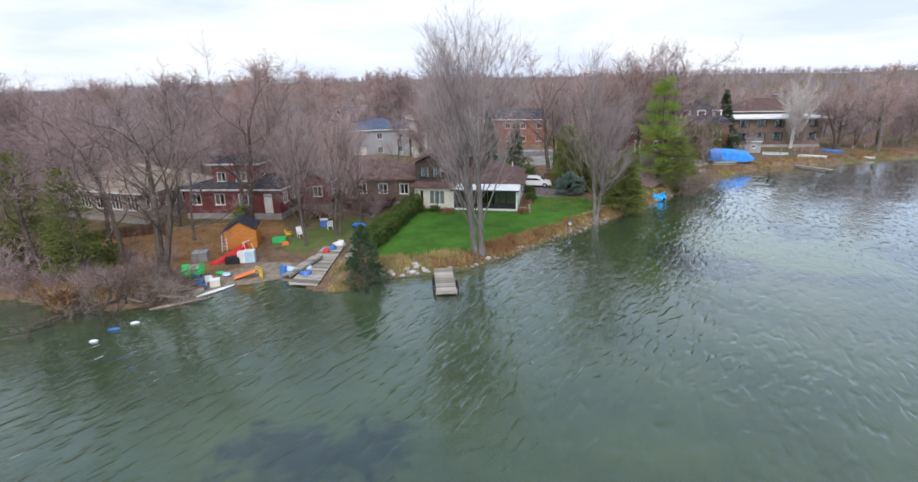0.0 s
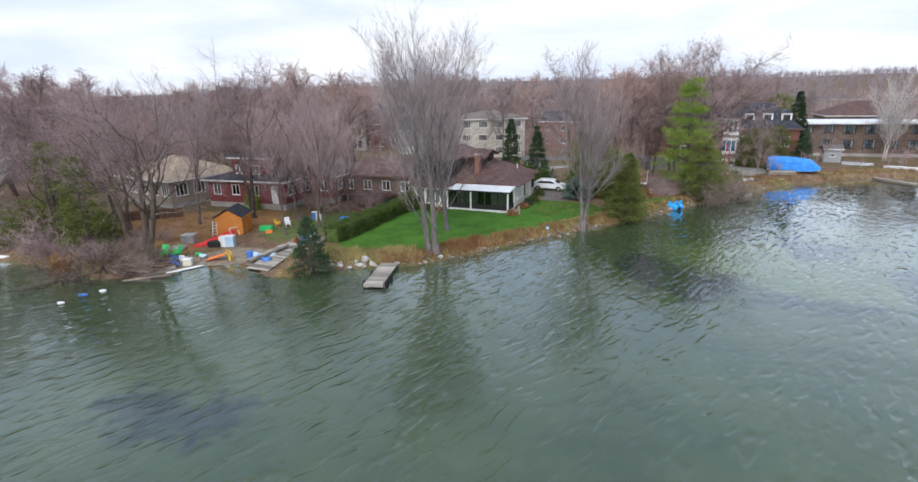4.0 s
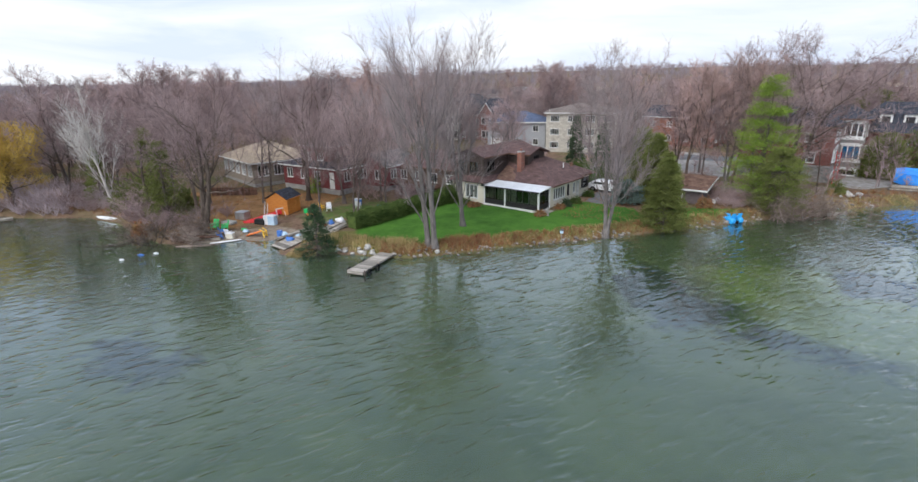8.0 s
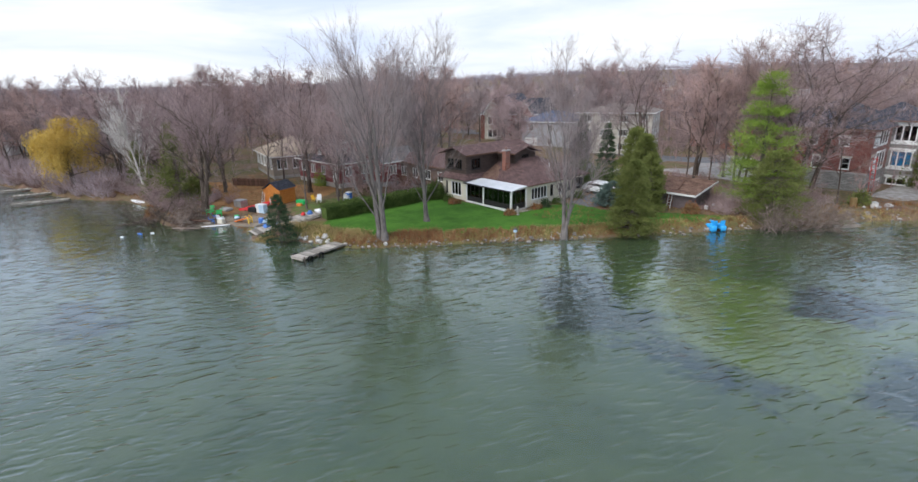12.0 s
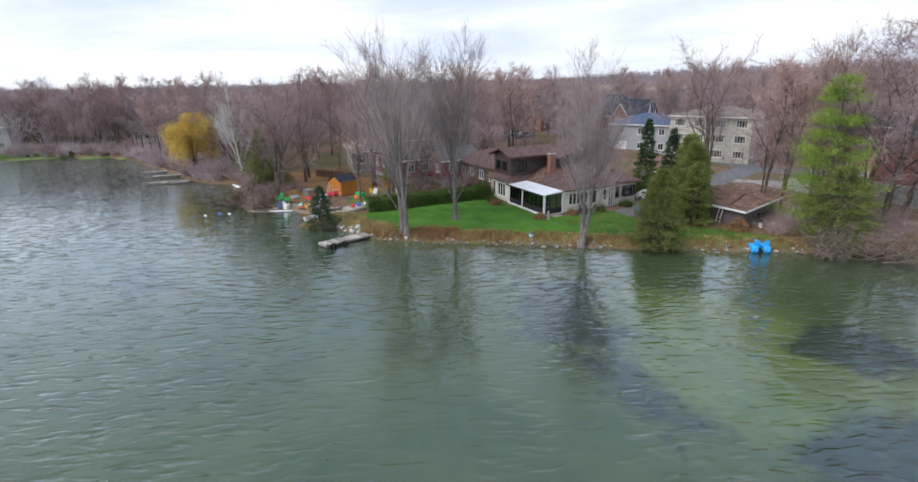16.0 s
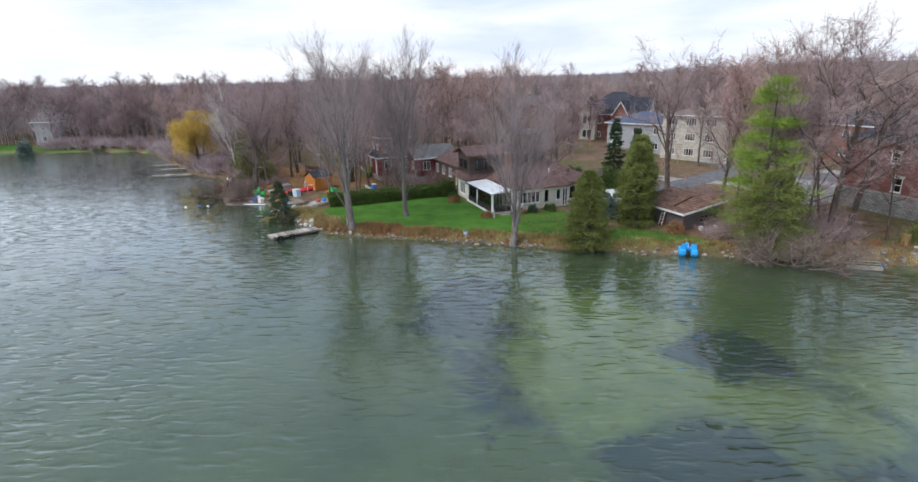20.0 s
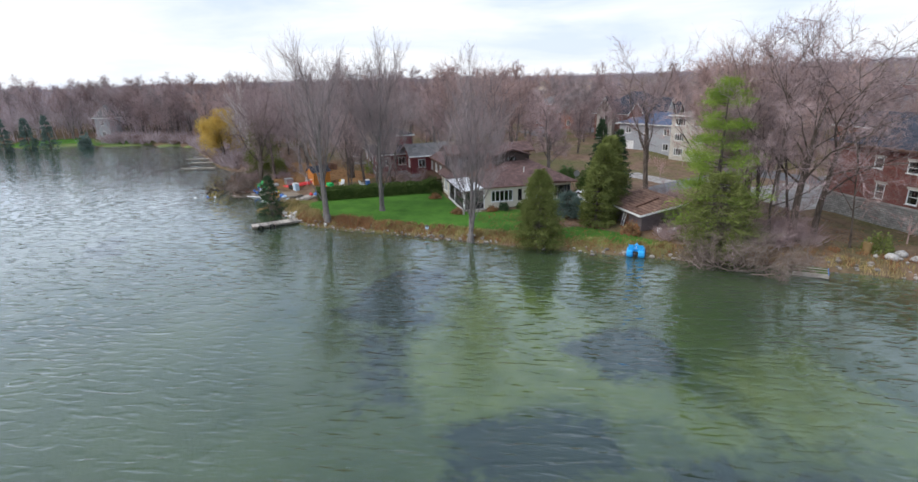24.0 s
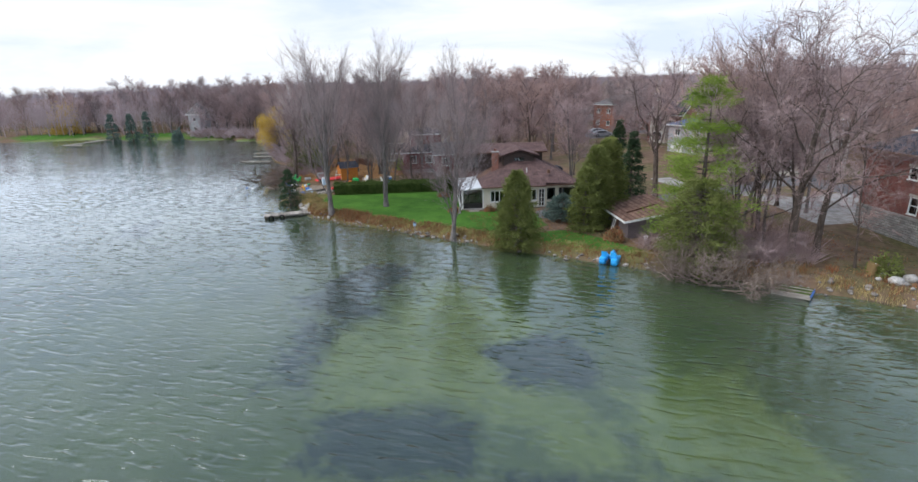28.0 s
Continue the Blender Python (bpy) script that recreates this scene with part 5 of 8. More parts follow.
    g.put([(-12.05, -2.95, 2.36), (-7.0, -2.95, 2.36), (-7.0, 3.0, 2.36), (-12.05, 3.0, 2.36), (-12.05, -2.95, 2.48), (-7.0, -2.95, 2.48), (-7.0, 3.0, 2.48), (-12.05, 3.0, 2.48),
           (-11.5, -2.2, 3.0), (-7.62, -2.2, 3.0), (-7.62, 3.0, 3.0), (-11.5, 3.0, 3.0)],
          [(3, 2, 1, 0), (0, 1, 5, 4), (1, 2, 6, 5), (3, 0, 4, 7), (4, 5, 9, 8), (5, 6, 10, 9), (7, 4, 8, 11), (2, 3, 7, 11, 10, 6), (8, 9, 10, 11)])
    part("skirt_roof", g, M["brown_roof"], ob, "narrow brown skirt roof")
    sid = M["brown_siding"]
    uf = [(0.5, 1.6, 0.55, 1.75), (1.95, 3.1, 0.55, 1.75)]
    wall(ob, -11.5, -2.1, 2.9, 0, 3.9, 2.25, sid, uf)
    window(ob, -11.5, -2.1, 2.9, 0, uf[0], 3, "porch_dark", 0.75)
    window(ob, -11.5, -2.1, 2.9, 0, uf[1], 3, "porch_dark", 0.75)
    us = [(0.55, 2.0, 0.55, 1.8)]
    wall(ob, -7.6, -1.9, 2.9, 90, 10.0, 2.25, sid, us)
    window(ob, -7.6, -1.9, 2.9, 90, us[0], 3, "porch_dark", 0.85)
    wall(ob, -7.8, 8.1, 2.9, 180, 3.5, 2.25, sid)
    wall(ob, -11.5, 8.1, 2.9, 270, 10.0, 2.25, sid)
    part("upper_floor", Geo().box(-11.3, -7.8, -1.9, 7.9, 2.7, 2.88), M["room_shade"], ob)
    gable_roof(ob, -11.5, -7.6, -2.1, 8.1, 5.153, 0.85, M["brown_roof"], 0.55, "y", trim="brown_wood")
    gable_fill(ob, -11.5, -7.6, -2.1, 5.151, 0.62, sid, "x")
    gable_fill(ob, -11.5, -7.6, 8.1, 5.151, 0.62, sid, "x", out=-1)
    # the cross gable with a small window over the long side
    db = [(1.2, 2.4, 0.75, 1.75)]
    wall(ob, -4.7, 2.9, 3.2, 90, 3.6, 1.9, sid, db)
    window(ob, -4.7, 2.9, 3.2, 90, db[0], 3, "porch_dark", 0.6)
    wall(ob, -7.6, 2.9, 3.2, 0, 2.698, 1.9, sid)
    wall(ob, -4.902, 6.5, 3.2, 180, 2.698, 1.9, sid)
    gable_roof(ob, -9.0, -4.7, 2.9, 6.5, 5.103, 0.72, M["brown_roof"], 0.5, "x", trim="brown_wood")
    gable_fill(ob, 2.9, 6.5, -4.7, 5.101, 0.54, sid, "y", out=-1)
    chimney(ob, -5.1, 1.9, 2.9, 5.55, 0.55, 0.75)
    # satellite dish
    d = part("dish_mast", Geo().tube([(-0.3, 11.0, 2.5), (-0.1, 11.0, 3.3)], 0.03, 6), M["metal"], ob)
    part("dish", Geo().loft([[(-0.05 + 0.05 * k + 0.02, 11.0 + (0.12 + 0.13 * k) * math.cos(i * math.tau / 12), 3.35 + (0.12 + 0.13 * k) * math.sin(i * math.tau / 12)) for i in range(12)] for k in range(3)]), M["metal"], d)
    KEEP_OUT.append((2.5, 63.5, 9.0))
    return ob


cottage()


def porch():
    """The screened sunroom before the cottage."""
    ob = thing("screened_porch", "dark screened porch with white posts and white roof", "porch", pose(6.95, 58.6, 0.98, 0, 0, -11))
    part("deck", Geo().box(-7.28, 0.05, -2.5, -0.02, -0.3, 0.06), M["concrete"], ob)
    part("kerb", Geo().box(-7.28, 0.05, -2.62, -2.502, -0.3, 0.10), M["white"], ob)
    g = Geo()
    g.put([(-7.45, -2.75, 2.12), (0.2, -2.75, 2.12), (0.2, -0.02, 2.34), (-7.45, -0.02, 2.34), (-7.45, -2.75, 2.2), (0.2, -2.75, 2.2), (0.2, -0.02, 2.46), (-7.45, -0.02, 2.46)],
          [(3, 2, 1, 0), (4, 5, 6, 7), (0, 1, 5, 4), (1, 2, 6, 5), (2, 3, 7, 6), (3, 0, 4, 7)])
    r = part("roof", g, M["white_roof"], ob, "white sheet roof")
    for i in range(9):
        x = -7.3 + i * 0.92
        part("seam", Geo().put([(x - 0.02, -2.74, 2.203), (x + 0.02, -2.74, 2.203), (x + 0.02, -0.1, 2.455), (x - 0.02, -0.1, 2.455), (x - 0.02, -2.74, 2.23), (x + 0.02, -2.74, 2.23), (x + 0.02, -0.1, 2.482), (x - 0.02, -0.1, 2.482)],
                               [(3, 2, 1, 0), (4, 5, 6, 7), (0, 1, 5, 4), (1, 2, 6, 5), (2, 3, 7, 6), (3, 0, 4, 7)]), M["white_roof"], r)
    part("fascia", Geo().box(-7.45, 0.2, -2.79, -2.753, 2.06, 2.2), M["porch_dark"], r)
    for x in (-7.2, -4.35, -0.05):
        part("post", Geo().box(x - 0.09, x + 0.09, -2.5, -2.32, 0.06, 2.11), M["white"], ob, "white post")
    for x in (-6.5, -5.8, -5.05, -3.6, -2.8, -2.0, -1.2):
        part("mullion", Geo().box(x - 0.03, x + 0.03, -2.46, -2.40, 0.66, 2.1), M["porch_dark"], ob)
    for y in (-1.7, -0.9):
        part("mullion", Geo().box(-0.10, -0.04, y - 0.03, y + 0.03, 0.06, 2.1), M["porch_dark"], ob)
    part("low_wall", Geo().box(-7.1, -0.15, -2.47, -2.39, 0.062, 0.65), M["porch_dark"], ob)
    part("low_wall", Geo().box(-0.12, -0.04, -2.3, -0.1, 0.062, 0.65), M["porch_dark"], ob)
    for x0, x1 in ((-7.1, -4.45), (-4.25, -0.15)):
        p = part("screen", Geo().box(x0, x1, -2.435, -2.43, 0.66, 2.1), M["glass"], ob)
        p.visible_shadow = False
    p = part("screen", Geo().box(-0.078, -0.073, -2.3, -0.1, 0.66, 2.1), M["glass"], ob)
    p.visible_shadow = False
    part("side_post", Geo().box(-0.1, 0.04, -0.16, -0.022, 0.06, 2.2), M["white"], ob)
    part("step", Geo().box(0.06, 0.9, -1.7, -0.6, -0.3, -0.08), M["grey_wood"], ob)
    return ob


porch()


def boathouse():
    ob = thing("boathouse", "dark grey-brown boathouse with low roof and white fascia", "boathouse", pose(21.75, 67.55, 0.55, 0, 0, -9))
    part("slab", Geo().box(-6.3, 0.0, 0.0, 4.3, -0.6, 0.05), M["concrete"], ob)
    sid = boards("purple_brown_boards", (0.125, 0.10, 0.105), (0.21, 0.175, 0.178), 0.18)
    w1 = [(4.9, 5.4, 0.9, 1.5)]
    wall(ob, -6.3, 0, 0.05, 0, 6.3, 1.85, sid, [(3.4, 4.2, 0.02, 1.75)], 0.12)
    part("door", Geo().box(-2.88, -2.12, 0.03, 0.08, 0.08, 1.78), M["brown_wood"], ob)
    s1 = [(1.9, 3.1, 0.75, 1.45)]
    wall(ob, 0, 0.12, 0.05, 90, 4.06, 1.85, sid, s1, 0.12)
    window(ob, 0, 0.12, 0.05, 90, s1[0], 2, "grey_wood", 0, 2)
    wall(ob, 0, 4.3, 0.05, 180, 6.3, 2.55, sid, (), 0.12)
    wall(ob, -6.3, 4.18, 0.05, 270, 4.06, 1.85, sid, (), 0.12)
    part("gable", Geo().put([(-0.12, 0.12, 1.9), (-0.12, 4.18, 1.9), (-0.12, 4.18, 2.6), (0, 0.12, 1.9), (0, 4.18, 1.9), (0, 4.18, 2.6)], [(0, 1, 2), (5, 4, 3), (0, 3, 4, 1), (1, 4, 5, 2), (2, 5, 3, 0)]), sid, ob)
    g = Geo().put([(-6.8, -0.5, 1.86), (0.5, -0.5, 1.86), (0.5, 4.8, 2.68), (-6.8, 4.8, 2.68), (-6.8, -0.5, 2.0), (0.5, -0.5, 2.0), (0.5, 4.8, 2.82), (-6.8, 4.8, 2.82)],
                  [(3, 2, 1, 0), (4, 5, 6, 7), (0, 1, 5, 4), (1, 2, 6, 5), (2, 3, 7, 6), (3, 0, 4, 7)])
    r = part("roof", g, M["rust_roof"], ob, "rusty brown roof strewn with leaves")
    part("fascia", Geo().box(-6.8, 0.5, -0.54, -0.503, 1.83, 2.02), M["white"], r, "white fascia board")
    part("fascia", Geo().put([(0.503, -0.54, 1.83), (0.503, 4.8, 2.65), (0.503, 4.8, 2.84), (0.503, -0.54, 2.02), (0.54, -0.54, 1.83), (0.54, 4.8, 2.65), (0.54, 4.8, 2.84), (0.54, -0.54, 2.02)],
                             [(3, 2, 1, 0), (4, 5, 6, 7), (0, 1, 5, 4), (1, 2, 6, 5), (2, 3, 7, 6), (3, 0, 4, 7)]), M["white"], r, "white fascia board")
    part("roof_beam", Geo().put([(-2.0, 0.6, 2.19), (-1.8, 0.6, 2.19), (-2.6, 3.6, 2.65), (-2.8, 3.6, 2.65), (-2.0, 0.6, 2.3), (-1.8, 0.6, 2.3), (-2.6, 3.6, 2.76), (-2.8, 3.6, 2.76)],
                                [(3, 2, 1, 0), (4, 5, 6, 7), (0, 1, 5, 4), (1, 2, 6, 5), (2, 3, 7, 6), (3, 0, 4, 7)]), M["brown_wood"], r)
    KEEP_OUT.append((19.5, 70, 5.0))
    return ob


boathouse()

def front_gable(ob, x, y, turn, w, tall, rise, wall_mat, roof_mat, depth=1.1):
    """A projecting gabled bay with stacked windows, on a house's wall at (x, y)."""
    m = pose(x, y, 0, 0, 0, turn)
    out = -depth
    g = Geo(m).loft([[(-w / 2, out, 0), (w / 2, out, 0), (w / 2, -0.004, 0), (-w / 2, -0.004, 0)], [(-w / 2, out, tall), (w / 2, out, tall), (w / 2, -0.004, tall), (-w / 2, -0.004, tall)]])
    g.put([(-w / 2, out, tall), (w / 2, out, tall), (0, out, tall + rise), (-w / 2, 2.0, tall), (w / 2, 2.0, tall), (0, 2.0, tall + rise)], [(0, 1, 2), (5, 4, 3), (0, 2, 5, 3), (1, 4, 5, 2), (0, 3, 4, 1)])
    b = part("gable_bay", g, M[wall_mat], ob)
    for s in (-1, 1):
        x0, z0 = s * (w / 2 + 0.35), tall - 0.35 * rise / (w / 2)
        part("gable_roof", Geo(m).put([(x0, out - 0.3, z0), (0, out - 0.3, tall + rise), (0, 3.0, tall + rise), (x0, 3.0, z0), (x0, out - 0.3, z0 + 0.18), (0, out - 0.3, tall + rise + 0.18), (0, 3.0, tall + rise + 0.18), (x0, 3.0, z0 + 0.18)],
                                      [(0, 1, 2, 3), (7, 6, 5, 4), (0, 4, 5, 1), (1, 5, 6, 2), (2, 6, 7, 3), (3, 7, 4, 0)]), M[roof_mat], b)
        part("barge_board", Geo(m).put([(x0, out - 0.34, z0 - 0.12), (0, out - 0.34, tall + rise - 0.12), (0, out - 0.34, tall + rise + 0.1), (x0, out - 0.34, z0 + 0.1), (x0, out - 0.304, z0 - 0.12), (0, out - 0.304, tall + rise - 0.12), (0, out - 0.304, tall + rise + 0.1), (x0, out - 0.304, z0 + 0.1)],
                                       [(0, 1, 2, 3), (7, 6, 5, 4), (0, 4, 5, 1), (1, 5, 6, 2), (2, 6, 7, 3), (3, 7, 4, 0)]), M["white"], b)
    for z0 in (0.9, 3.7):
        if z0 + 1.5 < tall + rise * 0.5:
            f = part("bay_window", Geo(m).box(-w * 0.3, w * 0.3, out - 0.06, out - 0.003, z0 - 0.1, z0 + 1.6), M["white"], b)
            # opaque panes: the dark of the room is painted on them
            for k in (-1, 1):
                part("pane", Geo(m).box(k * w * 0.145 - w * 0.12, k * w * 0.145 + w * 0.12, out - 0.075, out - 0.063, z0, z0 + 1.5), M["room_shade"], f)
    return b


# neighbours
RED = house("red_house", "barn-red house with grey roof behind the beach yard", -23.4, 57.9, -6, 10.5, 7.6, 2.5, 1, 1.3, "red_siding", "dark_roof", z=1.75, roof="hip", step=2.4, door=(0, 3), trim="white")
up = [(0.5, 1.5, 0.5, 1.5), (2.6, 3.8, 0.5, 1.5)]
for u, v, a, ln, hl in ((-2.6, -2.4, 0, 5.0, up), (2.4, -2.2, 90, 4.4, [(0.6, 1.6, 0.5, 1.5)]), (2.4, 2.4, 180, 5.0, []), (-2.6, 2.2, 270, 4.4, [])):
    wall(RED, u, v, 2.66, a, ln, 2.3, M["red_siding"], hl, 0.2, "upper_wall")
    for h in hl:
        window(RED, u, v, 2.66, a, h, 2, "white", 0.4)
hip_roof(RED, -2.6, 2.4, -2.4, 2.4, 4.963, 1.1, M["dark_roof"], 0.4, name="upper_roof")
house("red_house_wing", "barn-red low wing with grey roof", -16.6, 60.8, -6, 5.0, 6.0, 2.5, 1, 1.5, "red_siding", "grey_roof", z=1.75, roof="gable", along="y", step=2.3, trim="white")
house("bungalow", "low brown bungalow with shingled roof beside the hedge", -10.5, 64.6, -8, 12.5, 9.0, 2.6, 1, 1.7, "brown_brick", "brown_roof", z=1.5, step=2.5, trim="brown_wood")
house("tan_house", "tan house with broad shingled hip roof", -36.2, 59.0, -20, 11.4, 9.5, 2.7, 1, 2.3, "tan_siding", "tan_roof", z=1.6, step=2.2, panes=3, win=(1.5, 1.5))
house("stone_house", "tall pale stone house with grey hip roof", -3.2, 108.4, 12, 13.0, 11.0, 2.45, 3, 1.6, "pale_stone", "taupe_roof", z=1.0, win=(1.7, 1.2), step=3.2, panes=4, trim="white")
house("garage_house", "grey house with slate-blue roof and white garage", -16.0, 107.0, 14, 11.5, 9.0, 2.6, 2, 2.0, "grey_siding", "blue_roof", z=1.2, step=3.2, garage=True)
house("orange_brick_house", "orange brick house with grey roof far back", -61.5, 117.5, 20, 13.0, 9.0, 3.0, 2, 2.4, "orange_brick", "grey_roof", step=3.0)
GABLED = house("gabled_house", "brick and pale stone house with steep dark roof", -30.0, 114.0, 20, 13.5, 11.0, 2.8, 2, 4.4, "brick", "dark_roof", z=1.6, roof="hip", step=2.8)
front_gable(GABLED, -3.8, -5.5, 0, 3.6, 6.4, 2.6, "pale_stone", "dark_roof")
front_gable(GABLED, 3.4, -5.5, 0, 3.2, 5.8, 2.4, "brick", "dark_roof")
front_gable(GABLED, 6.75, -1.4, 90, 4.2, 6.0, 2.8, "white", "dark_roof")
front_gable(GABLED, 6.75, 3.2, 90, 3.0, 5.6, 2.2, "pale_stone", "dark_roof")
house("flat_house", "long two-storey brown house with pale flat roof", 64.2, 112.5, -7, 20.0, 9.0, 2.6, 2, 0.3, "brown_brick", "white_roof", z=1.5, roof="flat", step=2.9, win=(1.9, 1.5), over=1.0, frame_mat="porch_dark")
house("tan_roof_house", "house with wide brown hip roof on the point", 76.0, 132.0, -10, 18.0, 11.0, 3.0, 1, 3.0, "tan_siding", "brown_roof", z=4.0, step=2.6)
house("bungalow", "grey bungalow under bare trees", 40.0, 103.0, -20, 9.0, 8.0, 2.8, 1, 1.6, "grey_siding", "grey_roof", z=2.0, step=2.6)
house("turret_house", "pale stone house with steep grey roof on the far shore", -119.0, 5.0, 60, 4.2, 4.4, 2.8, 2, 3.6, "grey_siding", "grey_roof", z=0.9, step=2.6)
house("shore_house", "small white house under far shore trees", -113.0, 36.0, 50, 10.0, 7.0, 2.8, 1, 2.4, "white", "grey_roof", step=2.4)


# ---- suburb and woods behind ----
def suburb():
    rnd = random.Random(5)
    walls = ["brick", "tan_siding", "grey_siding", "orange_brick", "pale_stone", "brown_brick"]
    roofs = ["grey_roof", "tan_roof", "brown_roof", "dark_roof", "grey_roof"]
    spots = []
    for _ in range(3000):
        az, r = radians(rnd.uniform(-42, 75)), rnd.uniform(125, 420)
        x, y = -math.sin(az) * r, math.cos(az) * r
        if len(spots) >= 46:
            break
        if height(np.array([x]), np.array([y]))[1][0] < 30 or not free(x, y, 9) or any((x - a) ** 2 + (y - b) ** 2 < 700 for a, b in spots):
            continue
        spots.append((x, y))
        w = rnd.choice(walls)
        n = rnd.choice((1, 2, 2))
        house("suburban_house", "suburban house among bare trees", x, y, rnd.uniform(-25, 25), rnd.uniform(10, 15), rnd.uniform(8, 11), 2.8, n, rnd.uniform(1.8, 3.2), w, rnd.choice(roofs),
              roof=rnd.choice(("hip", "hip", "gable")), step=3.4, group="suburban houses", sides=(0, 1), curtain=0.0)


suburb()


# open ground round the nearer houses and the lane
CLEAR = np.array([(4, 72), (-22, 84), (-46, 98), (-64, 101), (-66, 112), (-40, 108), (-24, 102), (-4, 98), (13, 99), (13, 113), (20, 113), (30, 90), (32, 83), (20, 80)], float)


def woods():
    rnd = random.Random(9)
    base = list(WOOD_KINDS)
    used = 0
    for ob in base:
        ob.location = (0, 0, -400)
    # trees that stand apart, near enough to be told from one another
    spots = []
    for _ in range(20000):
        if len(spots) >= 285:
            break
        az, r = radians(rnd.uniform(-44, 85)), 54 + 110 * rnd.random() ** 1.1
        x, y = -math.sin(az) * r, math.cos(az) * r
        if len(spots) > 225:
            x, y = rnd.uniform(-150, -56), rnd.uniform(-60, 60)
        s = float(height(np.array([x]), np.array([y]))[1][0])
        if s < 2.5 or (len(spots) > 225 and (s > 42 or inside(np.array(FAR_LAWN, float), np.array([x]), np.array([y]))[0] and rnd.random() < 0.8)) or not free(x, y, 1.0):
            continue
        if -19 < x < 26 and y < 74 or (26 <= x < 76 and y < 104) or (x <= -19 and x > -44 and y < 53):
            continue
        if any((x - a) ** 2 + (y - b) ** 2 < 11 for a, b in spots):
            continue
        if inside(np.array(DRIVE, float), np.array([x]), np.array([y]))[0] or inside(np.array(ROAD, float), np.array([x]), np.array([y]))[0]:
            continue
        if inside(CLEAR, np.array([x]), np.array([y]))[0] and rnd.random() < 0.78:
            continue
        spots.append((x, y))
        k = rnd.uniform(0.62, 1.15)
        src = base[used % 8]
        m = pose(x, y, ground_z(x, y) - 0.05, 0, 0, rnd.uniform(0, 360)) @ Matrix.Scale(k, 4)
        if used < 8:
            src.matrix_basis = m
            ob = src
        else:
            ob = src.copy()
            scene.collection.objects.link(ob)
            for c in src.children:
                cc = c.copy()
                scene.collection.objects.link(cc)
                cc.parent = ob
            ob.matrix_basis = m
        used += 1


woods()


def far_woods(name, label, count, r0, r1, seed, h0, h1, twig_w, per, mat, az0=-46, az1=122):
    """Distant bare woods: every tree a trunk and a fan of branches, all in one mesh."""
    rs = np.random.RandomState(seed)
    P_, D_, L_, W_ = [], [], [], []
    tries = count * 3
    az = np.radians(rs.uniform(az0, az1, tries))
    r = np.sqrt(rs.uniform(r0 ** 2, r1 ** 2, tries))
    x, y = -np.sin(az) * r, np.cos(az) * r
    z, s = height(x, y)
    ok = np.where((s > 4) & (~inside(CLEAR, x, y) | (rs.rand(tries) < 0.2)))[0][:count]
    for i in ok:
        if r0 < 430 and (not free(x[i], y[i], 1.5)):
            continue
        h = h0 + (h1 - h0) * rs.rand() ** 1.3
        wide = rs.uniform(0.26, 0.4)
        q = rs.normal(size=(per, 3))
        q *= (rs.rand(per) ** 0.4 / np.linalg.norm(q, axis=1))[:, None]
        q = q * (h * wide, h * wide, h * 0.40) + (rs.normal(0, 0.03 * h), rs.normal(0, 0.03 * h), h * 0.56)
        d = q - np.array([0, 0, h * 0.2])
        d = d / np.linalg.norm(d, axis=1)[:, None] + rs.normal(0, 0.45, (per, 3)) + (0, 0, 0.12)
        ln = h * rs.uniform(0.10, 0.26, per)
        q = q - d * (ln * 0.5)[:, None]
        w = np.full(per, twig_w) * rs.uniform(0.5, 1.2, per)
        limbs = min(6, per // 8) + 1
        q[:limbs], d[:limbs, 2] = (0, 0, h * 0.25), np.abs(d[:limbs, 2]) + 0.5
        q[0], d[0] = (0, 0, 0), (rs.normal(0, 0.06), rs.normal(0, 0.06), 1)
        ln[:limbs] = h * 0.5
        ln[0] = h * 0.85
        w[:limbs] = twig_w * 1.5
        w[0] = twig_w * 2.4
        P_.append(q + np.array([x[i], y[i], z[i]]))
        D_.append(d)
        L_.append(ln)
        W_.append(w)
    g = spikes(np.concatenate(P_), np.concatenate(D_), np.concatenate(L_), np.concatenate(W_), seed, True)
    return solid(name, g, M[mat], label, "woods", kind="stuff")


far_woods("bare_woods", "bare woods close behind the yards", 900, 92, 240, 76, 6, 15, 0.028, 130, "twig", -46, 82)
far_woods("undergrowth", "bare brown undergrowth and saplings between the yards", 2200, 88, 260, 78, 1.6, 5, 0.028, 60, "twig", -40, 82)
far_woods("undergrowth", "bare russet undergrowth between the houses", 1400, 88, 260, 79, 1.2, 4, 0.028, 60, "twig_red", -40, 82)
# the haze before the far shore is in this paler twig colour
far_woods("shore_woods", "bare woods along the far shore, paled by painted haze", 620, 88, 210, 77, 8, 15, 0.045, 110, "twig_haze", 76, 124)
far_woods("bare_woods", "bare purple-brown woods behind the houses, paled by painted haze", 1350, 125, 460, 71, 5, 11.5, 0.045, 90, "twig_haze")
far_woods("bare_woods", "bare russet woods behind the houses", 750, 125, 460, 72, 5, 11, 0.045, 90, "twig_red")
# hill and skyline woods: aerial haze is painted into their twig colour
far_woods("distant_woods", "distant bare woods on the hill", 4500, 440, 1300, 73, 6, 18, 0.12, 34, "twig_far_haze")
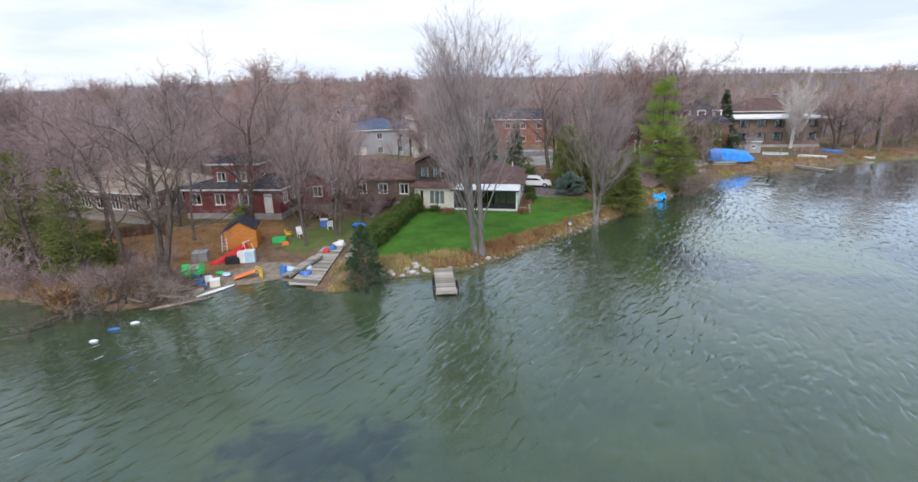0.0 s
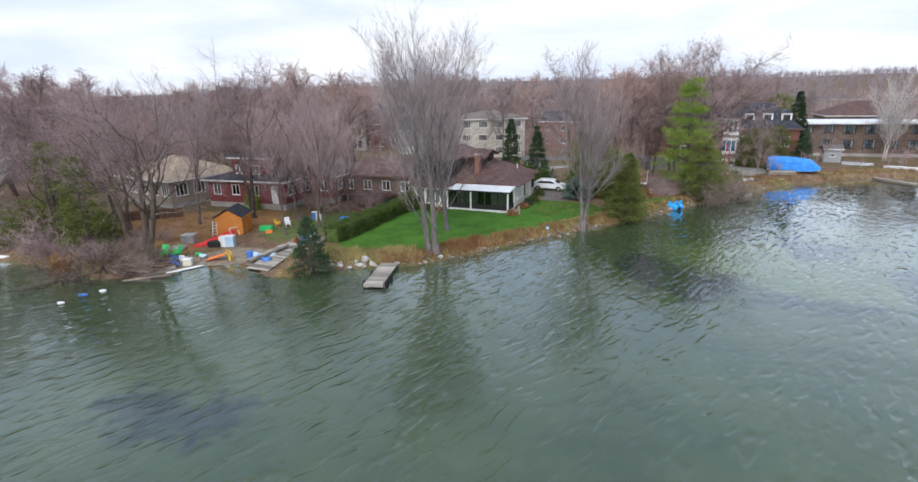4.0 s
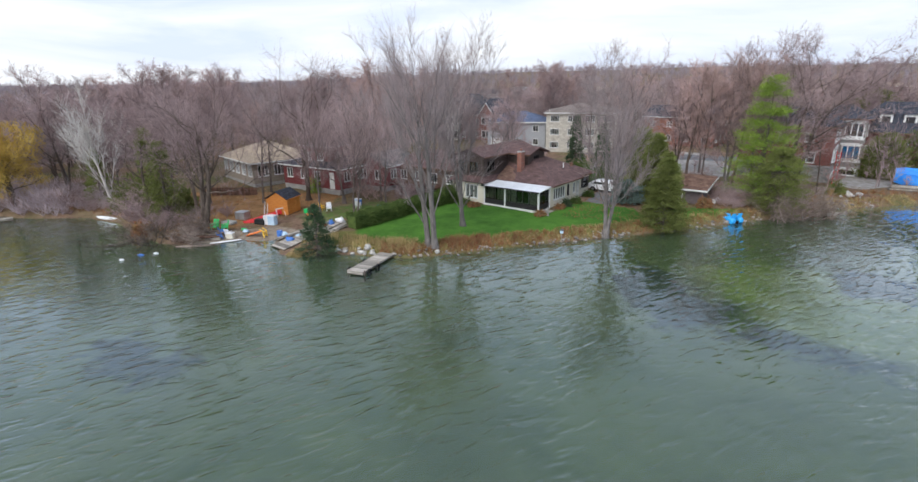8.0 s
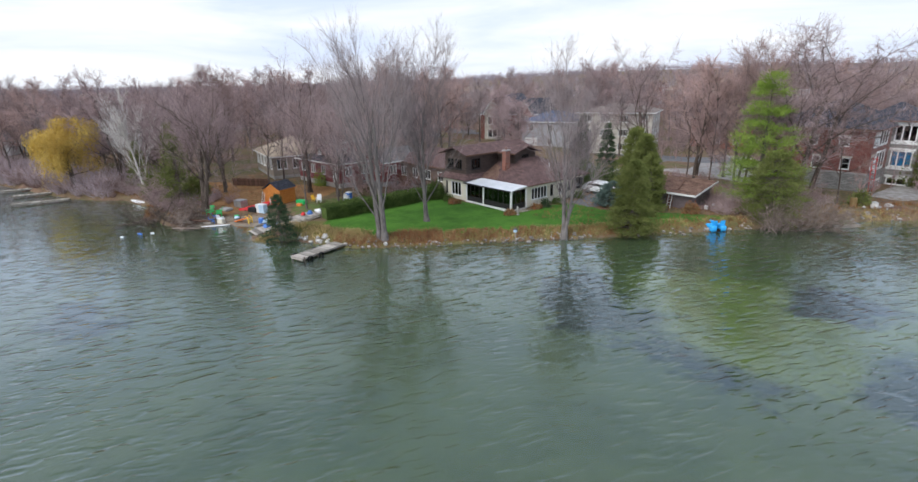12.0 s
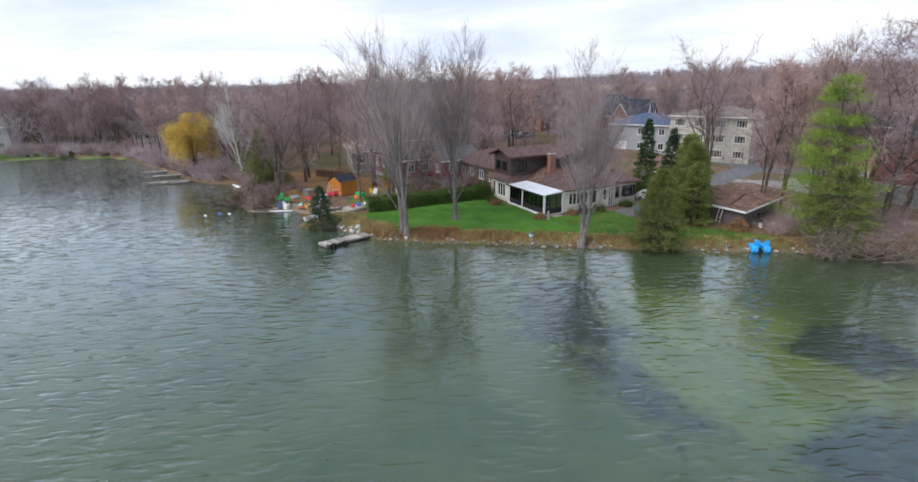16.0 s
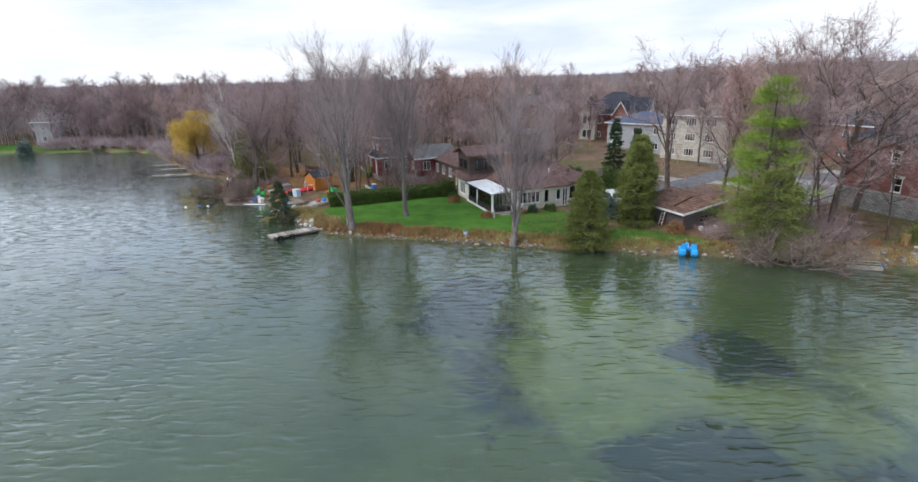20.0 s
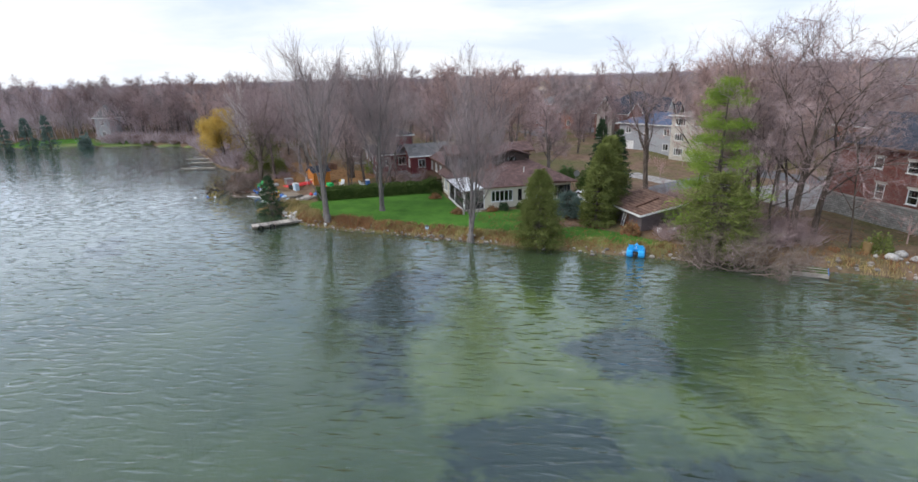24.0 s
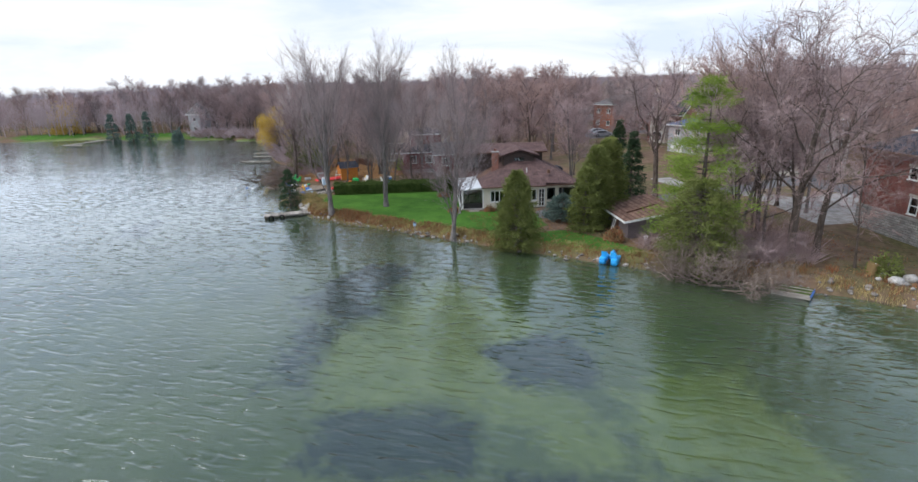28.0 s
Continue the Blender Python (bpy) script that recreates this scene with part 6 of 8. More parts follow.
far_woods("distant_woods", "distant bare woods on the hill, purple-grey from painted haze", 2500, 440, 1300, 74, 6, 16, 0.12, 34, "twig_far_haze")
far_woods("distant_woods", "farthest bare woods along the skyline", 3500, 1300, 3400, 75, 6, 19, 0.45, 20, "twig_far_haze")


def shore_scrub(name, label, line, d0, d1, count, seed, h0, h1, w, per, mat):
    """Low bare scrub along a stretch of shore, down to the water."""
    rs = np.random.RandomState(seed)
    q = np.array(line, float)
    seg = np.hypot(*np.diff(q, axis=0).T)
    cum = np.concatenate([[0], np.cumsum(seg)])
    P_, D_, L_, W_ = [], [], [], []
    for _ in range(count):
        s = rs.rand() * (cum[-1] - 1e-3)
        i = int(np.searchsorted(cum, s, "right") - 1)
        e = (q[i + 1] - q[i]) / seg[i]
        p = q[i] + e * (s - cum[i]) + np.array([-e[1], e[0]]) * (d0 + (d1 - d0) * rs.rand() ** 1.5)
        h = rs.uniform(h0, h1)
        a = rs.rand(per) * math.tau
        t = rs.rand(per)
        sp = rs.uniform(0.2, 1.3, per)
        d = np.stack([np.cos(a) * sp, np.sin(a) * sp, np.ones(per)], 1)
        P_.append(np.array([p[0], p[1], max(ground_z(p[0], p[1]), 0.0) - 0.05]) + d * (h * 0.35 * t)[:, None])
        D_.append(d + rs.normal(0, 0.25, (per, 3)))
        L_.append(h * rs.uniform(0.25, 0.55, per))
        W_.append(np.full(per, w) * rs.uniform(0.6, 1.3, per))
    return solid(name, spikes(np.concatenate(P_), np.concatenate(D_), np.concatenate(L_), np.concatenate(W_), seed, True), M[mat], label, "scrub", kind="stuff")


COVE = [(-109, 3), (-101, 17), (-93, 24.5), (-86, 27), (-68, 29), (-54, 31), (-47, 32.5), (-41, 35.8)]
shore_scrub("shore_scrub", "bare grey-brown scrub along the cove, paled by painted haze", COVE, 0.2, 9.0, 420, 201, 1.4, 5.0, 0.03, 46, "twig_haze")
shore_scrub("shore_scrub", "bare russet scrub along the cove", COVE, 0.5, 10.0, 260, 202, 1.2, 4.0, 0.03, 46, "twig_red")
shore_scrub("shore_scrub", "bare brown scrub on the wooded point", [(-47, 33.2), (-41, 36.4), (-36, 36.1), (-28, 34.4), (-23.8, 33.8)], 0.3, 8.0, 130, 203, 1.0, 3.0, 0.016, 60, "twig")
shore_scrub("shore_scrub", "bare brown saplings on the bank", [(25.4, 66.4), (28, 70), (30.4, 73), (33, 76.6)], 0.5, 6.5, 170, 204, 0.9, 3.2, 0.014, 70, "twig")


# ---- the brick house on the point ----
def brick_house():
    ob = thing("brick_house", "large red brick house with stone base and dark roof", "house", pose(24.74, 89.69, 1.2, 0, 0, -12))
    W, D = 11.0, 13.0
    part("stone_base", Geo().box(-0.05, W + 0.05, -0.05, D, -2.5, 1.85), M["grey_block"], ob, "grey stone block base")
    part("ledge", Geo().box(-0.1, W + 0.1, -0.12, -0.052, 1.75, 1.92), M["concrete"], ob)
    f = [(5.2, 6.1, 0.25, 1.7), (8.2, 9.2, 0.35, 1.7), (4.6, 5.5, 3.05, 4.1), (7.7, 8.8, 3.05, 4.15)]
    walls = ((0, 0, 0, W, f), (W, 0.2, 90, D - 0.4, [(0.5, 2.2, 0.4, 2.0), (0.5, 2.2, 3.0, 4.5), (11.0, 12.0, 0.6, 2.0)]), (W, D, 180, W, []), (0, D - 0.2, 270, D - 0.4, []))
    for u, v, a, ln, holes in walls:
        wall(ob, u, v, 1.853, a, ln, 5.0, M["brick"], holes)
        for h in holes:
            w = window(ob, u, v, 1.853, a, h, 2 if h[1] - h[0] > 1.3 else 1, "white", 0.3, 2)
            m = pose(u, v, 1.853, 0, 0, a)
            part("lintel", Geo(m).box(h[0] - 0.15, h[1] + 0.15, -0.05, -0.003, h[3] + 0.01, h[3] + 0.22), M["pale_stone"], w)
    part("floor_slab", Geo().box(0.21, W - 0.21, 0.21, D - 0.21, 1.87, 1.95).box(0.21, W - 0.21, 0.21, D - 0.21, 4.4, 4.5), M["room_shade"], ob)
    hip_roof(ob, 0, W, 0, D, 6.856, 3.3, M["dark_roof"], 0.6, trim="brown_wood")
    # a white-trimmed wing set back on the lake side, three storeys of wide windows in it
    y0, wide = 7.6, 2.8
    x0, x1 = W + 0.003, W + wide
    low, mid, top = (0.35, 2.45, 0.5, 1.4), (0.3, 2.5, 2.75, 4.75), (0.3, 2.5, 5.85, 7.85)
    part("wing_base", Geo().box(x0, x1 + 0.05, y0 - 0.05, D, -2.5, -0.75), M["grey_block"], ob, "grey stone block base")
    wall(ob, x0, y0, -0.75, 0, wide - 0.003, 8.2, M["grey_block"], [low, mid, top], 0.25, "wing_wall")
    wall(ob, x1, y0 + 0.25, -0.75, 90, D - y0 - 0.25, 8.2, M["brick"], [(1.2, 2.6, 2.9, 4.6), (1.2, 2.6, 5.9, 7.5)], 0.25, "wing_wall")
    for h in ((1.2, 2.6, 2.9, 4.6), (1.2, 2.6, 5.9, 7.5)):
        window(ob, x1, y0 + 0.25, -0.75, 90, h, 2, "white", 0.3, 1, 0.12)
    for h, n in ((low, 2), (mid, 3), (top, 3)):
        w = window(ob, x0, y0, -0.75, 0, h, n, "white", 0.0, 1, 0.14)
        part("lintel", Geo(pose(x0, y0, -0.75)).box(h[0] - 0.2, h[1] + 0.2, -0.08, -0.003, h[3] + 0.02, h[3] + 0.3), M["white"], w, "white stone lintel")
        part("apron", Geo(pose(x0, y0, -0.75)).box(h[0] - 0.2, h[1] + 0.2, -0.12, -0.003, h[2] - 0.35, h[2] - 0.06), M["white"], w, "white stone apron")
    m = pose(x0, y0, -0.75)
    part("blind", Geo(m).box(mid[0] + 0.2, mid[1] - 0.2, 0.14, 0.16, mid[2] + 0.15, mid[3] - 0.15), M["pedal_blue"], ob, "bright blue blind")
    part("wing_floor", Geo().box(x0 + 0.02, x1 - 0.28, y0 + 0.28, D - 0.1, 1.55, 1.65).box(x0 + 0.02, x1 - 0.28, y0 + 0.28, D - 0.1, 4.7, 4.8), M["room_shade"], ob)
    hip_roof(ob, x0 - 3.0, x1, y0, D, 7.46, 2.2, M["dark_roof"], 0.5, name="wing_roof", trim="brown_wood")
    for k, (z0, z1) in enumerate(((-0.5, 0.5), (2.2, 4.0), (5.1, 6.7))):
        m = pose(W, 2.4, 0, 0, 0, 90)
        g = Geo(m).box(0, 3.6, -0.10, -0.003, z0 - 0.25, z0).box(0, 3.6, -0.10, -0.003, z1, z1 + 0.25)
        for j in range(4):
            g.box(j * 1.13, j * 1.13 + 0.2, -0.08, -0.003, z0, z1)
        fr = part("side_window", g, M["white"], ob, "white-framed side window")
        # no room behind these panes; its darkness is their colour
        for j in range(3):
            part("pane", Geo(m).box(j * 1.13 + 0.2, j * 1.13 + 1.13, -0.03, -0.004, z0, z1), M["room_shade"], fr)
    # the farther wing, with dormers in its dark roof
    part("far_wing_base", Geo().box(x1 + 0.006, x1 + 9.0, 12.0, 20.0, -2.5, 0.4), M["grey_block"], ob, "grey stone block base")
    holes = [(0.7, 1.5, 2.2, 3.9), (3.3, 4.7, 2.2, 3.9), (6.4, 7.8, 2.2, 3.9), (3.3, 4.7, 0.2, 1.6)]
    wall(ob, x1 + 0.006, 12.0, 0.403, 0, 8.99, 5.0, M["brick"], holes, 0.25, "far_wing_wall")
    for h in holes:
        window(ob, x1 + 0.006, 12.0, 0.403, 0, h, 2, "white", 0.2, 1, 0.1)
    wall(ob, x1 + 8.996, 12.25, 0.403, 90, 7.7, 5.0, M["brick"], (), 0.25, "far_wing_wall")
    part("far_wing_floor", Geo().box(x1 + 0.3, x1 + 8.7, 12.3, 19.9, 0.45, 0.55).box(x1 + 0.3, x1 + 8.7, 12.3, 19.9, 2.2, 2.3), M["room_shade"], ob)
    roof = hip_roof(ob, x1 - 3.0, x1 + 9.0, 12.0, 20.0, 5.41, 4.2, M["dark_roof"], 0.5, name="far_wing_roof", trim="brown_wood")
    for dx in (1.6, 4.3, 7.0):
        d = part("dormer", Geo().box(x1 + dx - 0.75, x1 + dx + 0.75, 13.0, 15.6, 6.2, 8.0), M["white"], ob, "white dormer")
        # solid pane in the painted dark of a room
        part("dormer_pane", Geo().box(x1 + dx - 0.5, x1 + dx + 0.5, 12.97, 12.995, 6.5, 7.7), M["room_shade"], d)
        part("dormer_roof", Geo().loft([[(x1 + dx - 0.95, 12.8, 8.003), (x1 + dx + 0.95, 12.8, 8.003), (x1 + dx + 0.95, 15.8, 8.003), (x1 + dx - 0.95, 15.8, 8.003)],
                                        [(x1 + dx - 0.3, 13.2, 8.5), (x1 + dx + 0.3, 13.2, 8.5), (x1 + dx + 0.3, 15.8, 8.5), (x1 + dx - 0.3, 15.8, 8.5)]]), M["dark_roof"], d)
    KEEP_OUT.append((32.2, 94.0, 10))
    return ob


brick_house()


def red_ladder():
    """A ladder leaning on the corner of the brick house."""
    ob = thing("ladder", "red ladder leaning against the brick house", "ladder", pose(36.2, 86.6, ground_z(36.2, 86.6), 12, 0, -12))
    for x in (-0.22, 0.22):
        part("rail", Geo().box(x - 0.04, x + 0.04, -0.03, 0.03, 0.0, 4.6), M["red_plastic"], ob)
    for k in range(14):
        part("rung", Geo().box(-0.18, 0.18, -0.025, 0.025, 0.25 + k * 0.31, 0.31 + k * 0.31), M["red_plastic" if k % 2 else "white_plastic"], ob)


red_ladder()


# ---- garden and shore plants ----
def leafy(name, label, category, pts, nrm, size, mat, seed, m=None, kind="", core=None, core_mat=None):
    """A clipped or loose shrub: short leafy sprays over a form, with a twiggy core."""
    rs = np.random.RandomState(seed)
    pts, nrm = np.asarray(pts, float), np.asarray(nrm, float)
    n = len(pts)
    d = nrm + rs.normal(0, 0.6, (n, 3))
    ob = thing(name, label, category, m, kind=kind)
    part("foliage", spikes(pts + rs.normal(0, size * 0.25, (n, 3)), d, size * rs.uniform(0.6, 1.3, n), size * rs.uniform(0.16, 0.3, n), seed), M[mat], ob)
    if core is not None:
        part("core", core, M[core_mat or "bark_dark"], ob)
    return ob


def hedge(a, b, w, h, seed):
    rs = np.random.RandomState(seed)
    a, b = np.array(a, float), np.array(b, float)
    L = np.linalg.norm(b - a)
    u = (b - a) / L
    v = np.array([-u[1], u[0]])
    P_, N_ = [], []
    for _ in range(int(L * 420)):
        s, k = rs.rand() * L, rs.rand()
        per = 2 * h + w
        q = k * per
        if q < h:
            o, z, nn = -w / 2, q, (-v[0], -v[1], 0.2)
        elif q < h + w:
            o, z, nn = q - h - w / 2, h, (0, 0, 1)
        else:
            o, z, nn = w / 2, q - h - w, (v[0], v[1], 0.2)
        x, y = a + u * s + v * (o + 0.12 * math.sin(s * 1.9))
        P_.append((x, y, ground_z(x, y) * 0 + 0.93 + z * (0.94 + 0.06 * math.sin(s * 2.7 + 1))))
        N_.append(nn)
    core = Geo(pose(a[0], a[1], 0.9, 0, 0, math.degrees(math.atan2(u[1], u[0])))).box(0.1, L - 0.1, -w / 2 + 0.16, w / 2 - 0.16, 0.0, h - 0.16)
    return leafy("hedge", "clipped dark green hedge along the lawn", "hedge", P_, N_, 0.22, "hedge", seed, core=core, core_mat="hedge")


hedge((-7.9, 42.6), (-5.2, 56.6), 1.5, 1.35, 3)


def bush(name, label, x, y, r, h, mat, seed, n=900, size=0.2, group=""):
    rs = np.random.RandomState(seed)
    a, t = rs.rand(n) * math.tau, rs.rand(n) ** 0.6
    el = np.arccos(1 - t)
    k = 0.8 + 0.25 * np.sin(a * 3 + seed) + rs.normal(0, 0.08, n)
    nrm = np.stack([np.sin(el) * np.cos(a), np.sin(el) * np.sin(a), np.cos(el)], 1)
    pts = nrm * np.stack([r * k, r * k, h * (0.85 + 0.15 * k)], 1) * rs.uniform(0.55, 1.0, n)[:, None]
    w = Wood(seed)
    for i in range(9):
        d = Vector((rs.normal(0, 0.5), rs.normal(0, 0.5), 1))
        w.stick([Vector((0, 0, -0.1)), d.normalized() * h * 0.5, d.normalized() * h * 0.85], [0.03, 0.02, 0.005], 3, 0)
    core = Geo()
    core.v, core.f = w.geo[0]
    return leafy(name, label, "shrub", pts, nrm, size, mat, seed, pose(x, y, ground_z(x, y)), core=core, core_mat="bark")


bush("shrub", "rounded dark green shrub at the hedge's end", -4.9, 57.0, 1.35, 2.3, "hedge", 4, 1800, 0.24)
bush("shrub", "low dark green shrub under the cottage window", -2.6, 56.6, 0.7, 0.8, "hedge", 5, 500)
bush("shrub", "leafy rust-coloured shrub beside the porch", -1.2, 55.9, 0.8, 0.6, "redweed", 6, 500)
bush("shrub", "dry brown shrub at the porch corner", 7.0, 55.2, 0.7, 0.7, "redweed", 7, 500)
bush("shrub", "dark conical shrub by the cottage wall", 8.3, 60.3, 0.55, 1.1, "spruce", 8, 600)
bush("shrub", "dark green shrub by the cottage wall", 8.8, 62.4, 0.7, 0.9, "hedge", 9, 600)
bush("shrub", "low green shrub by the cottage door", 9.3, 66.4, 0.8, 0.9, "hedge", 10, 600)
bush("shrub", "brown bare shrub by the cottage wall", 8.0, 58.9, 0.6, 0.7, "redweed", 11, 400)
bush("shrub", "large dark evergreen behind the cottage", 6.5, 73.5, 2.2, 3.8, "hedge", 12, 2600, 0.32)
bush("shrub", "dark evergreen behind the cottage roof", 9.6, 72.8, 1.7, 3.2, "hedge", 13, 1800, 0.3)
bush("shrub", "red-brown shrub at the boathouse corner", 22.0, 66.2, 0.9, 1.3, "redweed", 14, 900, 0.22)
bush("shrub", "green and rust undergrowth beside the pine", 25.6, 70.4, 1.2, 0.8, "redweed", 15, 700, 0.22)
bush("shrub", "loose olive shrub on the rocky bank", 35.6, 79.6, 1.1, 2.0, "cedar", 16, 900, 0.22)
bush("shrub", "dark juniper behind the covered boat", 42.0, 96.0, 4.2, 4.6, "cedar", 17, 3200, 0.45)
bush("shrub", "dark evergreen behind the covered boat", 50.0, 97.5, 2.6, 5.4, "spruce", 18, 2400, 0.42)
bush("shrub", "dark juniper behind the long house", 49.0, 104.0, 3.6, 7.4, "hedge", 19, 2600, 0.5)
bush("shrub", "olive evergreen thicket at the wooded shore", -30.0, 39.6, 2.6, 3.6, "cedar", 20, 2200, 0.36)
bush("shrub", "olive evergreen thicket beside the birch", -36.0, 39.0, 2.8, 4.6, "cedar", 21, 2400, 0.4)
bush("shrub", "yellow-green sapling beside the red house", -22.6, 53.6, 1.0, 2.6, "pine", 22, 600, 0.24)
bush("shrub", "red twiggy shrub on the shore", -27.2, 33.6, 1.2, 1.5, "redweed", 23, 900, 0.3)
bush("shrub", "grey-green evergreen on the far lawn", -107.0, 1.0, 1.6, 4.5, "blue_spruce", 24, 700, 0.6)
bush("shrub", "yellowing tree crown on the far shore", -138.0, -38.0, 6, 11, "willow", 25, 1500, 0.9)

# tall dry grass along the bank
bush("laurel", "dense green laurel bush behind the cottage", 7.6, 73.6, 1.7, 2.3, "laurel", 301, 1500, 0.22)
bush("laurel", "dense green laurel bush beside the bungalow", -3.8, 77.5, 1.6, 2.1, "laurel", 302, 1500, 0.22)


def bank_grass(name, label, mat, spans, seed, blade=(0.35, 0.8)):
    """Blades in tufts along stretches of the shore: from, to (shares of the line), inland from, to, count."""
    rs = np.random.RandomState(seed)
    P_, D_, L_, W_ = [], [], [], []
    for pts, d0, d1, n, hk in spans:
        q = np.array(pts, float)
        seg = np.hypot(*np.diff(q, axis=0).T)
        cum = np.concatenate([[0], np.cumsum(seg)])
        tufts = max(4, n // 14)
        ts, td = rs.rand(tufts) * cum[-1], rs.uniform(d0, d1, tufts)
        for k in range(n):
            j = rs.randint(tufts)
            s, dd = np.clip(ts[j] + rs.normal(0, 0.18), 0, cum[-1] - 1e-3), td[j] + rs.normal(0, 0.16)
            i = int(np.searchsorted(cum, s, "right") - 1)
            e = (q[i + 1] - q[i]) / seg[i]
            p = q[i] + e * (s - cum[i]) + np.array([-e[1], e[0]]) * dd
            P_.append((p[0], p[1], 0))
            D_.append((rs.normal(0, 0.22), rs.normal(0, 0.22), 1))
            L_.append(rs.uniform(*blade) * hk)
            W_.append(rs.uniform(0.012, 0.03))
    P_ = np.array(P_)
    P_[:, 2] = np.maximum(height(P_[:, 0], P_[:, 1])[0] - 0.04, -0.05)
    return solid(name, spikes(P_, D_, L_, W_, seed, True), M[mat], label, "grass", kind="stuff")


EDGE = [(-9.0, 36.4), (-6.2, 38.2), (-2.1, 39.2), (0.7, 40.0), (3.2, 42.4), (6.1, 45.3), (9.2, 48.2), (12.9, 51.9), (16.5, 55.3), (18.9, 57.7), (22, 60.8), (25, 63.7), (28, 66.9)]
bank_grass("dry_reeds", "tall straw-coloured grass on the bank", "reed", [(EDGE[0:2], 1.2, 3.2, 500, 0.9), (EDGE[1:4], 0.2, 2.2, 2400, 0.75), (EDGE[3:7], 0.1, 1.5, 1300, 0.42), (EDGE[6:9], 0.1, 1.6, 1200, 0.42), (EDGE[8:13], 0.2, 1.8, 1300, 0.38)], 81)
bank_grass("dry_weeds", "red-brown dry weeds along the water's edge", "redweed", [(EDGE[2:4], 0.0, 0.9, 900, 0.6), (EDGE[3:6], 0.0, 1.2, 2200, 0.55), (EDGE[4:6], 0.1, 1.5, 1500, 0.9), (EDGE[5:8], 0.0, 1.4, 2400, 0.55), (EDGE[7:13], 0.0, 1.2, 2600, 0.45)], 82)
bank_grass("shore_weeds", "dry brown weeds along the beach and wooded shore", "redweed", [([(-47, 33), (-41, 36.4), (-36, 36.1), (-28, 34.2), (-23.8, 33.4), (-20.4, 34.3)], 0.1, 3.0, 3200, 0.7), ([(30.4, 70), (32.4, 73.2), (36.5, 76.6), (44, 82.6), (57, 88.6), (83, 96)], 0.1, 3.0, 4200, 0.8)], 83)
bank_grass("yellow_grass", "yellow-green grass tufts at the water", "reed", [([(-9.6, 35.6), (-8.4, 35.8), (-7.2, 36.6)], -0.1, 0.9, 900, 0.4), ([(34.5, 74.6), (38.5, 77.8), (44, 82.2)], 0.0, 1.2, 1500, 0.5), ([(48, 85), (57, 88), (63, 88.4)], 0.2, 3.0, 1600, 0.8)], 84)


def leaf_litter(seed):
    """Fallen leaves scattered over the banks and the yard."""
    rs = np.random.RandomState(seed)
    n = 9000
    x = np.concatenate([rs.uniform(-40, -17, n // 2), rs.uniform(22, 40, n // 4), rs.uniform(9, 24, n // 4)])
    y = np.concatenate([rs.uniform(34, 54, n // 2), rs.uniform(60, 86, n // 4), rs.uniform(56, 70, n // 4)])
    z, s = height(x, y)
    ok = s > 0.6
    p = np.stack([x, y, z + 0.012], 1)[ok]
    k = len(p)
    d = np.stack([rs.normal(0, 1, k), rs.normal(0, 1, k), np.full(k, 0.25)], 1)
    return solid("fallen_leaves", spikes(p, d, rs.uniform(0.08, 0.2, k), rs.uniform(0.03, 0.06, k), seed), M["redweed"], "rust-brown fallen leaves on the ground", "leaves", kind="stuff")


leaf_litter(85)


def brush(name, label, x, y, seed, n, reach, h, mat, z=None, lean=(0, 0)):
    """A tangle of bare branches."""
    w = Wood(seed, False)
    spec = bare_spec("oak", 0.016, 0.8)[0][1:]
    w.crown = (0.0, reach * 1.8, reach * 1.6)
    r = random.Random(seed)
    for i in range(n):
        a = r.random() * math.tau
        d = Vector((math.cos(a) * r.uniform(0.3, 1) + lean[0], math.sin(a) * r.uniform(0.3, 1) + lean[1], r.uniform(0.15, 0.9) * h))
        w.grow(Vector((r.gauss(0, reach * 0.25), r.gauss(0, reach * 0.25), 0)), d, reach * r.uniform(0.6, 1.1), 0.05, 0, spec)
    w.twigs(seed, [(2, 45, 0.7, 0.011, 0.05), (2, 42, 0.5, 0.007, 0.0)])
    ob = thing(name, label, "brush", pose(x, y, (max(ground_z(x, y), 0.0) if z is None else z)))
    for k, nm in ((0, "branch_tangle"), (1, "twig_mass")):
        if w.geo[k][0]:
            c = new(nm, wood_mesh(w, k, nm, M[mat]))
            c.parent = ob
    return ob


brush("dead_brush", "grey dead branches hanging over the water", 30.8, 69.3, 91, 20, 4.0, 0.8, "dead_wood", lean=(0.35, -0.5))
brush("dead_brush", "pale brown twigs overhanging the water", 29.4, 67.8, 191, 14, 3.2, 0.9, "dead_wood", lean=(0.1, -0.4))
brush("dead_brush", "grey tangle of bare branches on the bank", 32.6, 71.6, 92, 10, 3.0, 0.9, "dead_wood", lean=(0.3, -0.4))
brush("dead_brush", "bare brown thicket on the bank", 29.6, 72.8, 93, 12, 4.0, 1.4, "twig")
brush("dead_brush", "bare brown thicket behind the pine", 28.0, 75.0, 94, 12, 4.4, 1.5, "twig_red")
brush("fallen_tree", "fallen bare tree lying in the water", -23.8, 32.4, 95, 9, 5.0, 0.35, "bark_dark", lean=(0.1, -0.6))
brush("dead_brush", "purple-grey bare thicket at the water", -26.2, 33.2, 96, 9, 2.8, 0.8, "dead_wood", lean=(0, -0.3))
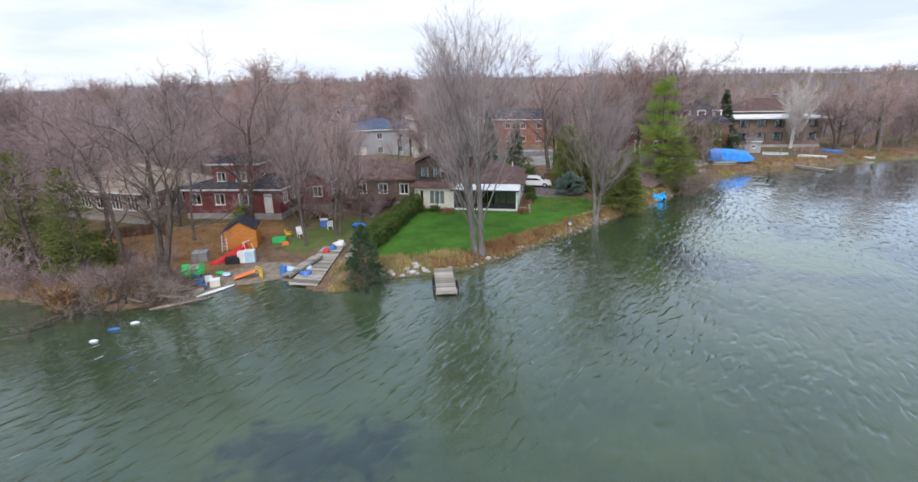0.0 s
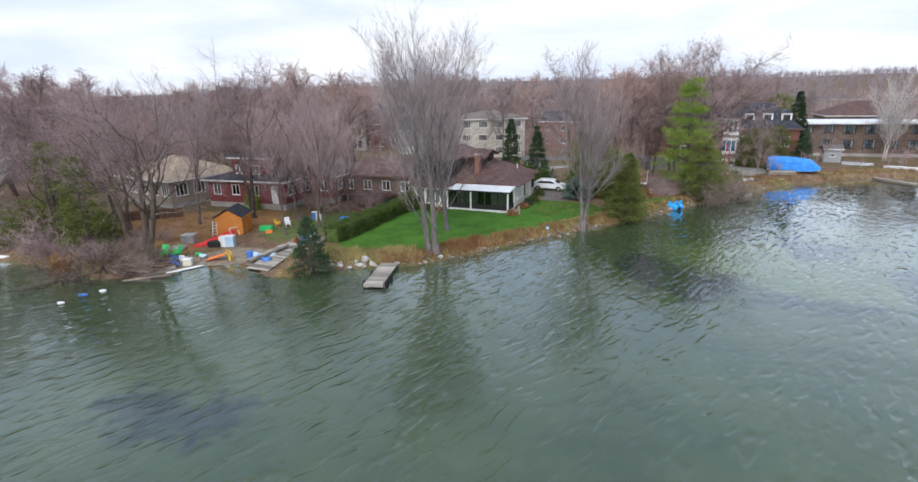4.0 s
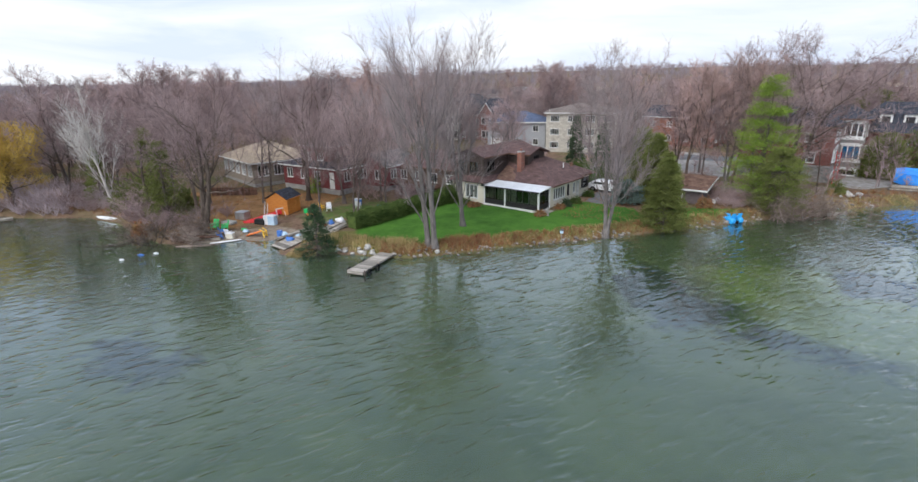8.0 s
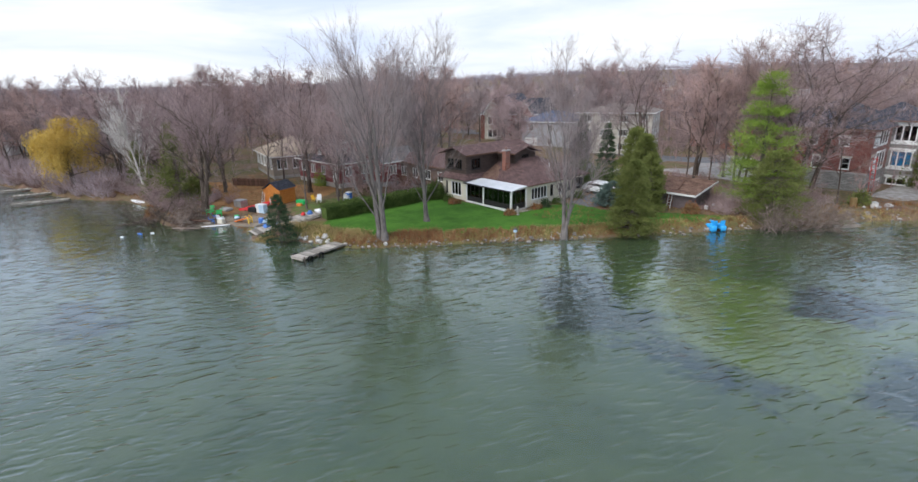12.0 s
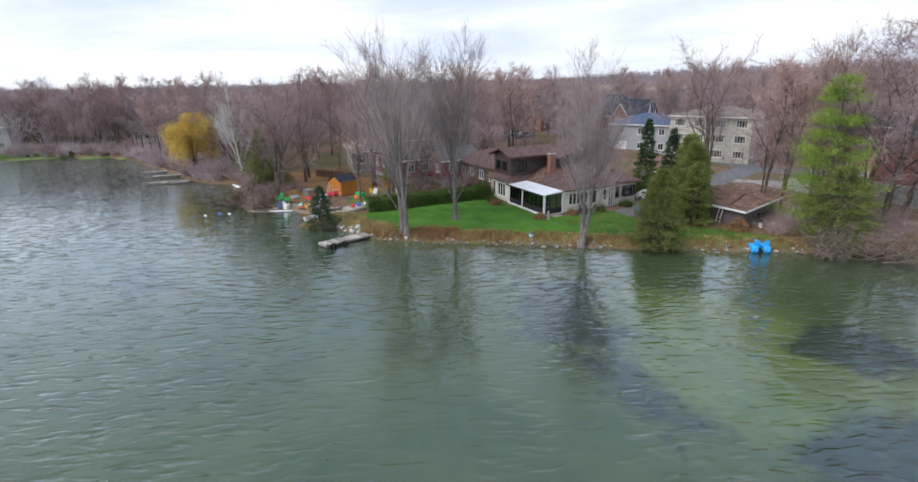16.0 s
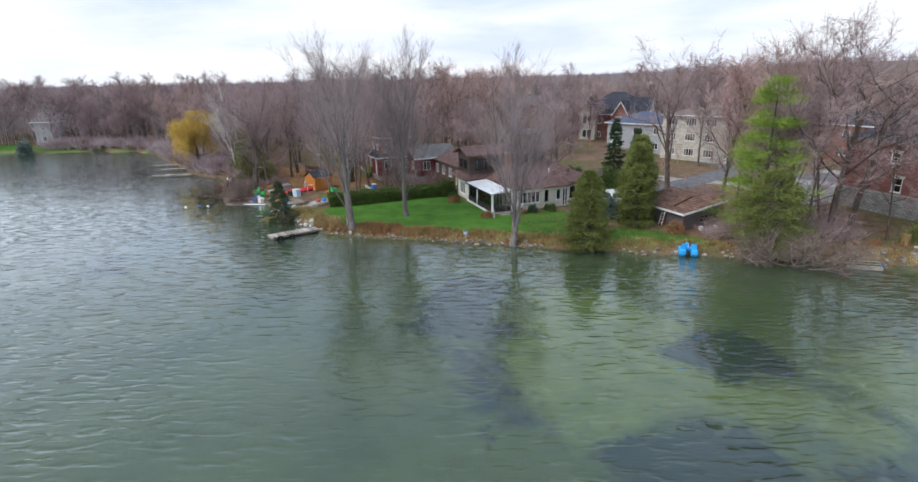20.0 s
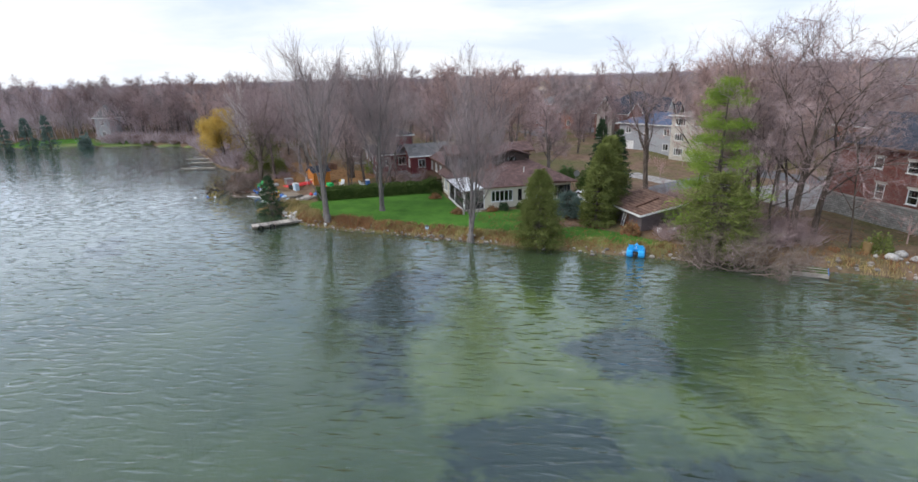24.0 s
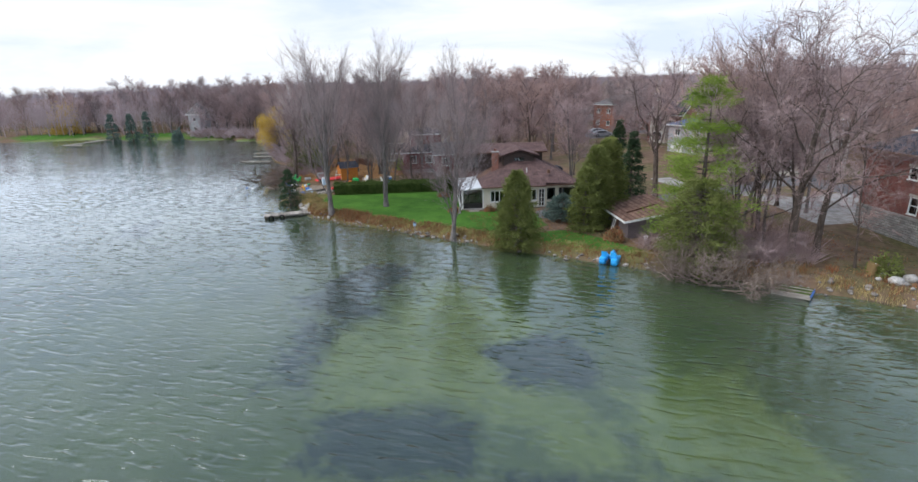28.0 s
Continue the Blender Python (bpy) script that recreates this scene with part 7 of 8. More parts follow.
brush("driftwood_pile", "pile of dead branches on the shore", -22.6, 35.2, 97, 14, 2.6, 0.25, "dead_wood")
brush("driftwood_pile", "long heap of dead branches and logs on the shore", -20.8, 34.6, 197, 16, 2.4, 0.15, "dead_wood")
brush("dead_brush", "bare brown thicket on the wooded shore", -34.0, 37.0, 98, 14, 3.6, 1.2, "twig")
brush("dead_brush", "bare grey thicket beside the birch", -41.0, 37.6, 99, 14, 3.4, 0.9, "twig_pale")
brush("dead_brush", "bare twiggy shrubs by the red house yard", -14.6, 54.4, 100, 14, 3.0, 1.4, "twig_red")
brush("dead_brush", "bare twiggy shrubs behind the hedge", -9.6, 55.4, 101, 12, 2.6, 1.4, "twig")
brush("dead_brush", "bare bramble behind the boathouse", 21.0, 74.6, 102, 14, 3.4, 1.2, "twig_red")
brush("dead_brush", "bare bramble beside the drive", 16.5, 76.0, 103, 12, 3.0, 1.1, "twig")

# logs on the wooded shore
for lx, ly, ln, a, rr in ((-21.2, 33.0, 3.6, 20, 0.13), (-20.6, 34.4, 2.8, 60, 0.10), (-22.4, 34.0, 4.0, -15, 0.12), (-19.6, 34.0, 2.2, 35, 0.08)):
    g = Geo().tube([(0, 0, 0), (ln * 0.5, 0.06, 0.02), (ln, -0.03, 0.05)], [rr, rr * 0.9, rr * 0.6], 8)
    solid("log", g, M["dead_wood"], "weathered grey log lying on the shore", "log", pose(lx, ly, ground_z(lx, ly) + rr * 0.8, 0, -4, a), "driftwood logs")


rl = random.Random(77)
for k in range(22):
    lx, ly, ln = -22.4 + rl.uniform(-2.0, 2.6), 34.6 + rl.uniform(-1.1, 1.3), rl.uniform(1.2, 3.2)
    rr = rl.uniform(0.05, 0.13)
    g = Geo().tube([(-ln / 2, 0, 0), (-ln * 0.1, rl.uniform(-0.12, 0.12), 0.03), (ln / 2, rl.uniform(-0.1, 0.1), 0.0)], [rr, rr * 0.9, rr * 0.55], 7)
    solid("log", g, M["brown_wood" if k % 3 else "dead_wood"], "brown log in the driftwood heap", "log", pose(lx, ly, max(ground_z(lx, ly), 0) + rr * 0.7 + 0.12 * (k % 3), 0, rl.uniform(-4, 4), rl.uniform(-30, 50)), "driftwood logs")


# stones at the water's edge
def stones(name, label, line, count, seed, r0, r1, mat, spread=0.5, lift=0.0):
    rs = np.random.RandomState(seed)
    meshes = [Geo().blob((0, 0, 0), (1, rs.uniform(0.7, 1), rs.uniform(0.5, 0.75)), seed * 7 + i, 7, 0.4).mesh("stone", M[mat], True) for i in range(6)]
    q = np.array(line, float)
    seg = np.hypot(*np.diff(q, axis=0).T)
    cum = np.concatenate([[0], np.cumsum(seg)])
    ob = thing(name, label, "stones", pose(q[0][0], q[0][1], 0))
    for k in range(count):
        s = rs.rand() * (cum[-1] - 1e-3)
        i = int(np.searchsorted(cum, s, "right") - 1)
        e = (q[i + 1] - q[i]) / seg[i]
        p = q[i] + e * (s - cum[i]) + np.array([-e[1], e[0]]) * rs.normal(0.1, spread)
        r = rs.uniform(r0, r1) * (0.6 + 0.8 * rs.rand() ** 3)
        c = new("stone", meshes[k % 6])
        c.parent = ob
        c.matrix_basis = pose(p[0] - q[0][0], p[1] - q[0][1], max(ground_z(p[0], p[1]), -0.1) + r * 0.25 + lift, 0, 0, rs.rand() * 360) @ Matrix.Scale(r, 4)
    return ob


stones("shore_stones", "row of pale rounded stones beside the dock", [(-6.2, 38.2), (-4.2, 38.7), (-2.4, 39.0)], 34, 1, 0.16, 0.32, "white_stone", 0.22)
stones("shore_stones", "grey stones along the lawn's bank", [(-0.6, 39.2), (3.2, 42.1), (6.1, 45.0), (9.2, 47.9)], 90, 2, 0.10, 0.22, "stone", 0.3)
stones("shore_stones", "grey stones at the water below the lawn", [(9.2, 47.9), (12.9, 51.6), (16.5, 55.0)], 90, 3, 0.09, 0.2, "stone", 0.3)
stones("shore_stones", "brown-grey stones at the water below the boathouse", [(18.9, 57.4), (22, 60.5), (25, 63.4), (28, 66.6)], 80, 4, 0.09, 0.2, "stone", 0.3)
stones("rock_pile", "pile of pale quarry stones on the bank", [(35.9, 78.4), (37.2, 79.0), (38.4, 80.2)], 22, 5, 0.2, 0.4, "white_stone", 0.4, 0.05)
stones("shore_stones", "stones below the stone terrace", [(33.4, 74.0), (36.5, 76.2), (40, 79.1)], 26, 6, 0.12, 0.26, "stone", 0.4)


# ---- things on the shore and in the yards ----
def dock():
    m = pose(-0.95, 34.4, 0, 0, 0, 4.5)
    ob = thing("dock", "short weathered plank dock with black bumpers", "dock", m)
    for x in (-0.55, 0.55):
        part("beam", Geo().box(x - 0.07, x + 0.07, 0.0, 4.9, 0.14, 0.30), M["grey_wood"], ob)
    plank = Geo().bevel_box(-0.72, 0.72, 0.0, 0.158, 0.303, 0.345, 0.008).mesh("plank", M["grey_wood"])
    for i in range(29):
        p = new("plank", plank)
        p.parent, p.location = ob, (0.01 * math.sin(i * 2.1), i * 0.168, 0)
    for x, y in ((-0.78, 0.15), (0.78, 0.15), (-0.78, 3.2), (0.78, 2.2)):
        part("post", Geo().tube([(x, y, -1.3), (x, y, 0.45)], 0.05, 8), M["dead_wood"], ob)
    for x, y in ((-0.86, 0.5), (0.86, 0.7), (-0.86, 2.6), (0.86, 1.9)):
        g = Geo()
        ring = [(x, y + 0.24 * math.cos(k * math.tau / 12), 0.12 + 0.24 * math.sin(k * math.tau / 12)) for k in range(13)]
        part("tyre_bumper", g.tube(ring, 0.075, 6), M["black"], ob, "black tyre bumper")
    part("end_board", Geo().box(-0.74, 0.74, -0.05, -0.003, 0.1, 0.36), M["grey_wood"], ob)


dock()


def pedal_boat():
    ob = thing("pedal_boat", "bright blue plastic pedal boat at the water's edge", "boat", pose(24.75, 64.3, 0.12, 0, 0, 44))
    for s in (-0.48, 0.48):
        rings = []
        for y, w, z0, z1 in ((-1.15, 0.2, 0.12, 0.42), (-1.0, 0.27, -0.08, 0.5), (0.4, 0.28, -0.1, 0.5), (0.9, 0.22, 0.0, 0.48), (1.2, 0.06, 0.25, 0.4)):
            rings.append([(s - w, y, z0 + 0.05), (s - w * 0.6, y, z0), (s + w * 0.6, y, z0), (s + w, y, z0 + 0.05), (s + w, y, z1 - 0.08), (s + w * 0.7, y, z1), (s - w * 0.7, y, z1), (s - w, y, z1 - 0.08)])
        part("hull", Geo().loft(rings), M["pedal_blue"], ob, smooth=False)
    part("deck", Geo().bevel_box(-0.5, 0.5, -0.35, 0.95, 0.22, 0.46, 0.05), M["pedal_blue"], ob)
    for s in (-0.38, 0.38):
        st = part("seat", Geo().bevel_box(s - 0.26, s + 0.26, -0.75, -0.3, 0.47, 0.62, 0.05), M["pedal_blue"], ob)
        g = Geo().put([(s - 0.25, -0.86, 0.5), (s + 0.25, -0.86, 0.5), (s + 0.22, -1.0, 1.0), (s - 0.22, -1.0, 1.0), (s - 0.25, -0.74, 0.5), (s + 0.25, -0.74, 0.5), (s + 0.22, -0.90, 1.0), (s - 0.22, -0.90, 1.0)],
                      [(3, 2, 1, 0), (4, 5, 6, 7), (0, 1, 5, 4), (1, 2, 6, 5), (2, 3, 7, 6), (3, 0, 4, 7)])
        part("backrest", g, M["pedal_blue"], st)
    part("pedal_box", Geo().bevel_box(-0.16, 0.16, 0.05, 0.75, 0.465, 0.72, 0.06), M["pedal_blue"], ob)
    part("tiller", Geo().tube([(0, -0.45, 0.5), (0, -0.42, 0.78)], 0.025, 6), M["white_plastic"], ob)
    part("rudder", Geo().box(-0.03, 0.03, -1.25, -0.6, -0.05, 0.25), M["black"], ob)


pedal_boat()


def canoe():
    """The red canoe, propped keel up with one end on a sawhorse."""
    a, b = Vector((-20.1, 40.0, 0.62)), Vector((-18.5, 44.2, 1.3))
    d = b - a
    L = d.length
    m = Matrix.Translation(a) @ d.to_track_quat("Y", "Z").to_matrix().to_4x4()
    ob = thing("canoe", "red canoe lying keel up against the shed", "canoe", m)
    rings = []
    for k in range(11):
        t = k / 10
        w = 0.43 * math.sin(math.pi * (0.03 + 0.94 * t)) ** 0.6
        h = 0.34 + 0.10 * abs(2 * t - 1) ** 3
        rings.append([(w * math.cos(q), L * t, -0.15 + h * math.sin(q)) for q in [math.pi * i / 8 for i in range(9)]] + [(w * 0.94 * math.cos(q), L * t, -0.15 + h * 0.93 * math.sin(q)) for q in [math.pi * i / 8 for i in range(8, -1, -1)]])
    hull = part("hull", Geo().loft(rings), M["red_plastic"], ob)
    part("keel", Geo().box(-0.02, 0.02, 0.3, L - 0.3, 0.19, 0.225), M["red_plastic"], hull)
    for s in (-1, 1):
        pts = [(s * 0.44 * math.sin(math.pi * (0.03 + 0.94 * k / 10)) ** 0.6, L * k / 10, -0.16) for k in range(11)]
        part("gunwale", Geo().tube(pts, 0.025, 6), M["red_plastic"], ob)
    h = thing("sawhorse", "white metal sawhorse under the canoe", "sawhorse", pose(-18.4, 43.5, ground_z(-18.4, 43.5), 0, 0, 70))
    part("beam", Geo().box(-0.5, 0.5, -0.04, 0.04, 0.78, 0.86), M["white"], h)
    for x in (-0.42, 0.42):
        for y in (-0.3, 0.3):
            part("leg", Geo().tube([(x, y, 0), (x, 0, 0.8)], 0.025, 6), M["white"], h)


canoe()


def play_shed():
    ob = thing("play_shed", "orange-stained wooden playhouse with dark gable roof", "shed", pose(-19.2, 44.9, ground_z(-19.2, 44.9) - 0.05, 0, 0, 12))
    w, d, h = 2.5, 2.5, 1.65
    part("floor", Geo().box(-w / 2, w / 2, -d / 2, d / 2, 0, 0.12), M["brown_wood"], ob)
    fr = [(0.75, 1.55, 0.05, 1.35)]
    wall(ob, -w / 2, -d / 2, 0.12, 0, w, h, M["orange_wood"], (), 0.08)
    wall(ob, w / 2, -d / 2 + 0.08, 0.12, 90, d - 0.16, h, M["orange_wood"], fr, 0.08)
    part("door", Geo(pose(w / 2, -d / 2 + 0.08, 0.12, 0, 0, 90)).box(0.78, 1.52, 0.02, 0.06, 0.06, 1.33), M["orange_wood"], ob)
    wall(ob, w / 2, d / 2, 0.12, 180, w, h, M["orange_wood"], (), 0.08)
    wall(ob, -w / 2, d / 2 - 0.08, 0.12, 270, d - 0.16, h, M["orange_wood"], (), 0.08)
    gable_roof(ob, -w / 2, w / 2, -d / 2, d / 2, h + 0.123, 0.85, M["dark_roof"], 0.18, "y", trim="orange_wood", thick=0.06)
    gable_fill(ob, -w / 2, w / 2, -d / 2, h + 0.121, 0.75, M["orange_wood"], "x", 0.08)
    gable_fill(ob, -w / 2, w / 2, d / 2, h + 0.121, 0.75, M["orange_wood"], "x", 0.08, -1)
    for x in (-w / 2 - 0.01, w / 2 + 0.01):
        part("corner_board", Geo().box(x - 0.05, x + 0.05, -d / 2 - 0.03, -d / 2 - 0.003, 0.12, h + 0.1), M["orange_wood"], ob)
    ld = thing("step_ladder", "white step ladder leaning on the playhouse", "ladder", pose(-20.2, 43.1, ground_z(-20.2, 43.1), -14, 0, 12))
    for x in (-0.22, 0.22):
        part("rail", Geo().tube([(x, 0, 0), (x * 0.8, 0, 1.5)], 0.025, 6), M["white"], ld)
    for k in range(5):
        part("rung", Geo().tube([(-0.22, 0, 0.25 + 0.27 * k), (0.22, 0, 0.25 + 0.27 * k)], 0.018, 6), M["white"], ld)


play_shed()


def crate(name, label, x, y, sx, sy, sz, mat, turn=0, lid=None, group=""):
    ob = thing(name, label, "box", pose(x, y, ground_z(x, y) - 0.01, 0, 0, turn), group)
    part("body", Geo().bevel_box(-sx / 2, sx / 2, -sy / 2, sy / 2, 0, sz, 0.03), M[mat], ob)
    if lid:
        part("lid", Geo().bevel_box(-sx / 2 - 0.02, sx / 2 + 0.02, -sy / 2 - 0.02, sy / 2 + 0.02, sz + 0.003, sz + 0.08, 0.02), M[lid], ob)
    return ob


def chair(name, label, x, y, mat, turn=0, s=1.0):
    ob = thing(name, label, "chair", pose(x, y, ground_z(x, y) - 0.01, 0, 0, turn))
    part("seat", Geo().bevel_box(-0.28 * s, 0.28 * s, -0.28 * s, 0.28 * s, 0.34 * s, 0.42 * s, 0.03), M[mat], ob)
    part("backrest", Geo().put([(-0.27 * s, 0.24 * s, 0.42 * s), (0.27 * s, 0.24 * s, 0.42 * s), (0.25 * s, 0.40 * s, 0.95 * s), (-0.25 * s, 0.40 * s, 0.95 * s), (-0.27 * s, 0.29 * s, 0.42 * s), (0.27 * s, 0.29 * s, 0.42 * s), (0.25 * s, 0.45 * s, 0.95 * s), (-0.25 * s, 0.45 * s, 0.95 * s)],
                               [(3, 2, 1, 0), (4, 5, 6, 7), (0, 1, 5, 4), (1, 2, 6, 5), (2, 3, 7, 6), (3, 0, 4, 7)]), M[mat], ob)
    for x0 in (-0.24, 0.24):
        for y0 in (-0.24, 0.24):
            part("leg", Geo().tube([(x0 * s, y0 * s, 0), (x0 * s, y0 * s, 0.35 * s)], 0.03 * s, 6), M[mat], ob)
        part("armrest", Geo().bevel_box((x0 - 0.06) * s, (x0 + 0.06) * s, -0.26 * s, 0.28 * s, 0.56 * s, 0.62 * s, 0.015), M[mat], ob)
    return ob


def barrel(name, label, x, y, mat, r=0.29, h=0.88, lying=None):
    m = pose(x, y, ground_z(x, y) + (r if lying is not None else 0) - 0.01, 90 if lying is not None else 0, 0, lying or 0)
    ob = thing(name, label, "barrel", m)
    z0 = -h / 2 if lying is not None else 0
    prof = ((r * 0.9, 0), (r, 0.04), (r, h * 0.32), (r * 1.05, h * 0.35), (r, h * 0.38), (r, h * 0.64), (r * 1.05, h * 0.67), (r, h * 0.7), (r, h - 0.04), (r * 0.9, h))
    part("body", Geo().loft([[(q * math.cos(k * math.tau / 14), q * math.sin(k * math.tau / 14), z0 + z) for k in range(14)] for q, z in prof]), M[mat], ob)
    part("bung", Geo().tube([(r * 0.5, 0, z0 + h), (r * 0.5, 0, z0 + h + 0.03)], 0.04, 8), M["white_plastic"], ob)
    return ob


# clutter on the beach
chair("toy_chair", "bright green plastic chair on the beach", -20.4, 36.8, "green_plastic", 20, 1.1)
chair("toy_chair", "bright green plastic chair beside another", -19.9, 37.5, "green_plastic", -30, 1.1)
chair("lawn_chair", "white and blue plastic chair on the beach", -19.5, 36.9, "blue_plastic", 160, 0.9)
chair("lawn_chair", "white plastic chair on the beach", -18.9, 37.1, "white_plastic", 200, 0.9)
chair("lawn_chair", "blue plastic chair near the water", -19.0, 36.2, "blue_plastic", 150, 0.8)
crate("storage_box", "cream plastic box on the beach", -18.4, 36.9, 0.7, 0.5, 0.5, "cream", 20, "white_plastic")
crate("storage_box", "low grey wooden crate on the beach", -19.3, 35.9, 0.9, 0.45, 0.3, "grey_wood", 30)
crate("storage_box", "pale blue cooler box beside the canoe", -17.4, 41.4, 0.85, 0.6, 0.95, "pale_blue", 10, "white_plastic")
crate("storage_box", "white bin beside the blue cooler", -18.0, 41.3, 0.6, 0.6, 0.95, "white_plastic", 5)
crate("storage_box", "black bag of gear under the canoe", -18.7, 41.0, 1.1, 0.7, 0.5, "black", 15)
crate("wire_crate", "grey wire crate beside the canoe", -21.2, 40.9, 1.2, 1.0, 0.8, "metal", 10)
crate("paving_slabs", "stack of grey slabs on the beach", -20.9, 38.9, 1.3, 0.9, 0.25, "concrete", 5)


def sack(name, label, x, y, r, mat, seed):
    return solid(name, Geo().blob((0, 0, r[2] * 0.6), (r[0] * 0.75, r[1] * 0.75, r[2] * 0.75), seed, 9, 0.75), M[mat], label, "gear", pose(x, y, ground_z(x, y)), smooth=True)


sack("folded_float", "pale blue and white folded float", -18.3, 38.7, (0.55, 0.4, 0.22), "pale_blue", 1)
sack("folded_float", "lime green folded float under another", -18.9, 39.0, (0.5, 0.35, 0.18), "green_plastic", 2)
sack("tarp", "blue tarp bundled on the raft", -12.0, 38.4, (0.6, 0.42, 0.38), "blue_plastic", 3)
sack("tarp", "white bundled sheet beside the raft", -12.1, 39.6, (0.42, 0.36, 0.3), "pale_blue", 4)
sack("tarp", "white bundled sheets at the top of the ramp", -10.5, 44.0, (0.7, 0.5, 0.5), "white_plastic", 5)
sack("tarp", "red life vest heap on the ramp", -11.3, 42.5, (0.4, 0.35, 0.42), "red_plastic", 6)
sack("tarp", "blue life vest heap on the ramp", -10.8, 43.0, (0.35, 0.4, 0.5), "blue_plastic", 7)
sack("tarp", "blue tarp heap behind the hedge", -9.9, 50.4, (0.9, 0.5, 0.35), "tarp", 8)
sack("garden_stone", "white rounded stone at the maple's foot", 2.4, 41.6, (0.30, 0.25, 0.28), "white_stone", 9)
barrel("drum", "blue and white plastic drum beside the raft", -13.4, 39.2, "pale_blue", 0.3, 0.9, 60)
barrel("drum", "blue plastic drum on the beach", -13.9, 39.0, "blue_plastic", 0.27, 0.8)
barrel("drum", "rusty steel drum on the bank", 35.0, 79.0, "redweed", 0.32, 0.9)


def slide():
    ob = thing("toy_slide", "orange and yellow plastic child's slide", "toy", pose(-16.5, 38.4, ground_z(-16.5, 38.4), 0, 0, 15))
    g = Geo().put([(-1.0, -0.22, 0.04), (-1.0, 0.22, 0.04), (0.5, 0.22, 0.45), (0.5, -0.22, 0.45), (-1.0, -0.22, 0.1), (-1.0, 0.22, 0.1), (0.5, 0.22, 0.52), (0.5, -0.22, 0.52)], [(0, 1, 2, 3), (7, 6, 5, 4), (0, 4, 5, 1), (1, 5, 6, 2), (2, 6, 7, 3), (3, 7, 4, 0)])
    part("chute", g, M["orange_plastic"], ob, "orange chute")
    for y in (-0.26, 0.26):
        part("rim", Geo().tube([(-1.0, y, 0.1), (0.5, y, 0.56)], 0.05, 6), M["orange_plastic"], ob)
        part("side_rail", Geo().tube([(0.5, y, 0.5), (0.62, y, 0.85), (1.0, y, 0.6), (1.05, y, 0.0)], 0.05, 6), M["yellow_plastic"], ob, "yellow side rail")
    for z in (0.15, 0.32, 0.5):
        part("rung", Geo().box(0.85, 1.0, -0.25, 0.25, z, z + 0.06), M["yellow_plastic"], ob)


slide()


def raft(name, label, corners, planks, mat="grey_wood"):
    """A swimming raft or dock section dragged ashore: planks over beams; corners go round from the near left."""
    a, b, c, d = [Vector(q) for q in corners]
    ob = thing(name, label, "raft", Matrix.Translation(a))
    for i in range(planks):
        t0, t1 = i / planks, (i + 0.94) / planks
        p = [(a.lerp(d, t0) - a), (b.lerp(c, t0) - a), (b.lerp(c, t1) - a), (a.lerp(d, t1) - a)]
        up = Vector((0, 0, 0.05))
        part("plank", Geo().put([*p, *[q + up for q in p]], [(3, 2, 1, 0), (4, 5, 6, 7), (0, 1, 5, 4), (1, 2, 6, 5), (2, 3, 7, 6), (3, 0, 4, 7)]), M[mat], ob)
    for s in (0.08, 0.92):
        p0, p1 = a.lerp(b, s) - a, d.lerp(c, s) - a
        part("beam", Geo().tube([p0 - Vector((0, 0, 0.09)), p1 - Vector((0, 0, 0.09))], 0.085, 4), M[mat], ob)
    return ob


raft("raft", "grey plank dock section sloping into the water", [(-12.9, 36.9, 0.12), (-10.6, 36.3, 0.16), (-10.0, 43.6, 0.98), (-11.8, 43.8, 0.98)], 26)
raft("raft", "tilted grey plank raft resting on the beach", [(-13.9, 38.3, 0.28), (-13.0, 37.8, 0.5), (-11.2, 40.9, 1.05), (-12.2, 41.5, 0.85)], 14)
raft("raft", "narrow plank gangway beside the ramp", [(-9.6, 38.6, 0.6), (-9.0, 38.5, 0.6), (-8.7, 43.0, 1.2), (-9.3, 43.1, 1.2)], 16)

solid("surf_board", Geo().loft([[(0.26 * math.sin(math.pi * (0.04 + 0.92 * k / 12)) ** 0.6 * math.cos(q), 2.9 * k / 12, 0.05 * math.sin(q)) for q in [i * math.tau / 8 for i in range(8)]] for k in range(13)]), M["white_plastic"],
      "long white paddle board lying at the waterline", "board", pose(-18.9, 34.9, 0.08, 0, 0, -38), smooth=True)
for fx, fy, l, mt, lab in ((-20.9, 30.8, 0.8, "white_plastic", "white plastic float in the water"), (-21.7, 29.9, 1.0, "blue_plastic", "blue plastic float in the water"), (-21.9, 28.3, 0.7, "white_plastic", "small white float drifting near the shore")):
    solid("float", Geo().blob((0, 0, 0.04), (l * 0.36, 0.14, 0.09), int(fx * -10), 10, 0.12), M[mt], lab, "float", pose(fx, fy, 0, 0, 0, 20), "drifting floats", smooth=True)


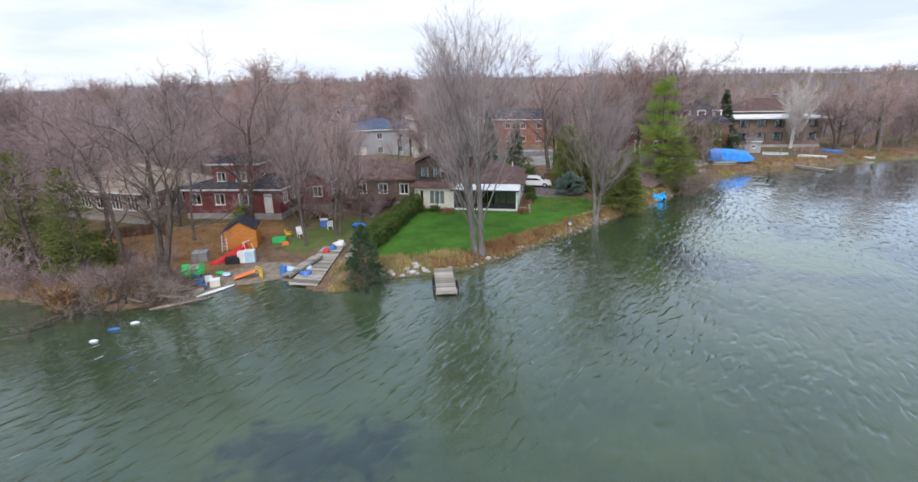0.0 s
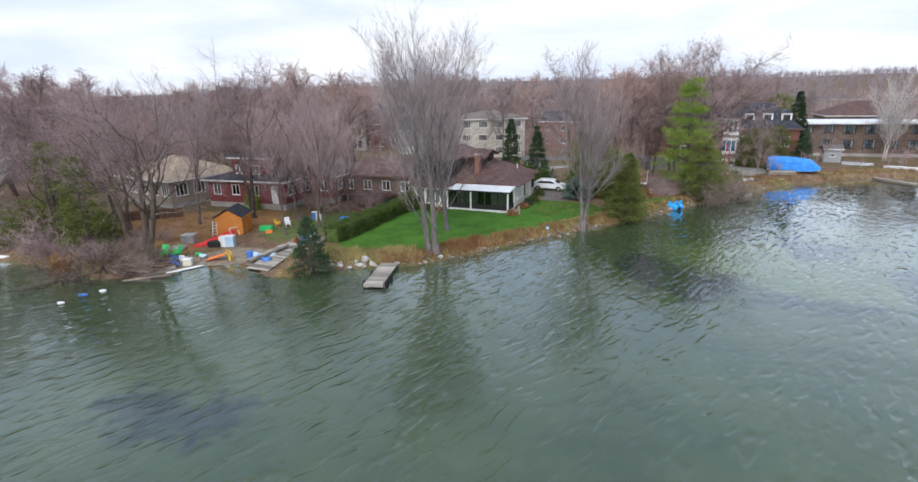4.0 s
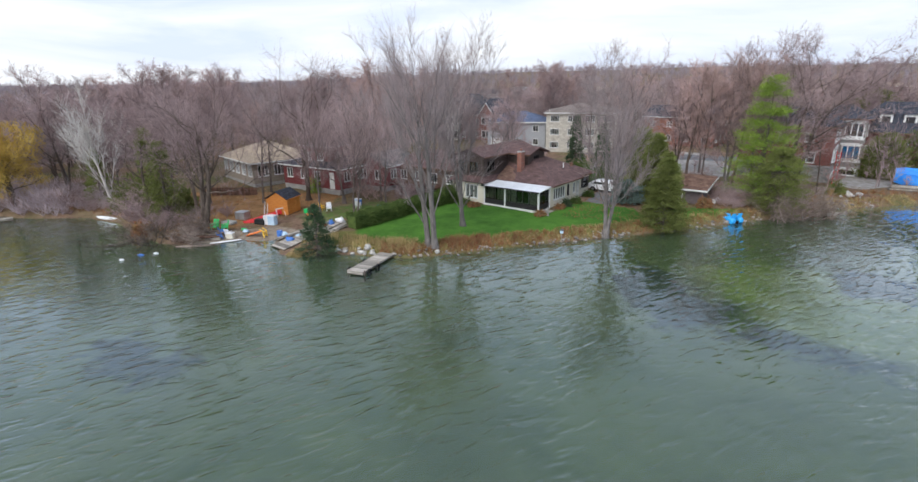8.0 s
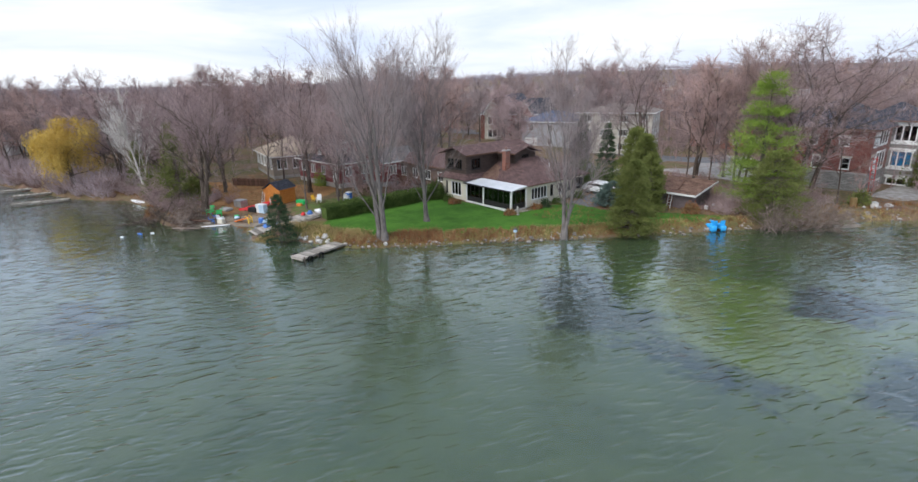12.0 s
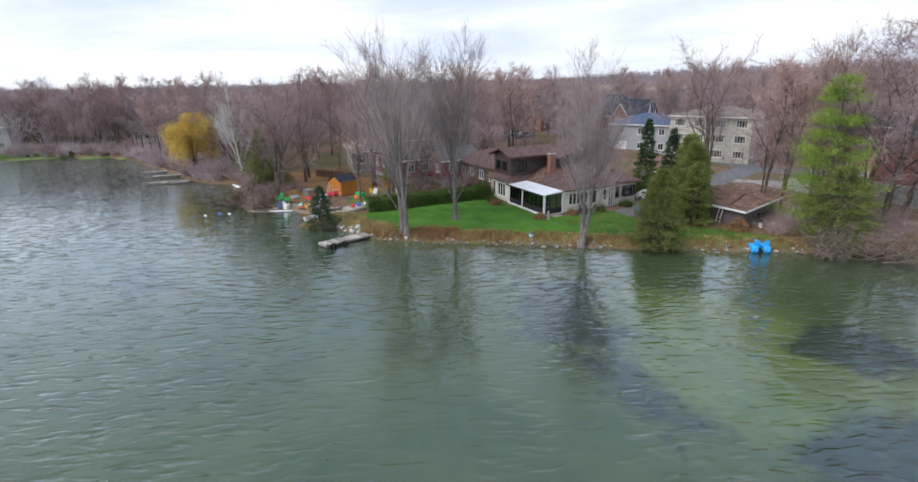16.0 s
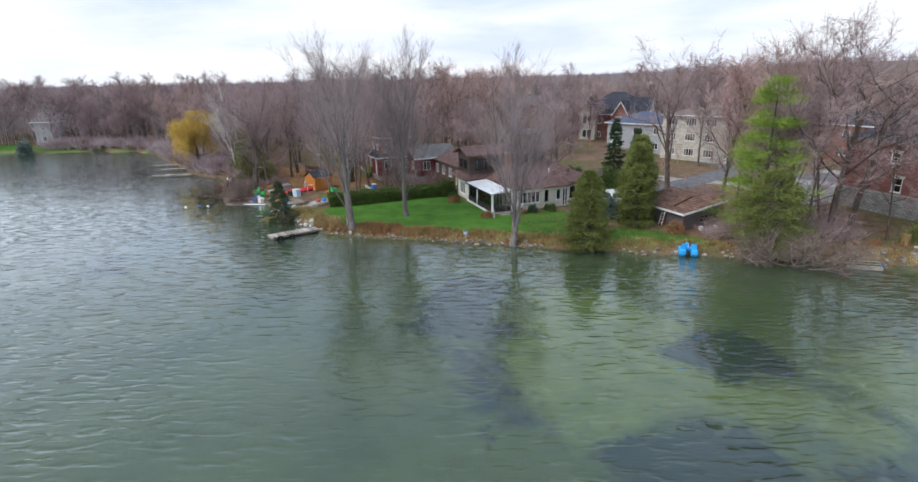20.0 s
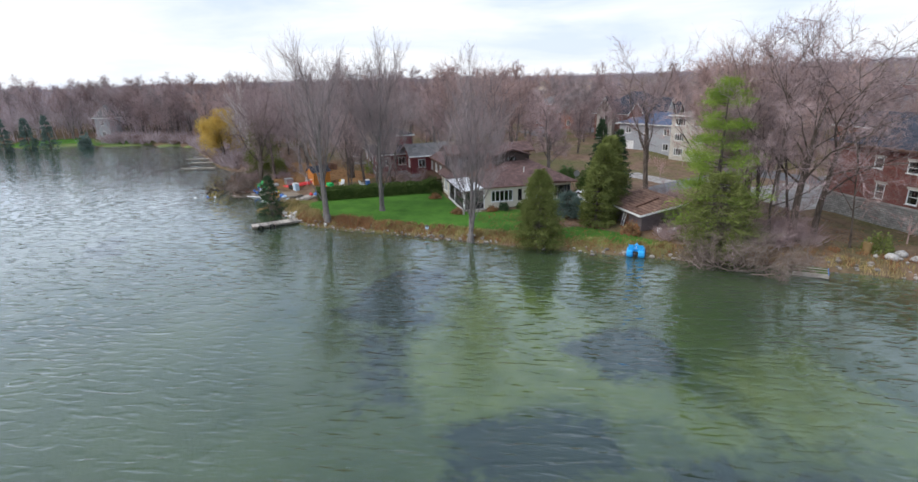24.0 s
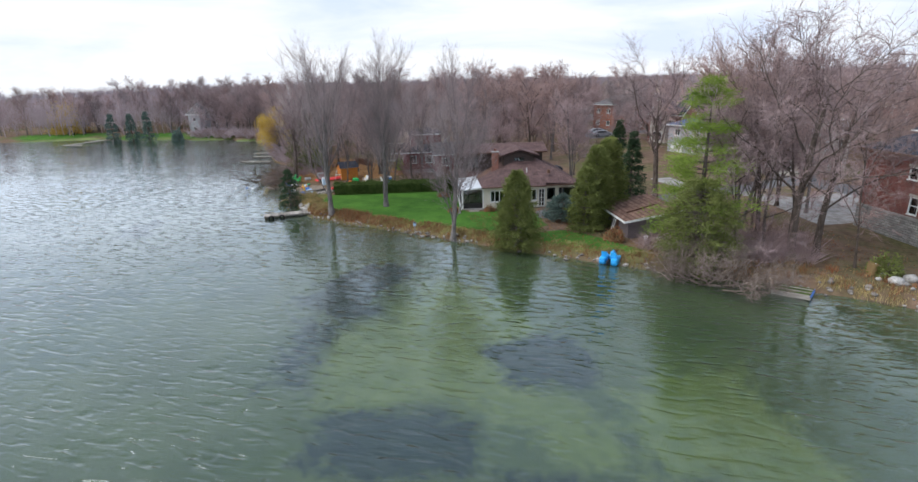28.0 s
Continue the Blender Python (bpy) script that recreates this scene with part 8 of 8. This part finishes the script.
def rowboat(name, label, x, y, turn, L, mat, inner, z=None, flip=False, group=""):
    """A small open boat, or the same lying keel up."""
    ob = thing(name, label, "boat", pose(x, y, (ground_z(x, y) if z is None else z), 180 if flip else 0, 0, turn) @ Matrix.Translation((0, 0, -0.42 if flip else 0)), group)
    def ring(k, s, zz):
        t = k / 8
        w = 0.6 * s * (1 if t < 0.5 else max(0.03, 1 - ((t - 0.5) / 0.5) ** 2.2))
        return [(-w, L * (t - 0.5), 0.42), (-w * 0.9, L * (t - 0.5), zz + 0.14), (-w * 0.5, L * (t - 0.5), zz), (w * 0.5, L * (t - 0.5), zz), (w * 0.9, L * (t - 0.5), zz + 0.14), (w, L * (t - 0.5), 0.42)]
    rings = [ring(k, 1, 0.0) + list(reversed(ring(k, 0.92, 0.04))) for k in range(9)]
    part("hull", Geo().loft(rings), M[mat], ob)
    for t in (0.25, 0.6):
        part("thwart", Geo().box(-0.53, 0.53, L * (t - 0.5) - 0.12, L * (t - 0.5) + 0.12, 0.28, 0.32), M[inner], ob)
    part("transom", Geo().box(-0.55, 0.55, -L / 2 - 0.03, -L / 2 - 0.003, 0.05, 0.45), M[inner], ob)
    return ob


solid("kayak", Geo().tube([(0, 0, 0.04), (0.5, 0, 0), (1.6, 0, -0.03), (2.7, 0, 0), (3.3, 0, 0.06)], [0.03, 0.15, 0.22, 0.15, 0.03], 10), M["white_plastic"], "long narrow white kayak on the wooded shore", "kayak", pose(-39.2, 35.6, 0.32, 0, 0, 8))
rowboat("rowboat", "aluminium boat lying keel up on the bank", 58.9, 97.0, 60, 4.2, "metal", "metal", None, True)
rowboat("rowboat", "white boat pulled up on the grass", 62.8, 92.6, 50, 4.4, "white_plastic", "grey_wood")
rowboat("rowboat", "small white boat at the reeds", 73.0, 94.6, 70, 4.0, "white_plastic", "grey_wood", 0.2)
rowboat("rowboat", "pale blue boat beside the trees", 71.0, 99.0, 20, 3.6, "blue_plastic", "grey_wood", None, True)


def green_raft():
    ob = thing("old_raft", "old green-topped raft with blue edge at the bank", "raft", pose(34.6, 72.7, 0.18, 4, -3, 33))
    part("deck", Geo().bevel_box(-1.15, 1.15, -0.75, 0.75, 0.0, 0.12, 0.03), M["grey_wood"], ob)
    for k in range(8):
        part("board", Geo().box(-1.12, 1.12, -0.72 + 0.18 * k, -0.56 + 0.18 * k, 0.123, 0.145), M["hedge"] if k % 3 else M["grey_wood"], ob)
    part("edge", Geo().box(1.153, 1.2, -0.75, 0.75, -0.12, 0.13), M["blue_plastic"], ob, "blue edge board")
    part("edge", Geo().box(-1.15, 1.2, -0.8, -0.753, -0.12, 0.13), M["grey_wood"], ob)
    part("float", Geo().tube([(-0.9, -0.5, -0.12), (0.9, -0.5, -0.12)], 0.12, 8), M["grey_wood"], ob)
    part("float", Geo().tube([(-0.9, 0.5, -0.12), (0.9, 0.5, -0.12)], 0.12, 8), M["grey_wood"], ob)


green_raft()


def covered_boat():
    """A boat on a trailer under a bright blue tarpaulin."""
    ob = thing("covered_boat", "boat on trailer under bright blue tarpaulin", "boat", pose(46.0, 88.0, ground_z(46.0, 88.0), 0, 0, -12))
    rings = []
    for x, w, z0, z1, zr in ((-3.4, 1.0, 0.75, 2.0, 2.3), (-2.6, 1.3, 0.5, 2.15, 2.5), (0, 1.4, 0.45, 2.05, 2.4), (2.2, 1.2, 0.45, 1.8, 2.1), (3.2, 0.6, 0.6, 1.0, 1.25), (3.6, 0.2, 0.7, 0.85, 0.95)):
        rings.append([(x, -w * 1.05, z0), (x, -w, z1 - 0.25), (x, -w * 0.82, z1), (x, -0.1, zr), (x, 0.1, zr), (x, w * 0.82, z1), (x, w, z1 - 0.25), (x, w * 1.05, z0)])
    t = part("tarpaulin", Geo().loft(rings), M["tarp"], ob, "blue tarpaulin")
    for x in (-2.2, -0.8, 0.6, 1.8):
        part("fold", Geo().tube([(x, -1.36, 0.62), (x + 0.1, -1.3, 1.3), (x, -1.05, 1.7)], [0.04, 0.05, 0.02], 5), M["tarp"], t)
    part("hull", Geo().loft([[(x, -w, 0.8), (x, 0, 0.25), (x, w, 0.8)] for x, w in ((-3.3, 0.9), (0, 1.2), (2.6, 0.9), (3.5, 0.1))]), M["white_plastic"], ob)
    part("trailer_beam", Geo().box(-3.6, 3.9, -0.06, 0.06, 0.2, 0.3), M["metal"], ob)
    for y in (-1.0, 1.0):
        w = part("wheel", Geo().tube([(-0.6, y - 0.1, 0.28), (-0.6, y + 0.1, 0.28)], 0.28, 14), M["black"], ob)
        part("rim", Geo().tube([(-0.6, y - 0.11, 0.28), (-0.6, y + 0.11, 0.28)], 0.15, 10), M["metal"], w)
    st = thing("lumber_stack", "stack of grey planks beside the covered boat", "lumber", pose(43.6, 85.6, ground_z(43.6, 85.6), 0, 0, 0))
    for k in range(5):
        for j in range(3):
            part("plank", Geo().box(-1.9 + 0.06 * k, 1.9 - 0.04 * j, -0.5 + j * 0.34, -0.2 + j * 0.34, 0.02 + k * 0.13, 0.12 + k * 0.13), M["grey_wood"], st)
    sh = house("garden_shed", "small grey garden shed on the shore", 56.5, 101.0, -10, 2.6, 2.2, 2.1, 1, 0.6, "grey_siding", "grey_roof", z=ground_z(56.5, 101.0), roof="gable", step=2.4, win=(0.7, 0.6), over=0.2, curtain=0)


covered_boat()


def pier(name, label, a, b, w, z=0.3, planks=None):
    a, b = Vector((*a, z)), Vector((*b, z))
    d = b - a
    L = d.length
    ob = thing(name, label, "pier", Matrix.Translation(a) @ pose(0, 0, 0, 0, 0, math.degrees(math.atan2(d.y, d.x))))
    n = planks or max(4, int(L / 0.3))
    pl = Geo().box(0, L / n * 0.94, -w / 2, w / 2, 0, 0.05).mesh("plank", M["grey_wood"])
    for i in range(n):
        p = new("plank", pl)
        p.parent, p.location = ob, (i * L / n, 0, 0)
    for s in (-w * 0.4, w * 0.4):
        part("beam", Geo().box(0, L, s - 0.05, s + 0.05, -0.14, -0.002), M["grey_wood"], ob)
        for x in (0.1, L * 0.5, L - 0.1):
            part("post", Geo().tube([(x, s, -1.2), (x, s, 0.1)], 0.05, 6), M["dead_wood"], ob)
    return ob


pier("pier", "narrow plank pier on the far point", (57.0, 87.8), (59.4, 82.2), 0.9)
pier("pier", "plank pier beside the willow", (-47.8, 31.2), (-50.2, 25.4), 1.0)
pier("pier", "plank pier under the willow", (-55.4, 31.2), (-56.8, 27.0), 1.0)
pier("pier", "pale plank pier past the willow", (-62.0, 30.6), (-63.0, 26.4), 1.0)
pier("floating_pier", "grey floating pier off the far shore lawn", (-116.0, -20.6), (-104.0, -25.6), 1.6, 0.3, 16)
pier("floating_pier", "pale floating platform off the far shore", (-104.6, -27.0), (-100.8, -21.2), 1.8, 0.3, 10)


def tree_swing_seat():
    ob = thing("bench", "pale weathered bench under the birch", "bench", pose(-42.0, 37.4, ground_z(-42.0, 37.4), 0, 0, 20))
    part("seat", Geo().box(-1.1, 1.1, -0.25, 0.25, 0.42, 0.5), M["grey_wood"], ob)
    part("backrest", Geo().box(-1.1, 1.1, 0.26, 0.32, 0.5, 1.1), M["grey_wood"], ob)
    for x in (-0.9, 0.9):
        part("leg", Geo().box(x - 0.06, x + 0.06, -0.22, 0.25, 0.0, 0.42), M["grey_wood"], ob)


tree_swing_seat()


def car(name, label, x, y, turn, paint, z=None, van=False):
    """A parked car with its own wheels, glass, lamps and bumpers."""
    ob = thing(name, label, "car", pose(x, y, ground_z(x, y) if z is None else z, 0, 0, turn))
    top = 1.95 if van else 1.45
    prof = [(-2.2, 0.35), (-2.25, 0.75), (-2.05, 0.95), (-1.5, top - 0.12), (-1.0, top), (0.3 if not van else 0.7, top), (0.75 if not van else 1.15, top - 0.15), (1.35, 0.95), (2.1, 0.8), (2.25, 0.5), (2.15, 0.3)]
    rings = []
    for y0, s in ((-0.88, 0.93), (-0.78, 1.0), (0.78, 1.0), (0.88, 0.93)):
        rings.append([(px_ * (0.99 if s < 1 else 1), y0 * (0.86 if pz > 1.05 else 1), 0.3 + (pz - 0.3) * s) for px_, pz in prof])
    part("body", Geo().loft(rings), M[paint], ob)
    zt = top - 0.2
    part("side_glass", Geo().put([(-1.45, -0.84, 0.98), (1.1, -0.84, 0.98), (0.35, -0.78, zt), (-1.15, -0.78, zt), (-1.45, -0.81, 0.98), (1.1, -0.81, 0.98), (0.35, -0.75, zt), (-1.15, -0.75, zt)], [(3, 2, 1, 0), (4, 5, 6, 7), (0, 1, 5, 4), (1, 2, 6, 5), (2, 3, 7, 6), (3, 0, 4, 7)]), M["black"], ob, "dark side window")
    part("side_glass", Geo().put([(-1.45, 0.84, 0.98), (1.1, 0.84, 0.98), (0.35, 0.78, zt), (-1.15, 0.78, zt), (-1.45, 0.81, 0.98), (1.1, 0.81, 0.98), (0.35, 0.75, zt), (-1.15, 0.75, zt)], [(0, 1, 2, 3), (7, 6, 5, 4), (0, 4, 5, 1), (1, 5, 6, 2), (2, 6, 7, 3), (3, 7, 4, 0)]), M["black"], ob, "dark side window")
    part("windscreen", Geo().put([(1.33, -0.72, 1.0), (1.33, 0.72, 1.0), (0.82, 0.62, top - 0.16), (0.82, -0.62, top - 0.16), (1.36, -0.72, 1.02), (1.36, 0.72, 1.02), (0.85, 0.62, top - 0.14), (0.85, -0.62, top - 0.14)], [(3, 2, 1, 0), (4, 5, 6, 7), (0, 1, 5, 4), (1, 2, 6, 5), (2, 3, 7, 6), (3, 0, 4, 7)]), M["black"], ob)
    for x0 in (-1.35, 1.4):
        for y0 in (-0.8, 0.8):
            w = part("wheel", Geo().tube([(x0, y0 - 0.11, 0.32), (x0, y0 + 0.11, 0.32)], 0.32, 16), M["black"], ob)
            part("rim", Geo().tube([(x0, y0 - 0.12, 0.32), (x0, y0 + 0.12, 0.32)], 0.19, 12), M["metal"], w)
    for y0 in (-0.62, 0.62):
        part("headlight", Geo().bevel_box(2.12, 2.22, y0 - 0.16, y0 + 0.16, 0.6, 0.72, 0.02), M["white_plastic"], ob)
        part("tail_light", Geo().bevel_box(-2.27, -2.18, y0 - 0.12, y0 + 0.12, 0.7, 0.85, 0.02), M["red_plastic"], ob)
        part("mirror", Geo().bevel_box(0.85, 1.0, y0 * 1.5 - 0.08, y0 * 1.5 + 0.08, 0.98, 1.1, 0.02), M[paint], ob)
    part("bumper", Geo().bevel_box(2.16, 2.3, -0.75, 0.75, 0.3, 0.5, 0.04), M[paint], ob)
    return ob


car("parked_car", "white sedan parked on the cottage drive", 10.4, 70.2, -12, "car_white")
car("parked_van", "dark van parked beside the bungalow", -6.6, 73.0, 80, "car_dark", van=True)
car("parked_car", "silver car parked on the street", -51.0, 104.4, 76, "car_silver")
car("parked_car", "silver sedan parked on the street", -46.0, 102.6, 78, "car_silver")

solid("garden_statue", Geo().loft([[(q * math.cos(k * math.tau / 10), q * 0.8 * math.sin(k * math.tau / 10), z) for k in range(10)] for q, z in ((0.2, 0), (0.2, 0.08), (0.13, 0.1), (0.16, 0.3), (0.19, 0.5), (0.09, 0.62), (0.12, 0.72), (0.1, 0.84), (0.03, 0.9))]), M["white_stone"],
      "small white plaster garden figure beside the porch", "statue", pose(7.7, 55.6, ground_z(7.7, 55.6)), smooth=True)


def feeder():
    ob = thing("bird_feeder", "grey bird feeder on a post at the bank", "feeder", pose(11.0, 50.0, ground_z(11.0, 50.0)))
    part("post", Geo().tube([(0, 0, -0.1), (0, 0, 0.7)], 0.04, 6), M["grey_wood"], ob)
    part("house", Geo().box(-0.13, 0.13, -0.13, 0.13, 0.7, 0.98), M["pale_blue"], ob)
    part("roof", Geo().put([(-0.2, -0.2, 0.98), (0.2, -0.2, 0.98), (0.2, 0.2, 0.98), (-0.2, 0.2, 0.98), (0, 0, 1.15)], [(3, 2, 1, 0), (0, 1, 4), (1, 2, 4), (2, 3, 4), (3, 0, 4)]), M["grey_roof"], ob)


feeder()


def fence(name, label, a, b, h, mat, board=0.14):
    a, b = Vector((*a, 0)), Vector((*b, 0))
    d = b - a
    L = d.length
    ob = thing(name, label, "fence", Matrix.Translation((a.x, a.y, ground_z(a.x, a.y) - 0.05)) @ pose(0, 0, 0, 0, 0, math.degrees(math.atan2(d.y, d.x))))
    n = int(L / board)
    me = Geo().box(0, board * 0.93, -0.012, 0.012, 0, h).mesh("board", M[mat])
    for i in range(n):
        p = new("board", me)
        p.parent, p.location = ob, (i * board, 0, 0.02 * math.sin(i * 1.7))
    for z in (0.3, h - 0.3):
        part("rail", Geo().box(0, L, 0.013, 0.06, z, z + 0.08), M[mat], ob)
    for k in range(int(L / 2) + 1):
        part("post", Geo().box(k * 2 - 0.05, k * 2 + 0.05, 0.062, 0.16, -0.3, h + 0.05), M[mat], ob)
    return ob


fence("board_fence", "weathered grey board fence beside the boathouse", (23.4, 73.0), (26.6, 72.6), 1.3, "grey_wood")
fence("board_fence", "low dark fence beside the drive", (12.6, 75.6), (17.6, 74.8), 0.9, "brown_wood")
fence("board_fence", "brown fence behind the beach yard", (-34.0, 47.0), (-28.6, 49.6), 1.1, "brown_wood")


def ladder_frame():
    ob = thing("ladder", "white ladder leaning on the boathouse wall", "ladder", pose(19.4, 67.3, ground_z(19.4, 67.3), -14, 0, -9))
    for x in (-0.2, 0.2):
        part("rail", Geo().tube([(x, 0, 0), (x, 0, 1.7)], 0.028, 6), M["white"], ob)
    for k in range(5):
        part("rung", Geo().tube([(-0.2, 0, 0.25 + 0.3 * k), (0.2, 0, 0.25 + 0.3 * k)], 0.02, 6), M["white"], ob)


ladder_frame()
barrel("plant_pot", "white plastic pot beside the boathouse", 22.9, 68.7, "white_plastic", 0.2, 0.42)
barrel("plant_pot", "grey plastic tub beside the boathouse", 23.4, 69.6, "metal", 0.22, 0.4)
sack("white_bag", "white bag against the boathouse wall", 23.2, 70.4, (0.3, 0.25, 0.3), "white_plastic", 14)
solid("pale_plank", Geo().bevel_box(-1.2, 1.2, -0.12, 0.12, 0.0, 0.12, 0.02), M["white_stone"], "pale timber lying beside the boathouse", "plank", pose(24.6, 70.7, ground_z(24.6, 70.7) + 0.02, 0, 0, -8))

# toys and furniture on the back lawn
crate("toy_table", "lime green plastic toy table on the grass", -16.4, 45.9, 1.2, 0.7, 0.45, "green_plastic", 10)
chair("lawn_chair", "white plastic chair on the grass", -14.8, 47.2, "white_plastic", 40)
chair("lawn_chair", "white plastic chair near the hedge", -12.6, 49.6, "white_plastic", 200)
chair("lawn_chair", "yellow plastic toy chair on the grass", -16.0, 47.4, "yellow_plastic", 90, 0.8)
crate("toy_truck", "orange plastic toy truck on the grass", -15.6, 45.0, 0.6, 0.35, 0.3, "orange_plastic", 25)
crate("storage_box", "blue plastic bin on the grass", -13.4, 50.6, 0.7, 0.5, 0.7, "blue_plastic", 0, "white_plastic")


def bungalow_deck():
    """The brown timber deck and stairs behind the hedge."""
    ob = thing("timber_deck", "brown timber deck with stairs and railings", "deck", pose(-11.0, 58.2, 1.2, 0, 0, -8))
    part("platform", Geo().box(-3.5, 3.5, 0, 1.9, 0.75, 0.9), M["brown_wood"], ob)
    for k in range(8):
        part("baluster_post", Geo().box(-3.45 + k * 0.98, -3.37 + k * 0.98, 0.0, 0.08, 0.0, 1.85), M["brown_wood"], ob)
    for z in (1.2, 1.5, 1.8):
        part("rail", Geo().box(-3.5, 3.5, 0.01, 0.07, z, z + 0.07), M["brown_wood"], ob)
    for k in range(4):
        part("stair", Geo().box(-0.9, 0.9, -0.32 * (k + 1), -0.32 * k - 0.01, 0.55 - 0.2 * k, 0.72 - 0.2 * k), M["brown_wood"], ob)


bungalow_deck()
